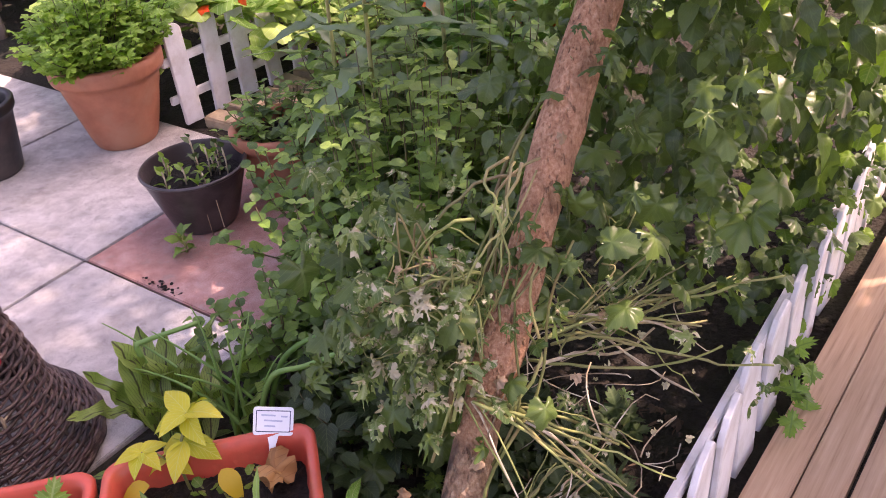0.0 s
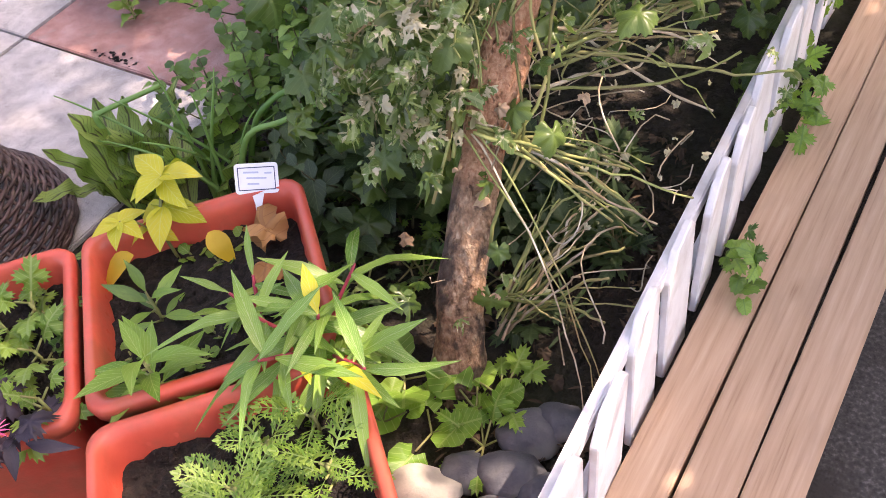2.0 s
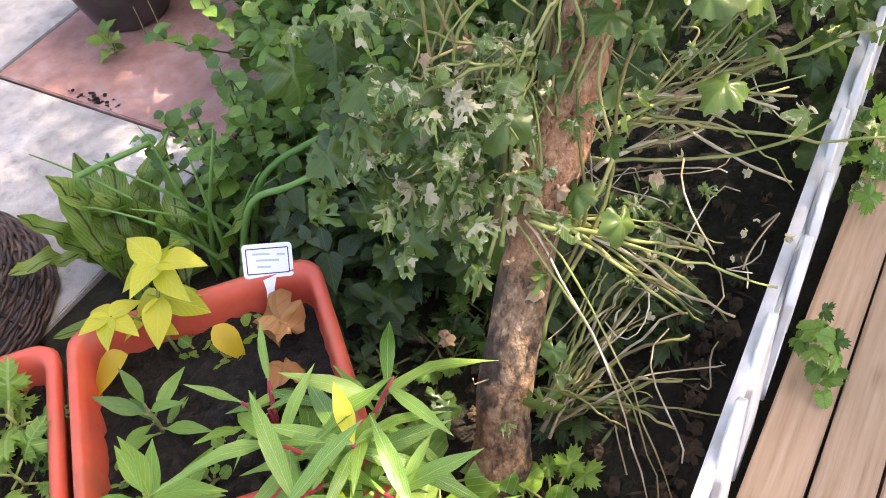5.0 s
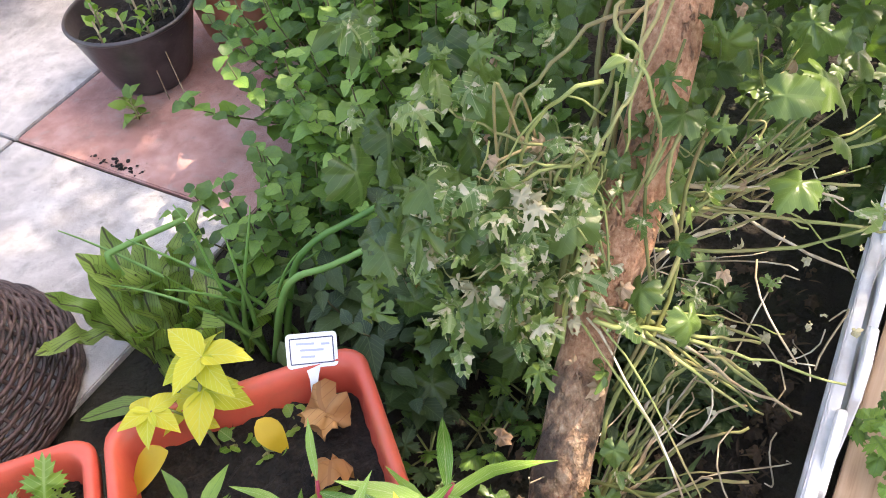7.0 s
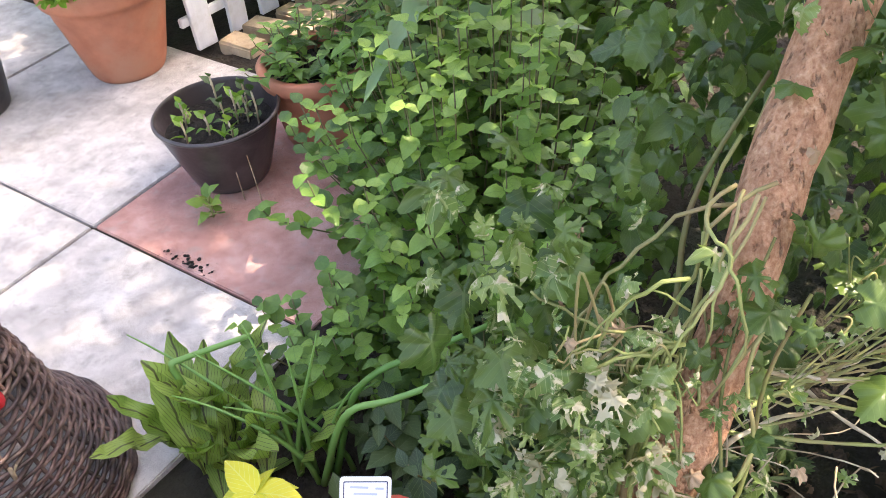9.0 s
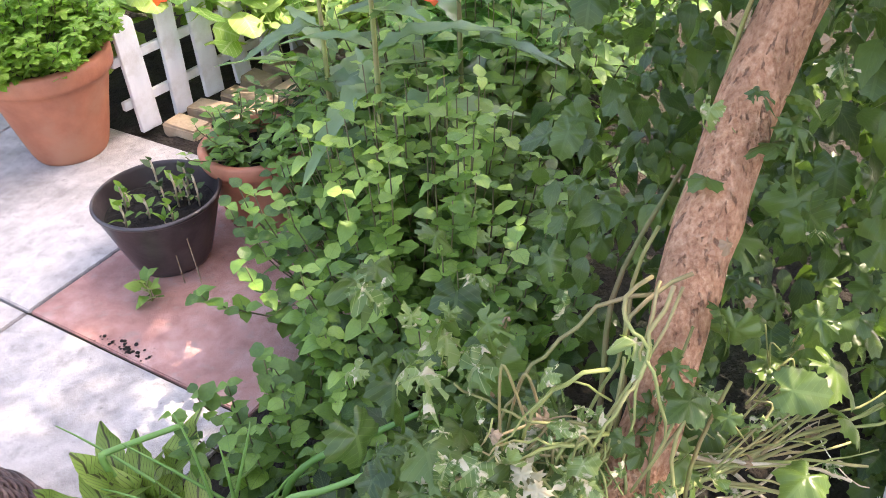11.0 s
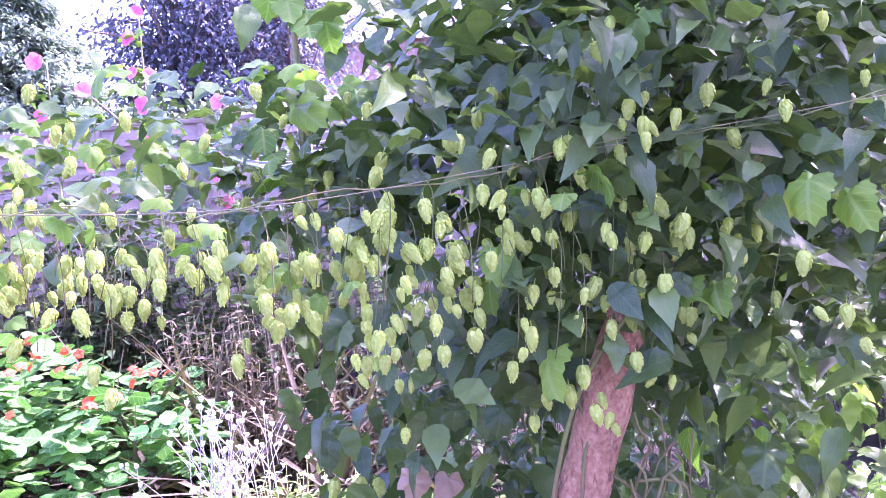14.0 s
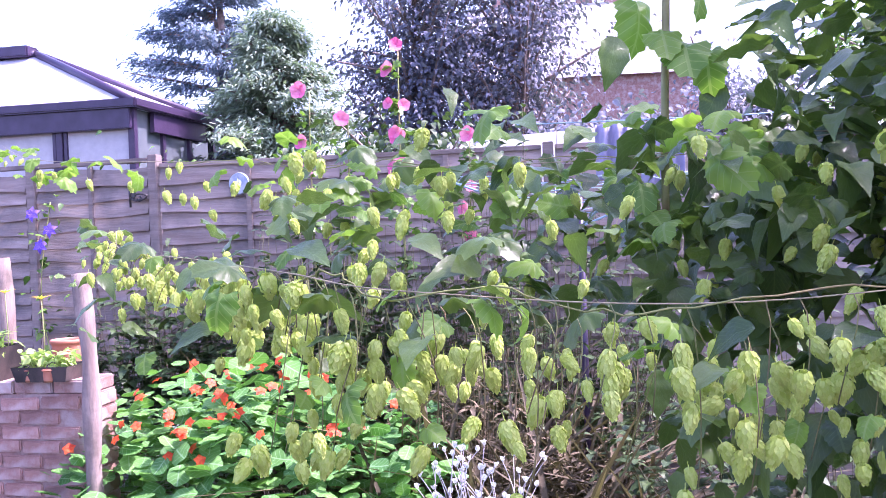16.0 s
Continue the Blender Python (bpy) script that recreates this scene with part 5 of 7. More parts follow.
hop_leaves(0, hedge(150, 0.5, 1.15, -0.12, 0.3, 0.9), (0.045, 0.08), T_POINT + T_HEART, L_HOP)
# sunlit outer leaves, their light given by the paler leaf colour
hop_leaves(0, hedge(40, 0.5, 1.15, -0.18, 0.35, 1.5), (0.045, 0.08), T_POINT + T_HEART, L_HOPY, 30)
hop_leaves(0, hedge(36, 0.5, 1.3, -0.34, 0.7, 2.1), (0.05, 0.085), T_HEART + T_POINT, L_HOPY, 36, up=0.5)
hop_leaves(0, hedge(420, 0.9, 1.5, -0.30, 1.2, 2.3), (0.05, 0.09), T_POINT + T_HEART, L_HOP)
hop_leaves(0, hedge(90, 0.2, 1.1, 0.12, 0.35, 1.5), (0.045, 0.08), T_POINT + T_HEART, L_HOPY, 40)

hop_leaves(0, inbox(30, (0.10, 1.37, 0.62), (0.32, 1.52, 0.98)), (0.035, 0.07), T_HEART + T_TORN[:2], L_HOP, 30, up=0.4, pitch=-0.6)
hop_leaves(0, hedge(150, 0.15, 1.2, -0.10, 0.02, 0.40) + np.array((0.03, -0.02, 0)), (0.04, 0.075), T_HOP + T_HEART, L_HOP, 40, up=0.4, pitch=-0.5)
hop_leaves(0, hedge(50, 0.3, 1.2, -0.12, 0.05, 0.45) + np.array((0.03, -0.02, 0)), (0.035, 0.06), T_HEART, L_HOPY, 20, up=0.4, pitch=-0.3)

# cones
def cone_clusters(line, n, per, drop, size=(0.014, 0.027)):
    """Bunches that hang from a string on thin stalks."""
    p, stalks = smoothpath(line, 80), []
    for k in range(n):
        c = p[min(79, int((k + r2.uniform(0.1, 0.9)) * 80 / n))]
        b = c + np.array((r2.normal(0, 0.015), r2.normal(0, 0.02), -drop * r2.uniform(0.3, 1.0)))
        stalks.append((bez(c, c + (0.01, 0, -0.01), b + (0.006, 0, 0.03), b, 6), 0.0005))
        m = int(r2.integers(*per))
        s = np.sort(r2.uniform(0.15, 1.1, m))[:, None]
        hop_cones(0, c + (b - c) * s + r2.normal(0, 1, (m, 3)) * (0.015, 0.02, 0.012), size)
    part("stalk", tubes("stalk", stalks, M_HOPSTEM, 4), hop, "thin hanging stalks", Matrix.Translation(-HB), kind="stuff")


cone_clusters(LOWER[1:5], 34, (2, 7), 0.15)
cone_clusters([(0.5, 1.50, 1.78), (0.1, 1.45, 1.77), (-0.2, 1.48, 1.79)], 22, (2, 6), 0.13)
cone_clusters([(0.62, 1.46, 1.76), (0.40, 1.43, 1.74), (0.16, 1.40, 1.74)], 11, (2, 5), 0.14)
cone_clusters(LOWER[4:7], 20, (3, 7), 0.085)
cone_clusters(LOWER[6:8], 10, (2, 5), 0.06)
hop_cones(0, inbox(56, (0.14, 1.40, 1.52), (0.50, 1.48, 1.86)))
hop_cones(0, inbox(34, (0.40, 1.38, 1.58), (0.74, 1.47, 2.15)))
hop_cones(0, inbox(34, (0.0, 1.60, 1.22), (0.16, 1.75, 1.50)))
hop_cones(0, line_pts(UPPER, 60, (0.03, 0.04, 0.01), 0.08), (0.022, 0.03))


# stems that hug the post, and one thick loop beside it
for k in range(7):
    i0 = int(r2.integers(10, 20))
    i1 = i0 + int(r2.integers(9, 16))
    c = trunk_pts[i0:i1]
    n = len(c)
    a = (3.5 if k < 4 else -0.4) + r2.uniform(-0.5, 0.5) + np.linspace(0, r2.uniform(-1.6, 1.6), n) + 0.3 * np.sin(np.linspace(0, 7, n) + k)
    q = c + (0.043 + 0.030 * r2.random() + 0.012 * np.sin(np.linspace(0, 9, n) + k))[:, None] * np.stack([np.cos(a), np.sin(a), 0 * a], -1)
    v, f = tube_data(q - HB, np.linspace(0.0042, 0.0028, n) * r2.uniform(0.6, 1.1), 6)
    part("stem", mesh("stem", v, f, M_STEM if k % 2 else M_HOPSTEM, smooth=True), hop)
q = smoothpath([(0.44, 1.52, 1.22), (0.49, 1.50, 1.25), (0.535, 1.49, 1.30), (0.54, 1.49, 1.345), (0.51, 1.49, 1.35), (0.505, 1.49, 1.315), (0.56, 1.48, 1.325), (0.585, 1.48, 1.33)], 40)
v, f = tube_data(q - HB, 0.0026, 6)
part("stem", mesh("stem", v, f, M_HOPSTEM, smooth=True), hop, "thick looping tan stem")

# a knot of thick bines beside the post
for k in range(14):
    p0 = np.array((0.135, 1.455, 0.80)) + r2.normal(0, 0.015, 3)
    if k < 5:
        e = np.array((0.01, 1.335, 0.52)) + r2.normal(0, 1, 3) * (0.06, 0.015, 0.08)
    else:
        p0 = np.array((0.06, 1.375, r2.uniform(0.62, 0.8)))
        e = np.array((r2.uniform(-0.16, -0.05), 1.35, r2.uniform(0.52, 0.76)))
    q = bez(p0, p0 + (e - p0) * 0.3 + r2.normal(0, 0.07, 3) * (1, 0.3, 1) - np.array((0.03, 0.03, 0)), p0 + (e - p0) * 0.7 + r2.normal(0, 0.07, 3) * (1, 0.3, 1), e, 16) + np.cumsum(r2.normal(0, 0.004, (16, 3)), 0)
    v, f = tube_data(q - HB, np.linspace(0.0026, 0.0016, 16) * r2.uniform(0.5, 1.1), 6)
    part("stem", mesh("stem", v, f, M_STEM, smooth=True), hop)

# bines that hang and loop between the leaves
loops = []
for k in range(24):
    c = np.array(((0.0, 1.36, 0.64), (0.06, 1.37, 0.58), (0.28, 1.48, 0.56))[k % 3]) + r2.normal(0, 1, 3) * (0.035, 0.02, 0.05)
    q = [c + r2.normal(0, 1, 3) * (0.026, 0.016, 0.04) for _ in range(5)]
    loops.append((smoothpath(q, 34), 0.0019 * r2.uniform(0.5, 1.1)))
part("bine", tubes("bine", loops, M_STEM, 6), hop, "loose looping green stems", Matrix.Translation(-HB), kind="stuff")
hop_cones(0, inbox(80, (-0.5, 1.50, 1.78), (0.4, 1.95, 1.95)), (0.020, 0.028))
hop_leaves(0, inbox(170, (-0.25, 1.60, 1.74), (0.40, 2.05, 1.97)), (0.03, 0.06), T_HEART + T_POINT, L_HOP, up=0.3, pitch=-0.15, spin=2.0)
hop_leaves(0, inbox(24, (-0.45, 1.6, 1.80), (0.1, 2.05, 2.0)), (0.04, 0.06), T_HEART, L_HOPY, 24, up=0.3, pitch=-0.1)

# leaves right against the post
i = rng.integers(12, 36, 46)
q = trunk_pts[i] + np.stack([rng.normal(0.0, 0.055, 46), rng.uniform(-0.085, -0.045, 46), rng.normal(0, 0.02, 46)], -1)
hop_leaves(0, q[:22], (0.035, 0.062), T_HOP + T_TORN[:2], L_HOP, 22, up=0.4, pitch=-0.6, keep=True)
hop_leaves(0, q[22:38], (0.03, 0.055), T_TORN, L_HOPD, 16, up=0.5, pitch=-0.6, keep=True)
hop_leaves(0, q[38:], (0.02, 0.036), T_CURL, L_DRY, 8, up=0.6, keep=True)

# a shoot that stands up into the sun
SH = np.array((0.03, 1.98, 1.86))
part("bine", tubes("bine", [(smoothpath([SH, SH + (0.004, 0, 0.16), SH + (0.01, 0.0, 0.32), SH + (0.012, 0.01, 0.62)], 16), 0.0055)], M_STEM, 7), hop, "upright pale shoot", Matrix.Translation(-HB))
hop_leaves(0, SH + np.array([(0.03, -0.01, 0.24), (0.06, -0.02, 0.23), (0.0, -0.01, 0.26), (-0.03, 0.0, 0.31), (0.05, 0.0, 0.33), (0.02, 0.02, 0.42), (-0.02, 0.0, 0.50)]), (0.06, 0.085), T_HEART, L_HOPY, 7, up=0.3, pitch=-1.1, spin=0.5)
hop_leaves(0, SH + np.array([(0.075, -0.06, 0.11), (0.05, -0.07, 0.12), (0.10, -0.08, 0.10), (-0.03, -0.15, 0.05), (-0.02, -0.16, 0.01)]), (0.045, 0.06), T_HEART, L_HOPY, 5, up=0.4, pitch=-0.5)
hop_leaves(0, SH + np.array([(-0.06, -0.02, 0.25), (-0.02, 0.0, 0.12), (0.08, 0.0, 0.18)]), (0.06, 0.085), T_POINT, L_HOP, 3, up=0.2, pitch=-0.8)

# ---- balm bush ----
def stem_bush(name, x, y, label, category, spots, n_stem, height, spread, mat, temps, size, pairs=7, single=120, stemmat=M_DKSTEM, seed=1, lean=0.25, topmat=None):
    """Many upright stems with pairs of leaves, taller in the middle."""
    r = np.random.default_rng(seed)
    e = thing(name, x, y, 0.0, label, category)
    stems, L, N = [], [], []
    for k in range(n_stem):
        a, q = r.uniform(0, 2 * np.pi), r.uniform(0, 1) ** 0.5
        bx, by = spread[0] * q * math.cos(a), spread[1] * q * math.sin(a)
        h = height * (1 - 0.55 * q * q) * r.uniform(0.75, 1.1)
        tip = np.array((bx * (1 + lean) + r.normal(0, 0.04), by * (1 + lean) + r.normal(0, 0.04), h))
        p = bez((bx * 0.75, by * 0.75, 0), (bx * 0.8, by * 0.8, h * 0.4), tip * np.array((1, 1, 0.7)), tip, 8)
        stems.append((p, np.linspace(0.003, 0.0013, 8)))
        for s in np.linspace(0.3, 1.0, pairs):
            c = p[min(7, int(s * 7))] + r.normal(0, 0.004, 3)
            y0 = r.uniform(0, np.pi)
            for t in (0, np.pi):
                L.append(c)
                N.append((y0 + t, (0.75 if s > 0.95 else 1.0) * r.uniform(*size)))
    L, N = np.array(L), np.array(N)
    order = np.argsort(-L[:, 2] + L[:, 1] * 0.2)
    L, N = L[order], N[order]
    R = rot(len(L), 0.22, N[:, 0], 0.22, r, pitch=0.34)
    part("stem", tubes("stem", stems, stemmat, 4), e, kind="stuff")
    if single:
        leaves("leaf", temps, L[:single], R[:single], N[:single, 1], topmat or mat, e)
    scatter("foliage", temps, L[single:], R[single:], N[single:, 1], mat, e)
    return e


stem_bush("balm_bush", -0.24, 2.32, "bushy lemon balm with small toothed green leaves", "bush", None, 190, 0.58, (0.33, 0.47), L_MINT, T_BALM, (0.032, 0.056), 8, 290, seed=2, topmat=L_BALMTOP)
stem_bush("balm_bush", -0.44, 1.86, "lower balm stems spilling over the paving", "bush", None, 38, 0.36, (0.17, 0.18), L_MINT, T_BALM, (0.028, 0.046), 7, 120, seed=3)
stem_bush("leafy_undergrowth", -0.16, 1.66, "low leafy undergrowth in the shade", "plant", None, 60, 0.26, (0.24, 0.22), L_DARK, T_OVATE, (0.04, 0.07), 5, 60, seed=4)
stem_bush("potted_herb", -1.435, 3.22, "bright green bushy herb in the large terracotta pot", "herb", None, 130, 0.30, (0.20, 0.20), L_BRIGHT, T_LOBED, (0.035, 0.06), 6, 150, seed=5).location.z = 0.29
stem_bush("potted_geranium", -0.705, 2.815, "small potted plant with roundish leaves", "plant", None, 26, 0.17, (0.14, 0.14), L_MINT, T_OVATE, (0.03, 0.045), 5, 80, seed=6).location.z = 0.195


# ---- small plants of the bed ----
def rosette(name, x, y, z, label, category, temps, mat, n, size, rise, seed, stem=None, stemlen=0.0, stemmat=None, group="", height=0.0, crown=0.0):
    """Leaves from one crown; each blade an object of its own."""
    r = np.random.default_rng(seed)
    e = thing(name, x, y, z, label, category, group)
    yaw = np.arange(n) * 2.4 + r.normal(0, 0.2, n)
    pit = np.linspace(rise[0], rise[1], n) + r.normal(0, 0.1, n)
    R = np.concatenate([rot(1, 0.0, yaw[i], 0.25, r, pitch=pit[i]) for i in range(n)])
    sz = r.uniform(*size, n)
    out = np.stack([-np.sin(yaw) * np.cos(pit), np.cos(yaw) * np.cos(pit), np.sin(pit)], -1)
    base = np.stack([np.zeros(n), np.zeros(n), np.linspace(0, height, n)], -1)
    base[:, :2] += r.normal(0, crown, (n, 2))
    loc = base + out * stemlen
    leaves("leaf", temps, loc, R, sz, mat, e)
    if stemmat:
        st = [(np.array([base[i], base[i] + out[i] * stemlen * 0.6, loc[i]]), 0.002) for i in range(n)]
        if height:
            st.append((np.array([(0, 0, -0.01), (0.003, 0, height * 0.5), (0, 0, height)]), 0.0028))
        part("stalk", tubes("stalk", st, stemmat, 5), e, kind="stuff")
    return e


rosette("sorrel", -0.68, 1.70, 0.0, "red-veined sorrel clump beside the cloche", "plant", T_ERECT, L_SORREL, 24, (0.15, 0.26), (1.10, 1.50), 1, crown=0.05)
rosette("sorrel", -0.66, 1.56, 0.0, "low spreading red-veined sorrel leaves", "plant", T_SORREL, L_SORREL, 9, (0.13, 0.18), (0.1, 0.6), 2)


def onion():
    e = thing("spring_onion", -0.50, 1.66, 0.0, "clump of hollow green onion leaves, some folded over", "plant")
    r = np.random.default_rng(4)
    tips = [(-0.36, 0.13, 0.24), (-0.20, 0.05, 0.28), (-0.10, 0.06, 0.34), (-0.02, 0.02, 0.30), (0.03, 0.05, 0.33), (-0.14, -0.02, 0.22), (0.10, 0.0, 0.26), (-0.05, -0.05, 0.25), (0.12, 0.06, 0.20), (-0.25, 0.02, 0.20)]
    for k, t in enumerate(tips):
        p0 = np.array((r.normal(0, 0.03), r.normal(0, 0.02), 0))
        t = np.array(t)
        v, f = tube_data(bez(p0, p0 + (0, 0, 0.12), t * 0.7 + (0, 0, 0.05), t, 10), np.linspace(0.0062, 0.0012, 10), 7)
        part("leaf", mesh("leaf", v, f, L_ONION, np.tile((0.3, 0.3), (len(v), 1)), True), e)
    for pts in ([(0.0, -0.02, 0), (0.05, -0.03, 0.16), (0.09, -0.03, 0.23), (0.16, -0.02, 0.245), (0.30, 0.0, 0.30)], [(0.02, 0.0, 0), (0.07, 0.02, 0.18), (0.12, 0.03, 0.25), (0.20, 0.05, 0.28), (0.32, 0.08, 0.32)], [(-0.20, 0.04, 0.0), (-0.25, 0.07, 0.16), (-0.262, 0.075, 0.215), (-0.245, 0.085, 0.224), (-0.12, 0.12, 0.25)]):
        v, f = tube_data(smoothpath(pts, 16), np.linspace(0.0074, 0.0055, 16), 7)
        part("leaf", mesh("leaf", v, f, L_ONION, np.tile((0.3, 0.3), (len(v), 1)), True), e, "thick folded onion leaf")


onion()
for k, (x, y, s, n) in enumerate(((-0.125, 1.185, 0.095, 5), (0.0, 1.115, 0.075, 4), (-0.075, 1.075, 0.06, 3), (0.012, 1.045, 0.06, 6), (0.045, 1.14, 0.055, 6), (-0.16, 1.10, 0.05, 4))):
    rosette("bed_seedling", x, y, 0.01, "young bright green seedling at the foot of the post", "plant", T_CUT if k in (3, 4) else T_KIDNEY, L_BRIGHT, n, (s * 0.75, s * 1.15), (0.0, 0.5), 30 + k, stemlen=0.045, stemmat=M_STEM, group="seedlings in the bed")
for k in range(26):
    a = rng.uniform((-0.28, 1.36), (0.06, 1.8))
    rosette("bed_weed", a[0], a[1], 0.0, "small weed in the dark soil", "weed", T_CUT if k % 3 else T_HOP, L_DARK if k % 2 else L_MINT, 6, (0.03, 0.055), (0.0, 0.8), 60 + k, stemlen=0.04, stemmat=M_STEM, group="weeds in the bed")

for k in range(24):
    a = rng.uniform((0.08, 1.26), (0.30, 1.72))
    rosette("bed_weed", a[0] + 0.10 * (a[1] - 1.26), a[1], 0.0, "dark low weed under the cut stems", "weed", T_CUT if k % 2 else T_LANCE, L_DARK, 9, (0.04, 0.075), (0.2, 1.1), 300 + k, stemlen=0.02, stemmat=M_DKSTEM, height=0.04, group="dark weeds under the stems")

for k, (x, y, z, s) in enumerate(((0.09, 1.06, 0.0, 0.055), (0.055, 0.985, 0.0, 0.06), (0.02, 0.90, 0.0, 0.07), (0.14, 1.08, 0.0, 0.045), (-0.09, 0.965, 0.0, 0.062), (0.10, 0.95, 0.0, 0.05), (-0.02, 1.0, 0.0, 0.045))):
    bm = bmesh.new()
    bmesh.ops.create_icosphere(bm, subdivisions=3, radius=1.0)
    for v in bm.verts:
        n0 = noise.noise(v.co * 1.3 + Vector((k * 7, 0, 0)))
        v.co = v.co * (1 + 0.28 * n0)
        v.co = Vector((v.co.x * s, v.co.y * s * 0.8, max(v.co.z, -0.5) * s * 0.6 + s * 0.22))
    ob = tagged(new("stone", from_bm("stone", bm, M_PALESTONE if k == 4 else M_STONE, True)), "pale rounded stone in the bed" if k == 4 else "dark grey stone in the bed", "stone", "stones in the bed")
    ob.location = (x, y, z)

# ---- plants in the planters ----
def yellow_plant():
    x, y, z = on_planter(PA, -0.045, -0.135)
    e = thing("yellowing_plant", x, y, z, "yellow-leaved young pepper plant in the planter", "plant")
    st = [(np.array([(0, 0, -0.01), (-0.012, 0.01, 0.05), (-0.005, 0.03, 0.10), (0.01, 0.05, 0.15)]), 0.003), (np.array([(-0.012, 0.01, 0.05), (-0.05, 0.01, 0.09), (-0.07, 0.0, 0.10)]), 0.002)]
    part("stem", tubes("stem", st, M_STEM, 6), e)
    r = np.random.default_rng(3)
    spec = [((0.01, 0.05, 0.15), a, 0.5 if k % 2 else -0.1, 0.058 + 0.005 * (k % 3)) for k, a in enumerate(np.arange(7) * 0.9)] + [((0.0, 0.03, 0.10), a, -0.3, 0.066) for a in (0.3, 1.6, 3.0, 4.6, 5.4)] + [((-0.07, 0.0, 0.10), a, 0.1, 0.045) for a in (0.9, 2.0, 3.1, 4.2, 5.5)] + [((-0.03, 0.01, 0.07), a, -0.2, 0.045) for a in (1.8, 4.6)]
    for k, (p, a, pt, s) in enumerate(spec):
        leaves("leaf", T_SOFT, [np.array(p)], rot(1, 0.05, a, 0.2, r, pitch=pt), [s * 1.06], L_YELLOW, e)
    leaves("leaf", T_SOFT, [np.array((-0.05, -0.04, 0.06)), np.array((0.07, 0.0, 0.06))], rot(2, 0.1, np.array((2.0, 4.0)), 0.2, r, pitch=-0.2), [0.09, 0.06], L_GOLD, e)


yellow_plant()
x, y, z = on_planter(PA, -0.085, 0.0)
rosette("seedling", x, y, z, "young green plant with soft pointed leaves", "plant", T_ELL, L_MINT, 9, (0.05, 0.07), (0.1, 1.0), 8, stemmat=M_STEM, height=0.07, stemlen=0.01)
x, y, z = on_planter(PA, -0.095, 0.145)
rosette("rosette_plant", x, y, z, "upright rosette of fresh green lance-shaped leaves", "plant", T_ELL, L_BRIGHT, 18, (0.065, 0.108), (-0.15, 1.0), 9, stemmat=M_STEM, height=0.09, stemlen=0.01)


LW = [(0, 0.010), (0.08, 0.03), (0.2, 0.06), (0.36, 0.085), (0.54, 0.085), (0.72, 0.062), (0.88, 0.028), (1, 0.003)]
T_LONG = [blade(LW, 0.16, 0.35, 0, 0.3), blade(LW, 0.22, 0.9, 0, 0.4), blade(LW, 0.12, 0.1, 0, 0.25)]


def long_leaf_plant(x, y, z, n, hgt, ln, seed, lab, lean=(0.0, 0.0)):
    e = thing("lance_leaf_plant", x, y, z, lab, "plant")
    r = np.random.default_rng(seed)
    st = []
    for b in range(5):
        a = b * 1.35 + r.uniform(-0.3, 0.3)
        q = 0.10 * hgt / 0.15 if b else 0.0
        tip = np.array((q * math.cos(a) + lean[0], q * math.sin(a) + lean[1], hgt * r.uniform(0.75, 1.05)))
        p = bez((0, 0, -0.01), (tip[0] * 0.2, tip[1] * 0.2, hgt * 0.45), tip * 0.75, tip, 9)
        st.append((p, np.linspace(0.0048, 0.0024, 9)))
        m = n // 5
        for k in range(m):
            s = 0.35 + 0.65 * (k + 1) / m
            c = p[int(s * 8)]
            leaves("leaf", T_LONG[k % 3:k % 3 + 1], [c], rot(1, 0.2, k * 2.4 + a, 0.35, r, pitch=1.0 * s - 0.55), [ln * r.uniform(0.65, 1.1)], L_WILLOW, e)
    part("stem", tubes("stem", st, M_REDSTEM, 6), e, "crimson branching stems")
    if hgt > 0.1:
        leaves("leaf", T_ELL, [np.array((lean[0], lean[1], hgt)), np.array((0.05, -0.09, hgt * 0.7)), np.array((0.0, -0.05, hgt * 0.5))], rot(3, 0.1, np.array((0.3, 4.0, 3.4)), 0.1, r, pitch=0.6), [0.075, 0.085, 0.06], L_YELLOW, e)


x, y, z = on_planter(PA, 0.145, 0.165)
long_leaf_plant(x, y, z, 60, 0.155, 0.142, 5, "plant with long narrow green leaves and crimson stems", (0.035, -0.035))
x, y, z = on_planter(PA, 0.07, 0.05)
long_leaf_plant(x, y, z, 15, 0.06, 0.095, 6, "small plant with narrow grey-green leaves")
x, y, z = on_planter(PA, 0.115, -0.07)
e = thing("dead_leaf", x, y, z + 0.005, "curled dry brown leaf on the soil", "leaf")
leaves("blade", T_CURL, [np.array((0, 0, 0.03)), np.array((0.0, -0.03, 0.02)), np.array((0.01, 0.02, 0.035))], rot(3, 0.3, np.array((0.4, 3.3, 1.2)), 0.5, pitch=0.5), [0.095, 0.08, 0.065], L_RUST, e)
for k, (u, v) in enumerate(((-0.02, -0.13), (0.02, -0.10), (-0.14, 0.05), (0.0, 0.06), (0.06, 0.16), (-0.03, 0.10), (0.07, -0.13))):
    x, y, z = on_planter(PA, u, v)
    rosette("sprout", x, y, z, "tiny green sprout in the potting soil", "seedling", T_ROUND, L_SEED, 5, (0.014, 0.022), (0.1, 0.6), 90 + k, stemlen=0.012, stemmat=M_STEM, group="sprouts in the planter")
r = np.random.default_rng(12)
for k in range(10):
    x, y, z = on_planter(PB, r.uniform(-0.10, 0.15), r.uniform(-0.08, 0.15))
    rosette("seedling", x, y, z, "pale green lobed seedling", "seedling", T_CUT, L_SEED, 7, (0.04, 0.068), (0.0, 0.8), 110 + k, stemlen=0.025, stemmat=M_STEM, height=r.uniform(0.03, 0.07), group="seedlings in the left planter")
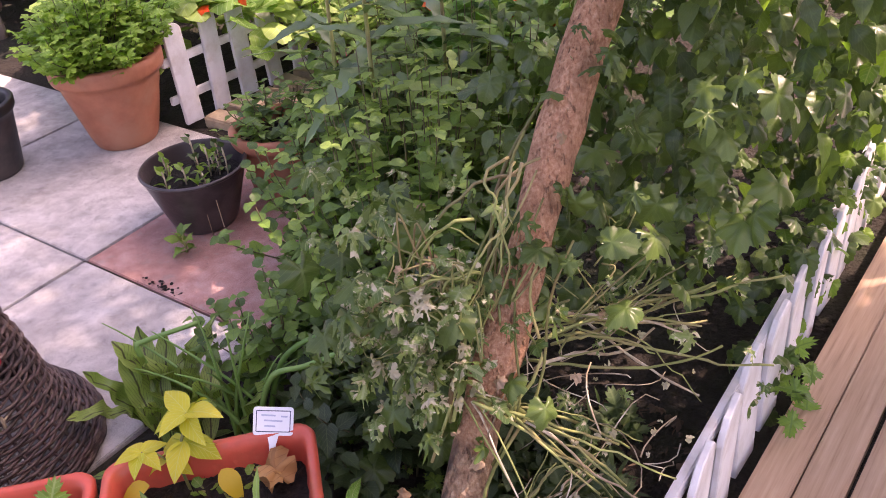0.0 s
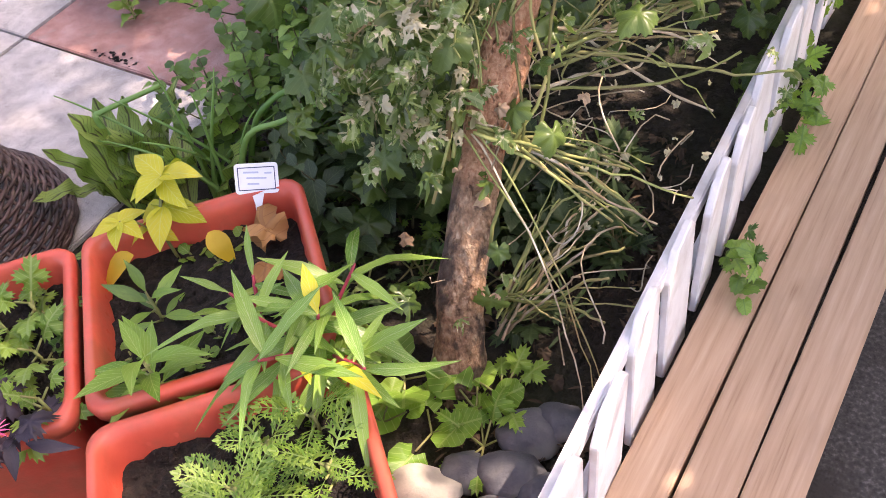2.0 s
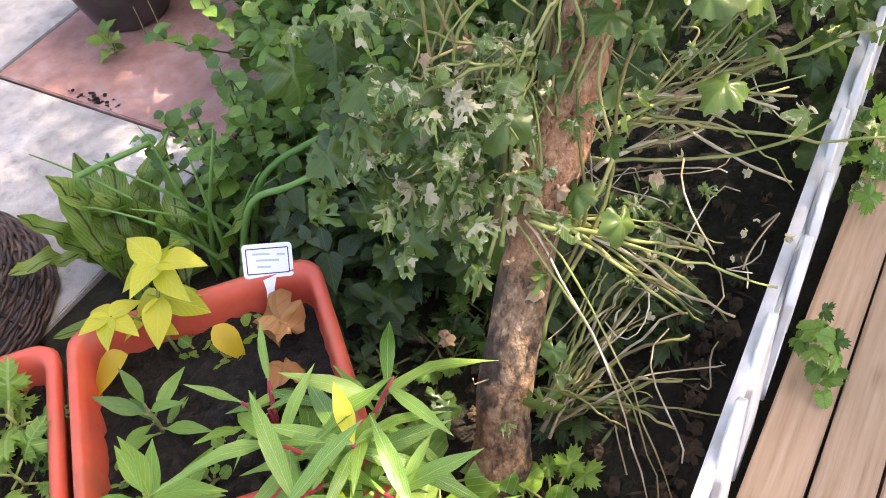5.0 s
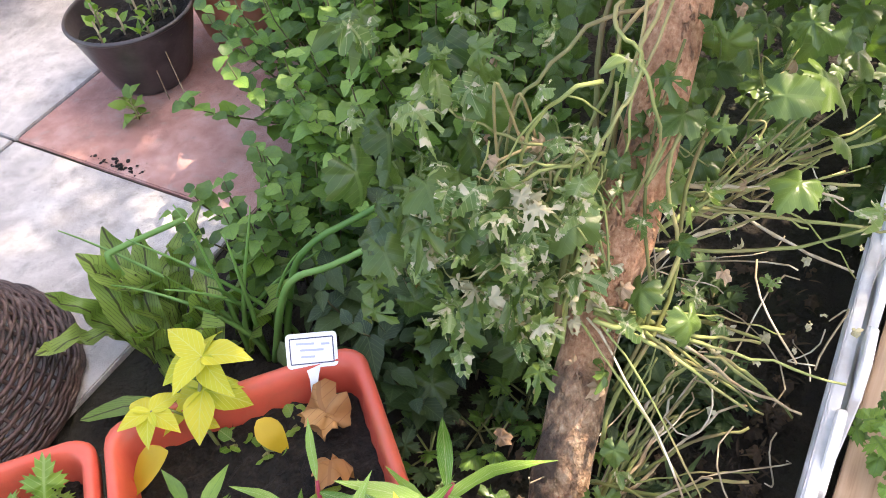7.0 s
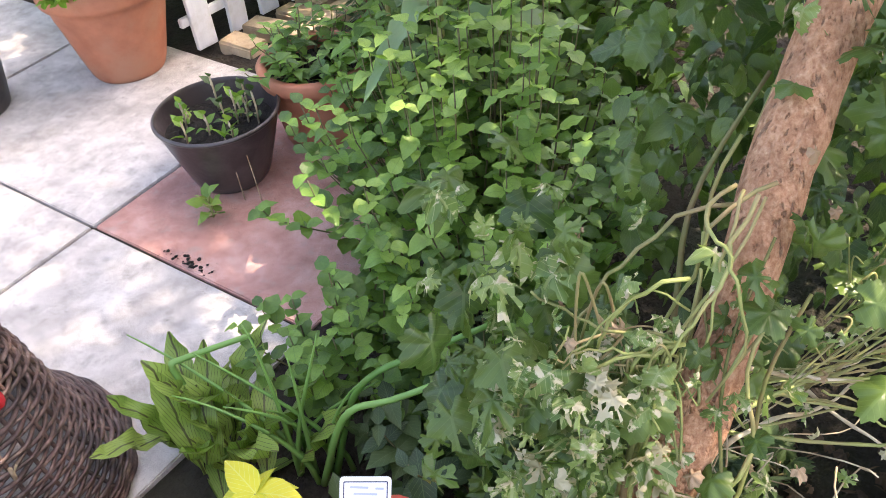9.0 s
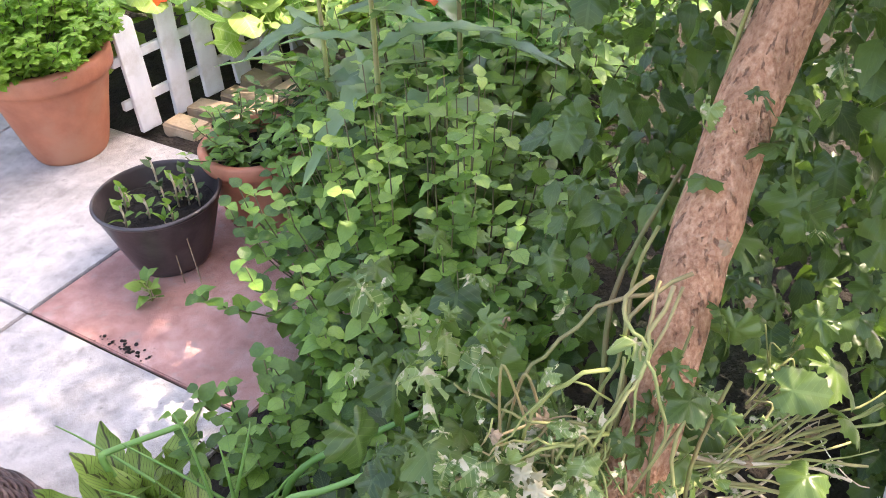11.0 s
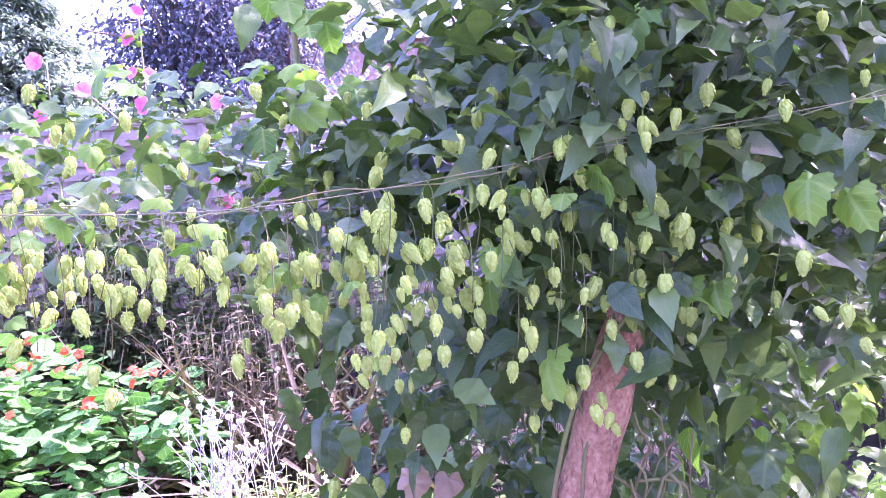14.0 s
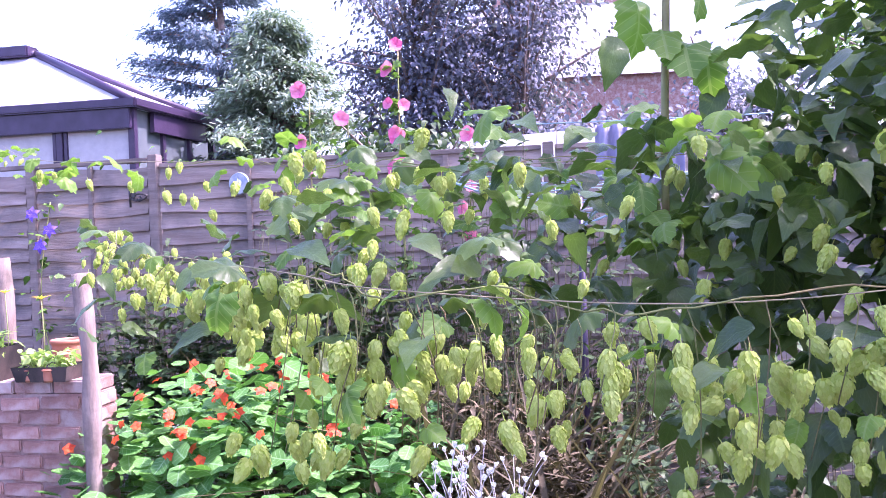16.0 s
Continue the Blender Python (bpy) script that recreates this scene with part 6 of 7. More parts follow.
for k in range(7):
    x, y, z = on_planter(PC, r.uniform(-0.03, 0.16), r.uniform(-0.13, 0.05))
    rosette("feathery_seedling", x, y, z, "feathery bright green seedling", "seedling", T_FERN, L_SEED, 8, (0.055, 0.09), (0.1, 1.0), 140 + k, stemlen=0.015, stemmat=M_STEM, height=0.06, group="seedlings in the front planter")


def osteo(x, y, z, n, seed):
    e = thing("daisy_plant", x, y, z, "dark purple-leaved plant with a peach daisy", "flower")
    r = np.random.default_rng(seed)
    L = r.uniform((-0.07, -0.07, 0.02), (0.07, 0.07, 0.13), (n, 3))
    leaves("leaf", T_CUT + T_ELL, L, rot(n, 0.4, None, 0.4, r), r.uniform(0.045, 0.07, n), L_PURPLE, e)
    part("stem", tubes("stem", [(np.array([(0, 0, 0), (0, 0.01, 0.08), (0.01, 0.02, 0.17)]), 0.002), (np.array([(0, 0, 0), (0.02, -0.02, 0.06), (0.04, -0.03, 0.10)]), 0.002)], M_REDSTEM, 5), e)
    for c, s in (((0.01, 0.02, 0.17), 0.026), ((0.045, -0.035, 0.10), 0.022)):
        a = np.arange(13) * 2 * np.pi / 13
        scatter("flower_head", T_LANCE[:1], np.tile(c, (13, 1)), rot(13, 0.05, a, 0.1, r, pitch=0.25), np.full(13, s), L_PEACH if c[2] > 0.15 else L_PINK, e, "peach petals" if c[2] > 0.15 else "pink petals")


x, y, z = on_planter(PB, 0.06, 0.15)
osteo(x, y, z, 26, 3)

# lumps and crumbs on the soil of the planters
for P, lab in ((PA, "crumbly dark potting soil of the planter"), (PB, "crumbly dark potting soil beside the seedlings"), (PC, "crumbly dark potting soil in the front planter")):
    r = np.random.default_rng(55)
    x, y, z = on_planter(P, 0.0, 0.0)
    e = thing("soil_crumbs", x, y, z, lab, "soil", "potting soil", kind="stuff")
    uv = r.uniform((-0.15, -0.165), (0.15, 0.165), (700, 2))
    q = np.array([on_planter(P, u, v) for u, v in uv]) - np.array((x, y, z))
    scatter("crumb", T_ROUND, q + np.array((0, 0, 0.002)), rot(700, 0.6, None, 0.6, r), r.uniform(0.004, 0.014, 700), M_SOIL, e)

# seedlings in the dark pots
r = np.random.default_rng(31)
for k in range(12):
    a, q = r.uniform(0, 6.28), 0.11 * r.uniform(0, 1) ** 0.5
    rosette("pot_seedling", -0.93 + q * math.cos(a), 2.62 + q * math.sin(a), 0.158, "spindly seedling in the dark pot", "seedling", T_OVATE, L_SEED if k % 3 else L_DARK, 5, (0.02, 0.038), (0.5, 1.2), 200 + k, stemmat=M_DRYSTEM, height=r.uniform(0.03, 0.09), stemlen=0.006, group="seedlings in the dark pot")
for k in range(4):
    rosette("pot_seedling", -1.86 + 0.05 * math.cos(k * 1.7), 2.98 + 0.05 * math.sin(k * 1.7), 0.215, "grey-green leaf cluster in the black pot", "seedling", T_ROUND, L_GREY, 5, (0.04, 0.06), (0.0, 0.5), 220 + k, stemlen=0.02, stemmat=M_STEM, group="leaves in the black pot")

for k, (x, y, h) in enumerate(((-0.868, 2.50, 0.18), (-0.822, 2.495, 0.14))):
    e = thing("budding_stalk", x, y, 0.0, "thin dry stalk with one pale green bud", "plant", "budding stalks before the dark pot")
    q = smoothpath([(0, 0, 0), (-0.006, 0.006, h * 0.5), (-0.016, 0.02, h)], 10)
    part("stem", tubes("stem", [(q, 0.0016)], M_DRYSTEM, 5), e)
    leaves("bud", T_ELL, np.tile(q[-1], (4, 1)), rot(4, 0.05, np.arange(4) * 1.57, 0.1, rng, pitch=1.3), np.full(4, 0.038), L_HOPY, e)
rosette("bed_seedling", -0.935, 2.43, 0.0, "small tuft of pale green leaves on the pink slab", "plant", T_BALM, L_BALMTOP, 11, (0.025, 0.042), (0.1, 1.1), 47, stemlen=0.02, stemmat=M_STEM, height=0.05, group="seedlings in the bed")

# ---- tall plants behind the bush ----
def tall_thistle(x, y, h, n, seed, label, mat, ln):
    e = thing("tall_weed", x, y, 0, label, "plant")
    r = np.random.default_rng(seed)
    p = bez((0, 0, 0), (0.02, 0, h * 0.4), (0.03, 0.02, h * 0.7), (0.02, 0.04, h), 14)
    part("stem", tubes("stem", [(p, np.linspace(0.009, 0.004, 14))], M_STEM, 7), e)
    for k in range(n):
        s = (k + 1) / n
        leaves("leaf", T_THISTLE[k % 2:k % 2 + 1], [p[int(s * 13)]], rot(1, 0.15, k * 2.4 + r.normal(0, 0.2), 0.2, r, pitch=0.75), [ln * r.uniform(0.7, 1.1) * (1.1 - 0.4 * s)], mat, e)


tall_thistle(-0.34, 2.55, 1.02, 20, 1, "tall weed with long arching grey-green leaves", L_THISTLE, 0.27)
tall_thistle(-0.50, 2.78, 0.84, 15, 2, "tall weed with long drooping leaves", L_THISTLE, 0.26)
tall_thistle(-0.16, 2.75, 0.85, 14, 3, "tall leafy weed beside the hop", L_THISTLE, 0.26)
stem_bush("leafy_weed", -0.15, 2.95, "leafy green weeds behind the balm bush", "plant", None, 90, 0.62, (0.45, 0.35), L_MINT, T_SOFT, (0.05, 0.09), 7, 60, seed=11)
stem_bush("pale_weed", -0.60, 4.15, "weeds beside the white fence, sunlight put into their pale colour", "plant", None, 240, 0.70, (0.42, 0.42), L_WEED, T_SOFT + T_ELL, (0.03, 0.07), 9, 80, stemmat=M_STEM, seed=12, lean=0.45)
stem_bush("pale_weed", 0.05, 3.8, "leafy weeds behind the hop", "plant", None, 120, 0.62, (0.50, 0.55), L_MINT, T_SOFT, (0.05, 0.09), 7, 0, seed=13)
stem_bush("purple_spike_plant", -0.52, 3.12, "low weed with dark stems among the bricks", "plant", None, 30, 0.34, (0.14, 0.16), L_DARK, T_LANCE, (0.06, 0.10), 6, 30, stemmat=M_REDSTEM, seed=14)


def lychnis():
    e = thing("seedhead_clump", -0.70, 3.85, 0.0, "clump of white dried flower stalks with seed heads", "plant")
    r = np.random.default_rng(9)
    st, heads = [], []
    for k in range(26):
        a, q = r.uniform(0, 6.28), r.uniform(0, 0.20)
        b = np.array((q * math.cos(a), q * math.sin(a), 0.45))
        t = b + np.array((r.normal(0, 0.10), r.normal(0, 0.08), r.uniform(0.30, 0.66)))
        st.append((bez(b, b + (0, 0, 0.25), t * 0.5 + b * 0.5 + (0, 0, 0.1), t, 8), np.linspace(0.0026, 0.0013, 8)))
        heads.append(t)
        for s in (0.55, 0.75):
            m = b + (t - b) * s
            t2 = m + np.array((r.normal(0, 0.05), r.normal(0, 0.04), r.uniform(0.08, 0.16)))
            st.append((bez(m, m + (0, 0, 0.04), t2, t2, 5), 0.0016))
            heads.append(t2)
    part("stalk", tubes("stalk", st, M_WOOL, 5), e, "whitish woolly stalks", kind="stuff")
    heads = np.array(heads)
    scatter("seed_head", T_BRACT, np.repeat(heads, 4, 0), rot(len(heads) * 4, 0.2, None, 0.1, r, pitch=1.2), 0.022, L_WPETAL, e, "small pale seed heads")


lychnis()


def nasturtiums(x, y, sx, sy, h, n, nf, seed, mat, label):
    e = thing("nasturtium_bed", x, y, 0, label, "flowers", "nasturtiums")
    r = np.random.default_rng(seed)
    a, q = r.uniform(0, 6.28, n), r.uniform(0, 1, n) ** 0.5
    P = np.stack([sx * q * np.cos(a), sy * q * np.sin(a), np.zeros(n)], -1)
    P[:, 2] = h * (1 - 0.4 * q ** 2) * r.uniform(0.45, 1.0, n) + 0.05 * np.sin(P[:, 0] * 9) + 0.03
    R = rot(n, 0.35, None, 0.35, r)
    sz = r.uniform(0.075, 0.125, n)
    o = np.argsort(-P[:, 2] + P[:, 1] * 0.3)
    P, R, sz = P[o], R[o], sz[o]
    leaves("leaf", T_ROUND, P[:140], R[:140], sz[:140], mat, e)
    scatter("foliage", T_ROUND, P[140:], R[140:], sz[140:], mat, e)
    for k in range(nf):
        i = int(r.integers(0, min(n, 220)))
        c = P[i] + np.array((r.normal(0, 0.03), -0.03, r.uniform(0.03, 0.07)))
        s = r.uniform(0.024, 0.034)
        b = np.arange(5) * 2 * np.pi / 5
        V, F, U, of = [], [], [], 0
        for ang in b:
            Rm = rot(1, 0.0, ang, 0.0, r, pitch=0.35)[0]
            tv, tf, tu = T_SOFT[0]
            V.append((Rm @ (tv * np.array((1.6, 1, 1))).T).T * s)
            F += [tuple(j + of for j in f) for f in tf]
            U.append(tu)
            of += len(tv)
        ob = part("flower", mesh("flower", np.concatenate(V), F, L_ORANGE, np.concatenate(U), True), e, "orange-red flower", Matrix.Translation([float(w) for w in c]) @ pose(0, 0, 0, r.uniform(20, 70), r.uniform(-20, 20), r.uniform(-60, 60)))
    return e


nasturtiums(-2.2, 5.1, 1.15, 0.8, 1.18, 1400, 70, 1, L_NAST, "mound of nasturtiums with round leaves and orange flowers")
nasturtiums(-1.32, 3.95, 0.65, 0.50, 0.60, 700, 24, 2, L_NASTSUN, "nasturtiums with sunlight put into their leaf colour, orange flowers")
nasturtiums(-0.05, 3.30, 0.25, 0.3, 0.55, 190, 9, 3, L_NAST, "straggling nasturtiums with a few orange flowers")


# ---- dark shrubs at the back ----
def grass_clump(name, x, y, z, label, mat, n, h, spread, seed, droop=0.25):
    e = thing(name, x, y, z, label, "plant")
    r = np.random.default_rng(seed)
    P = np.stack([r.normal(0, spread * 0.5, n), r.normal(0, spread * 0.5, n), np.zeros(n)], -1)
    R, sz = rot(n, 0.22, None, 0.3, r, pitch=1.25 - droop), r.uniform(0.6, 1.1, n) * h
    leaves("blade", T_GRASS, P[:90], R[:90], sz[:90], mat, e)
    scatter("foliage", T_GRASS, P[90:], R[90:], sz[90:], mat, e)
    return e


grass_clump("brown_stems", -1.2, 5.9, 0, "tall brown dying stems", L_BROWNW, 260, 1.4, 0.9, 1, 0.15)
grass_clump("brown_stems", -0.5, 5.4, 0, "tall brown dying stems", L_BROWNW, 180, 1.25, 0.7, 2, 0.15)
stem_bush("dying_weed", -1.15, 5.55, "tall weeds gone brown and thin", "plant", None, 130, 1.25, (0.75, 0.35), L_BROWNW, T_LANCE + T_ELL, (0.05, 0.10), 10, 0, stemmat=M_DKSTEM, seed=28)
stem_bush("dark_shrub", -2.3, 6.35, "dark green shrub in front of the fence", "bush", None, 340, 2.05, (1.0, 0.45), L_DARK, T_SOFT, (0.06, 0.10), 9, 0, seed=21)
stem_bush("dark_shrub", -3.4, 6.4, "low dark shrub in front of the fence", "bush", None, 260, 1.72, (0.8, 0.4), L_DARK, T_SOFT, (0.06, 0.10), 9, 0, seed=27)
stem_bush("dark_shrub", -0.9, 6.5, "dark shrub in front of the fence", "bush", None, 190, 2.45, (1.0, 0.5), L_DARK, T_SOFT, (0.05, 0.09), 9, 0, seed=22)
stem_bush("dark_shrub", 0.8, 5.6, "dark shrub behind the hop", "bush", None, 110, 1.55, (1.1, 0.7), L_DARK, T_SOFT, (0.05, 0.09), 9, 0, seed=23)
stem_bush("grey_shrub", -2.95, 5.6, "low grey-green lavender-like shrub", "bush", None, 90, 0.8, (0.4, 0.4), L_GREY, T_LANCE, (0.08, 0.12), 9, 0, seed=24)
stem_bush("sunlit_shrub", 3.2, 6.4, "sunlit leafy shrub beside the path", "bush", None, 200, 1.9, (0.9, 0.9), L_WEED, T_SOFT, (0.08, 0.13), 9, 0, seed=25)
stem_bush("sunlit_shrub", 2.1, 3.9, "sunlit leafy shrub behind the hop", "bush", None, 90, 0.8, (0.25, 0.5), L_HOPY, T_SOFT, (0.06, 0.10), 8, 0, seed=26)


# ---- brick wall with trays, rustic posts ----
def brick_wall():
    e = tagged(new("wall_brick", box("wall_brick", 1.7, 0.20, 1.12, M_BRICK, 0.0)), "low old brick wall with sagging courses", "wall", kind="structure")
    e.matrix_world = pose(-3.62, 4.62, 0.0, 0, 0, 6)
    me = [box("brick", 0.205, 0.018, 0.062, M_BRICK, 0.006, False, 0.002, s) for s in range(4)]
    k = 0
    for row in range(15):
        zz = 0.045 + row * 0.074
        for i in range(9):
            x = -0.85 + (i + (0.5 if row % 2 else 0.0)) * 0.217
            if abs(x) > 0.76:
                continue
            part("brick", me[k % 4], e, m=pose(x, -0.104, zz + 0.010 * math.sin(i * 1.1 + row * 0.3), 0, 1.5 * math.sin(k * 2.3), 0))
            k += 1
    for row in range(15):
        part("brick", box("brick", 0.018, 0.19, 0.062, M_BRICK, 0.004, False, 0.002, row), e, m=pose(0.852, 0.0, 0.045 + row * 0.074))
    for i in range(8):
        part("brick", box("brick", 0.205, 0.22, 0.065, M_BRICK, 0.006, True, 0.002, i), e, m=pose(-0.75 + i * 0.213, 0.0, 1.122))


brick_wall()
WT = 1.187


def tray(x, y, w, h, label, mat, leafm, n, seed, temps, size):
    e = thing("seed_tray", x, y, WT, label, "tray", "trays on the brick wall", 6)
    bm = bmesh.new()
    bmesh.ops.create_cube(bm, size=1.0)
    for v in bm.verts:
        k = 1.0 if v.co.z > 0 else 0.88
        v.co = Vector((v.co.x * w * k, v.co.y * 0.2 * k, (v.co.z + 0.5) * h))
    top = [f for f in bm.faces if f.normal.z > 0.9]
    bmesh.ops.inset_region(bm, faces=top, thickness=0.012)
    for v in {v for f in top for v in f.verts}:
        v.co.z -= h * 0.3
    part("body", from_bm("body", bm, mat), e)
    r = np.random.default_rng(seed)
    P = r.uniform((-w * 0.42, -0.07, h * 0.8), (w * 0.42, 0.07, h + 0.07), (n, 3))
    scatter("foliage", temps, P, rot(n, 0.5, None, 0.4, r), r.uniform(*size, n), leafm, e)
    return e


tray(-3.02, 4.62, 0.30, 0.075, "black seed tray of pale yellow-green seedlings", M_BLACKP, L_WEED, 170, 1, T_OVATE, (0.03, 0.05))
tray(-3.42, 4.62, 0.34, 0.17, "black trough of feathery green plants", M_BLACKP, L_SEED, 220, 2, T_LANCE, (0.05, 0.09))
for k, (x, y) in enumerate(((-3.08, 4.55), (-2.97, 4.55))):
    round_pot("small_pot", x, y, 0.035, 0.028, 0.065, M_TERRA, "tiny terracotta pot before the seed tray", "tiny pots", WT, 0.006, 0.01)
round_pot("small_pot", -3.12, 4.9, 0.09, 0.07, 0.19, M_TERRA, "terracotta pot standing behind the trays", "tiny pots", WT - 0.02, 0.012, 0.02)
for k, (x, y, z) in enumerate(((-3.35, 4.72, 1.62), (-3.18, 4.78, 1.58))):
    e = thing("yellow_flower", x, y, WT, "yellow daisy-like flower on a thin stem", "flower", "yellow flowers")
    part("stem", tubes("stem", [(np.array([(0, 0, 0), (0.01, 0, 0.2), (0, 0, z - WT)]), 0.003)], M_STEM, 5), e)
    a = np.arange(11) * 2 * np.pi / 11
    scatter("flower_head", T_LANCE[:1], np.tile((0, 0, z - WT), (11, 1)), rot(11, 0.05, a, 0.1, pitch=0.5), np.full(11, 0.055), L_YPETAL, e)


def rustic_post(x, y, h, r0, seed, label, lean=(0.03, 0.0)):
    e = thing("rustic_post", x, y, 0, label, "post", "rustic posts")
    n = 26
    p = np.stack([np.linspace(0.10 if lean[0] > 0.02 else 0.0, 0.0, n) ** 1.0 * 0.6, np.zeros(n), np.linspace(-0.05, h, n)], -1)
    p[:, 0] += 0.012 * np.sin(np.linspace(0, 9, n) + seed)
    v, f = tube_data(p, r0 * (1 + 0.12 * np.sin(np.linspace(0, 21, n) + seed)), 10)
    part("pole", mesh("pole", v, f, M_LICHEN, smooth=True), e)


rustic_post(-2.70, 4.46, 1.72, 0.042, 1, "crooked rustic wooden post at the end of the brick wall", (0.08, 0))
rustic_post(-3.58, 5.0, 1.80, 0.045, 2, "rustic wooden post behind the trays", (0.0, 0))


# ---- overlapping-board garden fence ----
def panel_fence(x0, y0, x1, y1, top, seed):
    L = math.hypot(x1 - x0, y1 - y0)
    r = random.Random(seed)
    e = thing("panel_fence", x0, y0, 0, "weathered overlapping-board fence panel", "fence", "fence panels", math.degrees(math.atan2(y1 - y0, x1 - x0)))
    n = int(top / 0.115)
    for i in range(n):
        m = 9
        V = []
        for k in range(m):
            w0 = 0.013 * math.sin(k * 0.9 + i * 1.7 + seed)
            w1 = 0.013 * math.sin(k * 0.9 + (i + 1) * 1.7 + seed)
            z0, z1 = i * 0.115 + w0, (i + 1) * 0.115 + 0.025 + w1
            s = L * k / (m - 1)
            V += [(s, -0.040, z0), (s, -0.006, z1), (s, 0.004, z1), (s, -0.026, z0)]
        F = []
        for k in range(m - 1):
            a, b = 4 * k, 4 * k + 4
            F += [(a, b, b + 1, a + 1), (a + 1, b + 1, b + 2, a + 2), (a + 2, b + 2, b + 3, a + 3), (a + 3, b + 3, b, a)]
        F += [(0, 1, 2, 3), (4 * m - 4, 4 * m - 1, 4 * m - 2, 4 * m - 3)]
        part("board", mesh("board", V, F, M_FENCE), e)
    part("post", box("post", 0.08, 0.09, top + 0.06, M_FENCE, 0.006), e, "", pose(L + 0.05, 0, 0))
    part("cap_rail", box("cap_rail", L, 0.06, 0.035, M_FENCE, 0.004), e, "", pose(L / 2, -0.004, top + 0.005))
    part("batten", box("batten", 0.04, 0.03, top, M_FENCE, 0.004), e, "", pose(L * 0.5, -0.035, 0))


FP = [(-6.6, 7.0), (-4.95, 7.0), (-3.85, 7.0), (-2.35, 7.2), (-0.85, 7.4), (0.65, 7.6), (2.15, 7.8)]
for k in range(len(FP) - 1):
    panel_fence(FP[k][0] + 0.05, FP[k][1], FP[k + 1][0] - 0.05, FP[k + 1][1], 2.47 if k < 2 else 2.42, k)


# things on the fence
e = thing("round_plaque", -3.16, 7.05, 2.276, "round blue-grey plaque hung on the fence", "plaque")
bm = bmesh.new()
bmesh.ops.create_cone(bm, segments=28, radius1=0.085, radius2=0.08, depth=0.02, cap_ends=True)
part("disc", from_bm("disc", bm, M_PLAQUE), e, m=pose(0, -0.012, 0, 90, 0, 0))
bm = bmesh.new()
bmesh.ops.create_icosphere(bm, subdivisions=2, radius=0.03)
part("boss", from_bm("boss", bm, M_PLAQUE, True), e, "raised middle", pose(0, -0.024, 0) @ Matrix.Diagonal((1, 0.4, 1, 1)))
e = thing("iron_ornament", -4.03, 6.93, 2.20, "black wrought-iron scroll ornament on the fence post", "ornament")
for k, (w, h) in enumerate(((0.05, 0.09), (0.11, -0.02), (0.15, 0.03))):
    q = [(0, 0, 0), (w * 0.5, -0.01, h), (w, -0.01, h * 0.5), (w * 0.8, -0.01, h * 0.2 - 0.02), (w * 0.6, -0.01, h * 0.4)]
    part("scroll", tubes("scroll", [(smoothpath(q, 18), 0.008)], M_BLACKP, 6), e)
part("back_bar", tubes("back_bar", [(np.array([(0, 0, -0.07), (0, -0.005, 0.03), (0, 0, 0.13)]), 0.009)], M_BLACKP, 6), e)
r = np.random.default_rng(77)
e = thing("violet_climber", -4.73, 6.85, 0, "climber with a few violet flowers before the fence", "flower")
p = np.stack([0.06 * np.sin(np.linspace(0, 7, 20)), 0.02 * np.cos(np.linspace(0, 5, 20)), np.linspace(0, 2.2, 20)], -1)
part("stem", tubes("stem", [(p, 0.005)], M_STEM, 5), e)
q = p[r.integers(6, 20, 60)] + r.normal(0, 0.06, (60, 3))
scatter("foliage", T_SOFT, q, rot(60, 0.5, None, 0.4, r), r.uniform(0.05, 0.08, 60), L_MINT, e)
for c in ((-0.08, -0.06, 2.11), (0.07, -0.06, 1.98), (-0.02, -0.06, 1.86)):
    scatter("flower_head", T_OVATE, np.tile(c, (6, 1)), np.einsum("ij,njk->nik", np.array(pose(0, 0, 0, 75, 0, 10).to_3x3()), rot(6, 0.05, np.arange(6) * 1.05, 0.0, r, pitch=0.2)), np.full(6, 0.06), L_VIOLET, e, "violet petals", kind="")

# dry litter on the soil and crumbs on the paving
e = thing("leaf_litter", 0.25, 1.35, 0.0, "dry brown leaf litter and twigs on the dark soil", "litter", kind="stuff")
n = 420
P = np.stack([r.uniform(-0.35, 0.32, n), r.uniform(-0.40, 0.42, n), r.uniform(0.004, 0.014, n)], -1)
P[:, 0] = np.minimum(P[:, 0], 0.05 + 0.5 * P[:, 1] + 0.02)
scatter("dry_leaf", T_CURL + T_LANCE, P, rot(n, 0.2, None, 0.4, r), r.uniform(0.012, 0.04, n), L_LITTER, e)
e = thing("soil_crumbs", -0.94, 2.25, 0.0, "dark crumbs of soil spilled along the paving joint", "soil", kind="stuff")
n = 44
P = np.stack([r.normal(0, 0.04, n), r.normal(0, 0.009, n), np.full(n, 0.003)], -1)
P[:, 1] -= 0.55 * P[:, 0]
scatter("crumb", T_ROUND, P, rot(n, 0.3, None, 0.3, r), r.uniform(0.004, 0.011, n), M_SOIL, e)

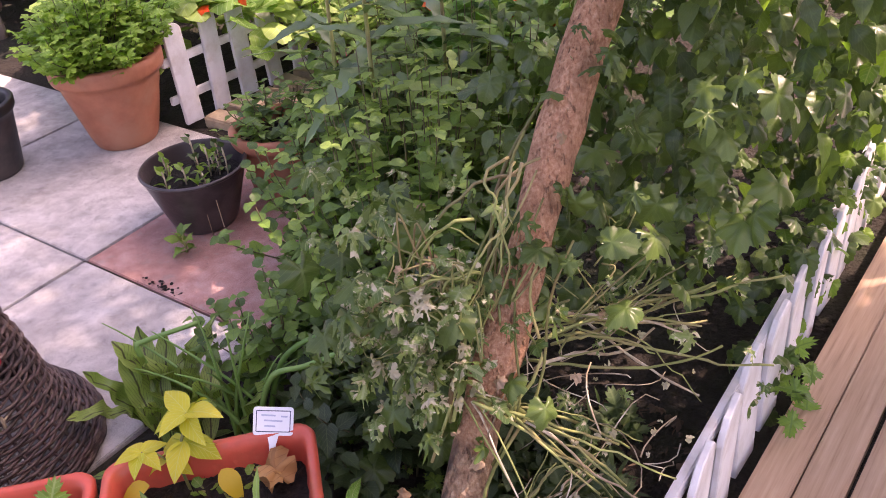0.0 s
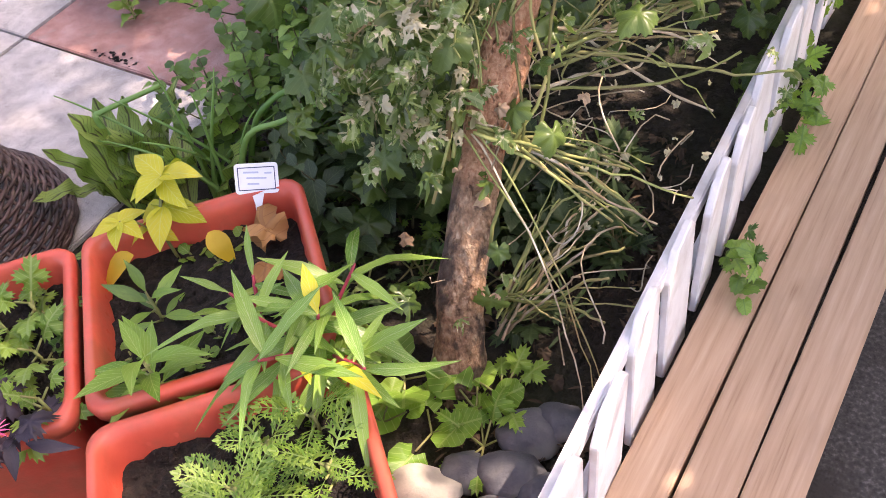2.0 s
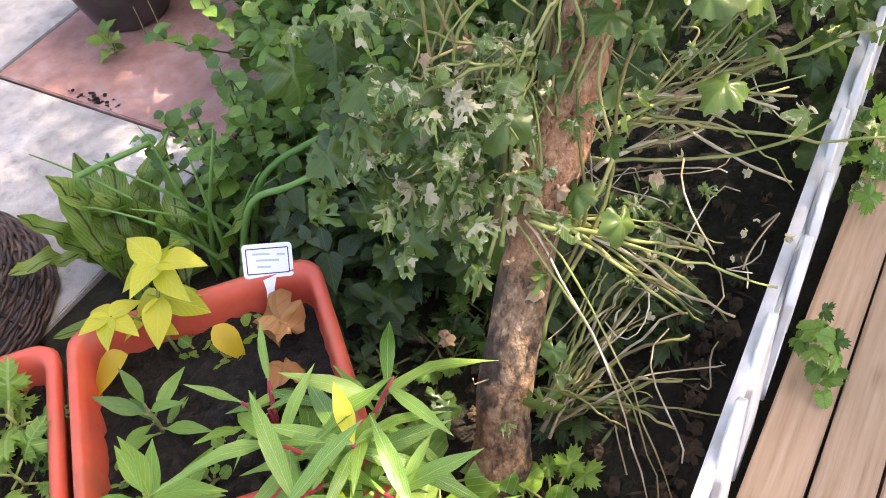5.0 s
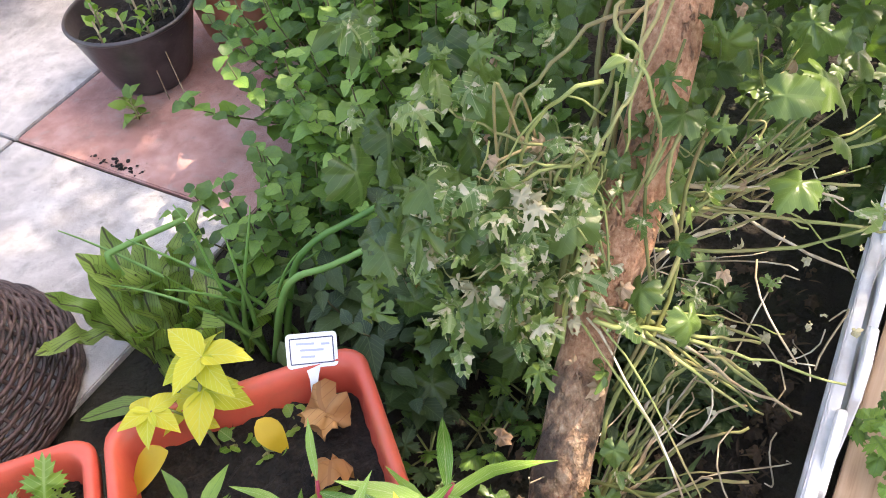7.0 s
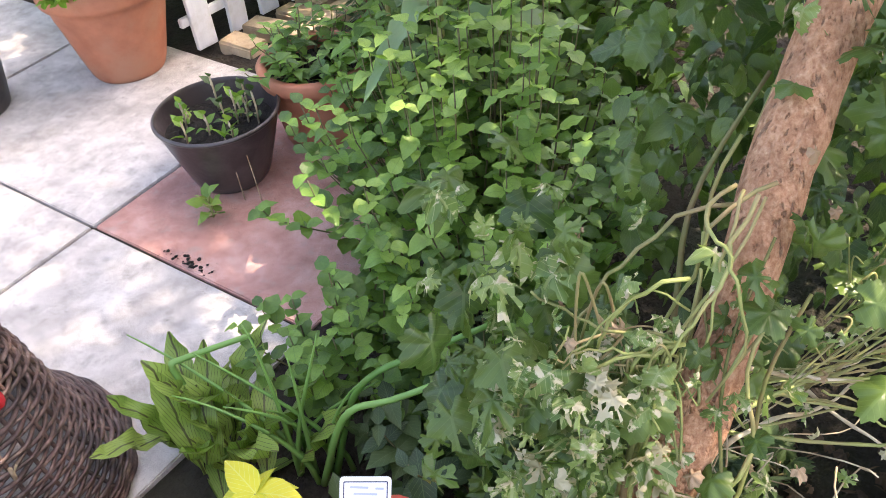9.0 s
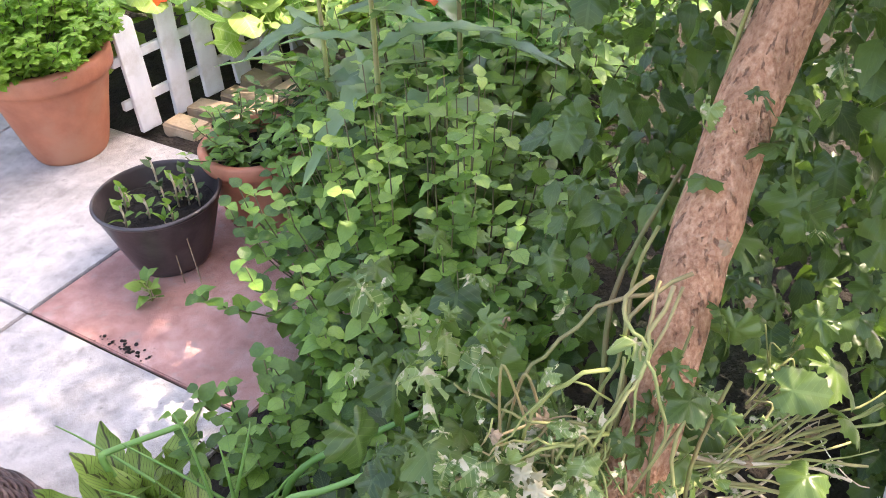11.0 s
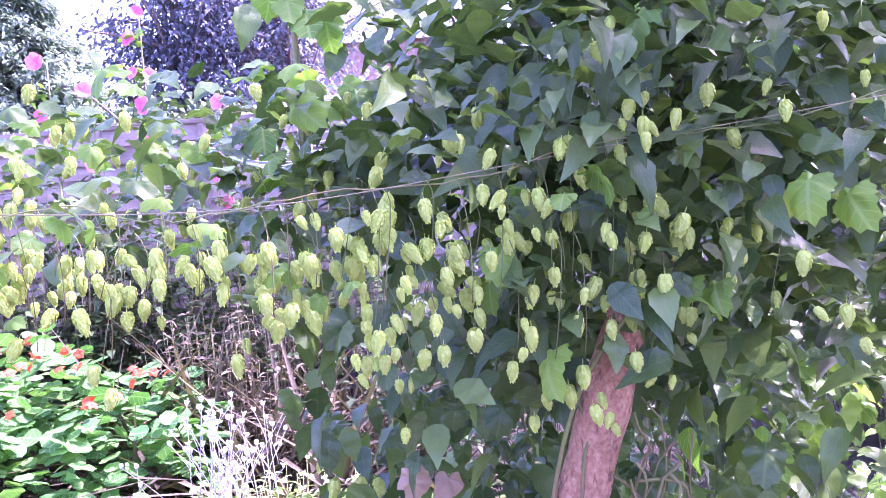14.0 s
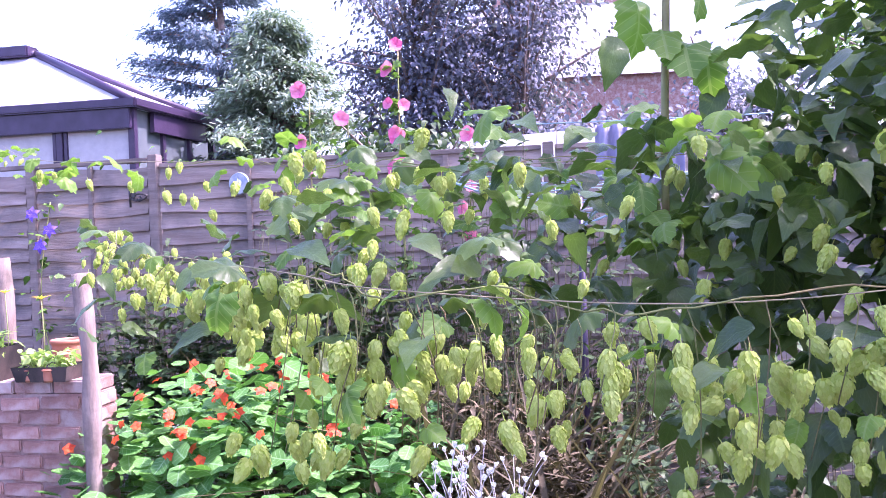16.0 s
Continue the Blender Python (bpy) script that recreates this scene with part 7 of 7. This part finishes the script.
# ---- conservatory behind the fence ----
def conservatory():
    e = thing("conservatory", -6.58, 11.0, 0, "conservatory with a pale hipped roof and dark purple-brown bars", "building", "", 4)
    w, dp, ev, ht = 4.6, 2.6, 3.64, 4.62
    V = [(-w, 0, ev), (0, 0, ev), (0, dp, ev), (-w, dp, ev), (-w + 1.9, dp / 2, ht), (-2.2, dp / 2, ht)]
    part("roof", mesh("roof", V, [(0, 1, 5, 4), (1, 2, 5), (2, 3, 4, 5), (3, 0, 4), (3, 2, 1, 0)], M_ROOF), e, "pale glossy roof panels")
    for p0, p1 in ((V[1], V[5]), (V[0], V[4]), (V[4], V[5]), (V[2], V[5])):
        part("ridge_bar", tubes("ridge_bar", [(np.array([p0, (np.array(p0) + np.array(p1)) / 2, p1]) + np.array((0, 0, 0.03)), 0.055)], M_TRIM, 6), e, "dark ridge bar")
    part("finial", box("finial", 0.5, 0.3, 0.16, M_TRIM, 0.02), e, "dark ridge cap", pose(-2.5, dp / 2, ht - 0.02))
    for (x, y, lx, ly) in ((-w / 2, 0, w + 0.1, 0.12), (0, dp / 2, 0.12, dp + 0.1)):
        part("gutter", box("gutter", lx, ly, 0.12, M_TRIM, 0.02), e, "dark gutter", pose(x, y, ev - 0.06))
        part("fascia", box("fascia", lx - 0.16, ly * 0.6, 0.26, M_TRIM, 0.01), e, "dark fascia board", pose(x - 0.03, y + 0.03, ev - 0.32))
    part("wall", box("wall", w - 0.3, dp - 0.3, ev - 0.9, M_RENDER, 0.01), e, "pale lower wall", pose(-w / 2 - 0.05, dp / 2, 0))
    for k, x in enumerate((-4.4, -3.3, -2.2, -1.1, -0.08)):
        part("mullion", box("mullion", 0.09, 0.09, 1.0, M_TRIM, 0.005), e, "dark window post", pose(x, 0.10, ev - 1.0))
        if k < 4:
            win = part("window", box("window", 1.0, 0.04, 0.95, M_RENDER if k > 0 else M_GLASS, 0.0), e, "blind-covered pane" if k else "", pose(x + 0.55, 0.12, ev - 1.0))
            for zz in (0.0, 0.90):
                part("frame", box("frame", 1.0, 0.03, 0.05, M_TRIM, 0.004), win, "dark window frame", pose(0, -0.035, zz))
            for xx in (-0.47, 0.47):
                part("frame", box("frame", 0.05, 0.03, 0.84, M_TRIM, 0.004), win, "dark window frame", pose(xx, -0.035, 0.055))
    for y in (0.9, 1.7, 2.5):
        part("mullion", box("mullion", 0.09, 0.09, 1.0, M_TRIM, 0.005), e, "dark window post", pose(-0.1, y, ev - 1.0))
    for y in (0.5, 1.3, 2.1):
        part("window", box("window", 0.04, 0.72, 0.95, M_GLASS, 0.0), e, "", pose(-0.12, y, ev - 1.0))


conservatory()

# shed roof, far gabled house, clothes line
e = thing("garden_shed", -1.0, 9.3, 0, "garden shed with a grey felt roof", "shed", "", -14)
part("wall", box("wall", 2.0, 1.5, 2.05, M_FENCE, 0.01), e)
V = [(-1.15, -0.95, 2.0), (1.15, -0.95, 2.0), (1.15, 0, 2.75), (-1.15, 0, 2.75), (1.15, 0.95, 2.0), (-1.15, 0.95, 2.0)]
ob = part("roof", mesh("roof", V, [(0, 1, 2, 3), (3, 2, 4, 5)], M_SHED), e, "grey felt roof")
ob.modifiers.new("thick", "SOLIDIFY").thickness = 0.04
e = thing("distant_house", -3.6, 40, -1.2, "distant brick house with tall chimneys", "house", "", 8)
part("wall", box("wall", 9, 7, 9.0, M_BRICK, 0.02), e)
V = [(-4.8, -3.8, 8.8), (4.8, -3.8, 8.8), (4.8, 0, 12.5), (-4.8, 0, 12.5), (4.8, 3.8, 8.8), (-4.8, 3.8, 8.8)]
ob = part("roof", mesh("roof", V, [(0, 1, 2, 3), (3, 2, 4, 5), (0, 3, 5), (1, 4, 2)], M_SHED), e, "grey tiled roof")
for x in (-3.4, -2.3, 0.2, 1.4):
    part("chimney", box("chimney", 0.7, 0.7, 2.2, M_BRICK, 0.03), e, "", pose(x, -0.3 * x % 0.7, 11.6))


def clothes_airer():
    e = thing("rotary_airer", -0.5, 6.1, 0, "rotary clothes airer strung with pale blue line, cloths pegged on it", "clothes airer")
    part("pole", tubes("pole", [(np.array([(0, 0, 0), (0, 0, 1.0), (0, 0, 2.02)]), 0.02)], M_TRIM, 8), e)
    for k in range(4):
        a = k * math.pi / 2 + 0.5
        part("arm", tubes("arm", [(np.array([(0, 0, 1.85), (0.42 * math.cos(a), 0.42 * math.sin(a), 2.0), (0.85 * math.cos(a), 0.85 * math.sin(a), 2.16)]), 0.007)], M_LINE, 6), e)
    for q in np.linspace(0.3, 0.85, 6):
        c = [(q * math.cos(k * math.pi / 2 + 0.5), q * math.sin(k * math.pi / 2 + 0.5), 1.85 + 0.365 * q) for k in range(5)]
        part("line", tubes("line", [(np.array([c[k], (np.array(c[k]) + np.array(c[k + 1])) / 2 - np.array((0, 0, 0.03)), c[k + 1]]), 0.0025) for k in range(4)], M_LINE, 4), e)


clothes_airer()
for k, (x, y, w, h) in enumerate(((-0.32, 6.35, 0.20, 0.34), (-0.02, 6.35, 0.26, 0.4))):
    n = 12
    V = [((i / n - 0.5) * w, 0.03 * math.sin(i * 1.3 + j * 0.2), -h * j / 6) for j in range(7) for i in range(n + 1)]
    ob = tagged(new("hanging_cloth", mesh("hanging_cloth", V, [(j * (n + 1) + i, j * (n + 1) + i + 1, (j + 1) * (n + 1) + i + 1, (j + 1) * (n + 1) + i) for j in range(6) for i in range(n)], M_CLOTH, smooth=True)), "lilac cloth hung out to dry", "cloth", "washing")
    ob.location = (x, y, 2.47)
    ob.modifiers.new("thick", "SOLIDIFY").thickness = 0.004
wl = tagged(new("washing_line", tubes("washing_line", [(np.array([(-0.9, 6.35, 2.50), (0.4, 6.35, 2.47), (2.6, 6.35, 2.5)]), 0.004)], M_LINE, 5)), "washing line stretched behind the hop", "line")


# ---- hollyhocks ----
def hollyhock(x, y, h, seed, nf):
    e = thing("hollyhock", x, y, 0, "tall hollyhock spire with pink flowers", "flower", "hollyhocks")
    r = np.random.default_rng(seed)
    p = bez((0, 0, 0), (0.02, 0, h * 0.3), (-0.03, 0, h * 0.7), (0.0, 0, h), 16)
    part("stem", tubes("stem", [(p, np.linspace(0.014, 0.004, 16))], M_STEM, 6), e)
    P = np.array([p[int(s * 15)] + r.normal(0, 0.03, 3) for s in r.uniform(0.2, 1, 90)])
    scatter("foliage", T_LOBED, P, rot(90, 0.5, None, 0.4, r), r.uniform(0.04, 0.10, 90), L_MINT, e)
    for k in range(nf):
        s = 0.72 + 0.28 * (k + 1) / nf
        c = p[int(s * 15)] + np.array((r.normal(0, 0.03), -0.05, r.normal(0, 0.02)))
        b = np.arange(5) * 2 * np.pi / 5
        scatter("flower_head", T_ROUND[:1], np.tile(c, (5, 1)), np.einsum("ij,njk->nik", np.array(pose(0, 0, 0, 80, 0, r.uniform(-30, 30)).to_3x3()), rot(5, 0.05, b, 0.0, r, pitch=0.35)), np.full(5, r.uniform(0.045, 0.07)), L_PINK, e, "pink ruffled flower", kind="")


hollyhock(-1.70, 6.5, 3.1, 1, 8)
hollyhock(-2.36, 6.55, 2.85, 2, 3)
hollyhock(-1.26, 6.6, 2.45, 3, 4)
hollyhock(-2.05, 6.45, 2.62, 4, 2)


# ---- trees in the distance, then unseen ones at the side ----
def tree(x, y, h, crown_r, trunk_r, mat, n, seed, label, conifer=False, base=0.2):
    e = thing("tree", x, y, 0, label, "tree", "trees behind the fence")
    r = np.random.default_rng(seed)
    k = 14
    p = np.stack([0.15 * np.sin(np.linspace(0, 2, k) + seed), np.zeros(k), np.linspace(0, h * (0.97 if conifer else 0.72), k)], -1)
    part("trunk", tubes("trunk", [(p, np.linspace(trunk_r, trunk_r * 0.15, k))], M_LICHEN, 8), e)
    limbs, P, Y = [], [], []
    for q in range(n):
        s = base + (1 - base) * q / n
        c = np.array((0, 0, h * s * (0.95 if conifer else 0.72)))
        a = r.uniform(0, 6.28)
        if conifer:
            ln = crown_r * (1.02 - s) * r.uniform(0.6, 1.15) + 0.15
            d2 = np.array((math.cos(a) * ln, math.sin(a) * ln, 0.18 * ln - 0.1))
        else:
            ln = crown_r * r.uniform(0.55, 1.1)
            d2 = np.array((math.cos(a) * ln, math.sin(a) * ln, h * r.uniform(0.02, 0.28)))
        w = bez(c, c + d2 * 0.4 + (0, 0, 0.1), c + d2 * 0.8, c + d2, 7)
        limbs.append((w, np.linspace(0.035, 0.008, 7)))
        m = 380 if conifer else 170
        for s2 in r.uniform(0.25, 1.0, m):
            P.append(w[int(s2 * 6)] + r.normal(0, 0.12 if conifer else 0.24, 3) * np.array((1, 1, 0.6)))
            Y.append(a - math.pi / 2 + r.normal(0, 0.7))
    part("branch", tubes("branch", limbs, M_LICHEN, 4), e, kind="stuff")
    P, Y = np.array(P), np.array(Y)
    part_size = (0.065, 0.125) if conifer else (0.055, 0.10)
    scatter("crown", T_NEEDLE if conifer else T_SOFT, P, rot(len(P), 0.35, Y, 0.5, r, pitch=-0.2), r.uniform(*part_size, len(P)), mat, e, "feathery evergreen crown" if conifer else "leafy crown")
    return e


tree(-7.75, 15.5, 8.4, 3.4, 0.16, L_CONIFB, 120, 1, "tall conifer behind the fence, haze put into its blue-grey colour", True)
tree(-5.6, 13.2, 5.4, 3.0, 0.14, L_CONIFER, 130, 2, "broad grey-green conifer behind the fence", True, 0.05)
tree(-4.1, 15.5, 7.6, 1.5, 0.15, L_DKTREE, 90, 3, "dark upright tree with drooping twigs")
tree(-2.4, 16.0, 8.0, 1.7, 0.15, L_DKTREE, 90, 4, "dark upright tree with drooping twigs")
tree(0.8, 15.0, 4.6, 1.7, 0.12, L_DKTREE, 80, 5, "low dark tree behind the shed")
tree(-4.6, 9.6, 2.9, 1.0, 0.07, L_MINT, 60, 6, "rounded shrub tree behind the fence")
tree(-2.6, 9.8, 3.2, 1.1, 0.07, L_DARK, 70, 7, "dark shrub tree behind the fence")
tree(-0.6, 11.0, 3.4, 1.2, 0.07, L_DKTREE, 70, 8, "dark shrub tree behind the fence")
tree(3.5, 12.0, 6.0, 2.2, 0.12, L_MINT, 90, 9, "leafy tree beyond the path")
# three unseen trees, added only to shade the paving, boards and planters
tree(2.05, 3.55, 6.8, 1.1, 0.09, L_MINT, 32, 11, "slender leafy tree added out of view to shade the paving", False, 0.78)
tree(2.25, 1.60, 3.1, 0.8, 0.08, L_MINT, 80, 10, "small leafy tree added out of view to shade the boards", False, 0.35)
tree(2.3, 1.72, 6.6, 0.6, 0.07, L_MINT, 6, 12, "thin tall leafy tree added out of view to shade the planters", False, 0.93)
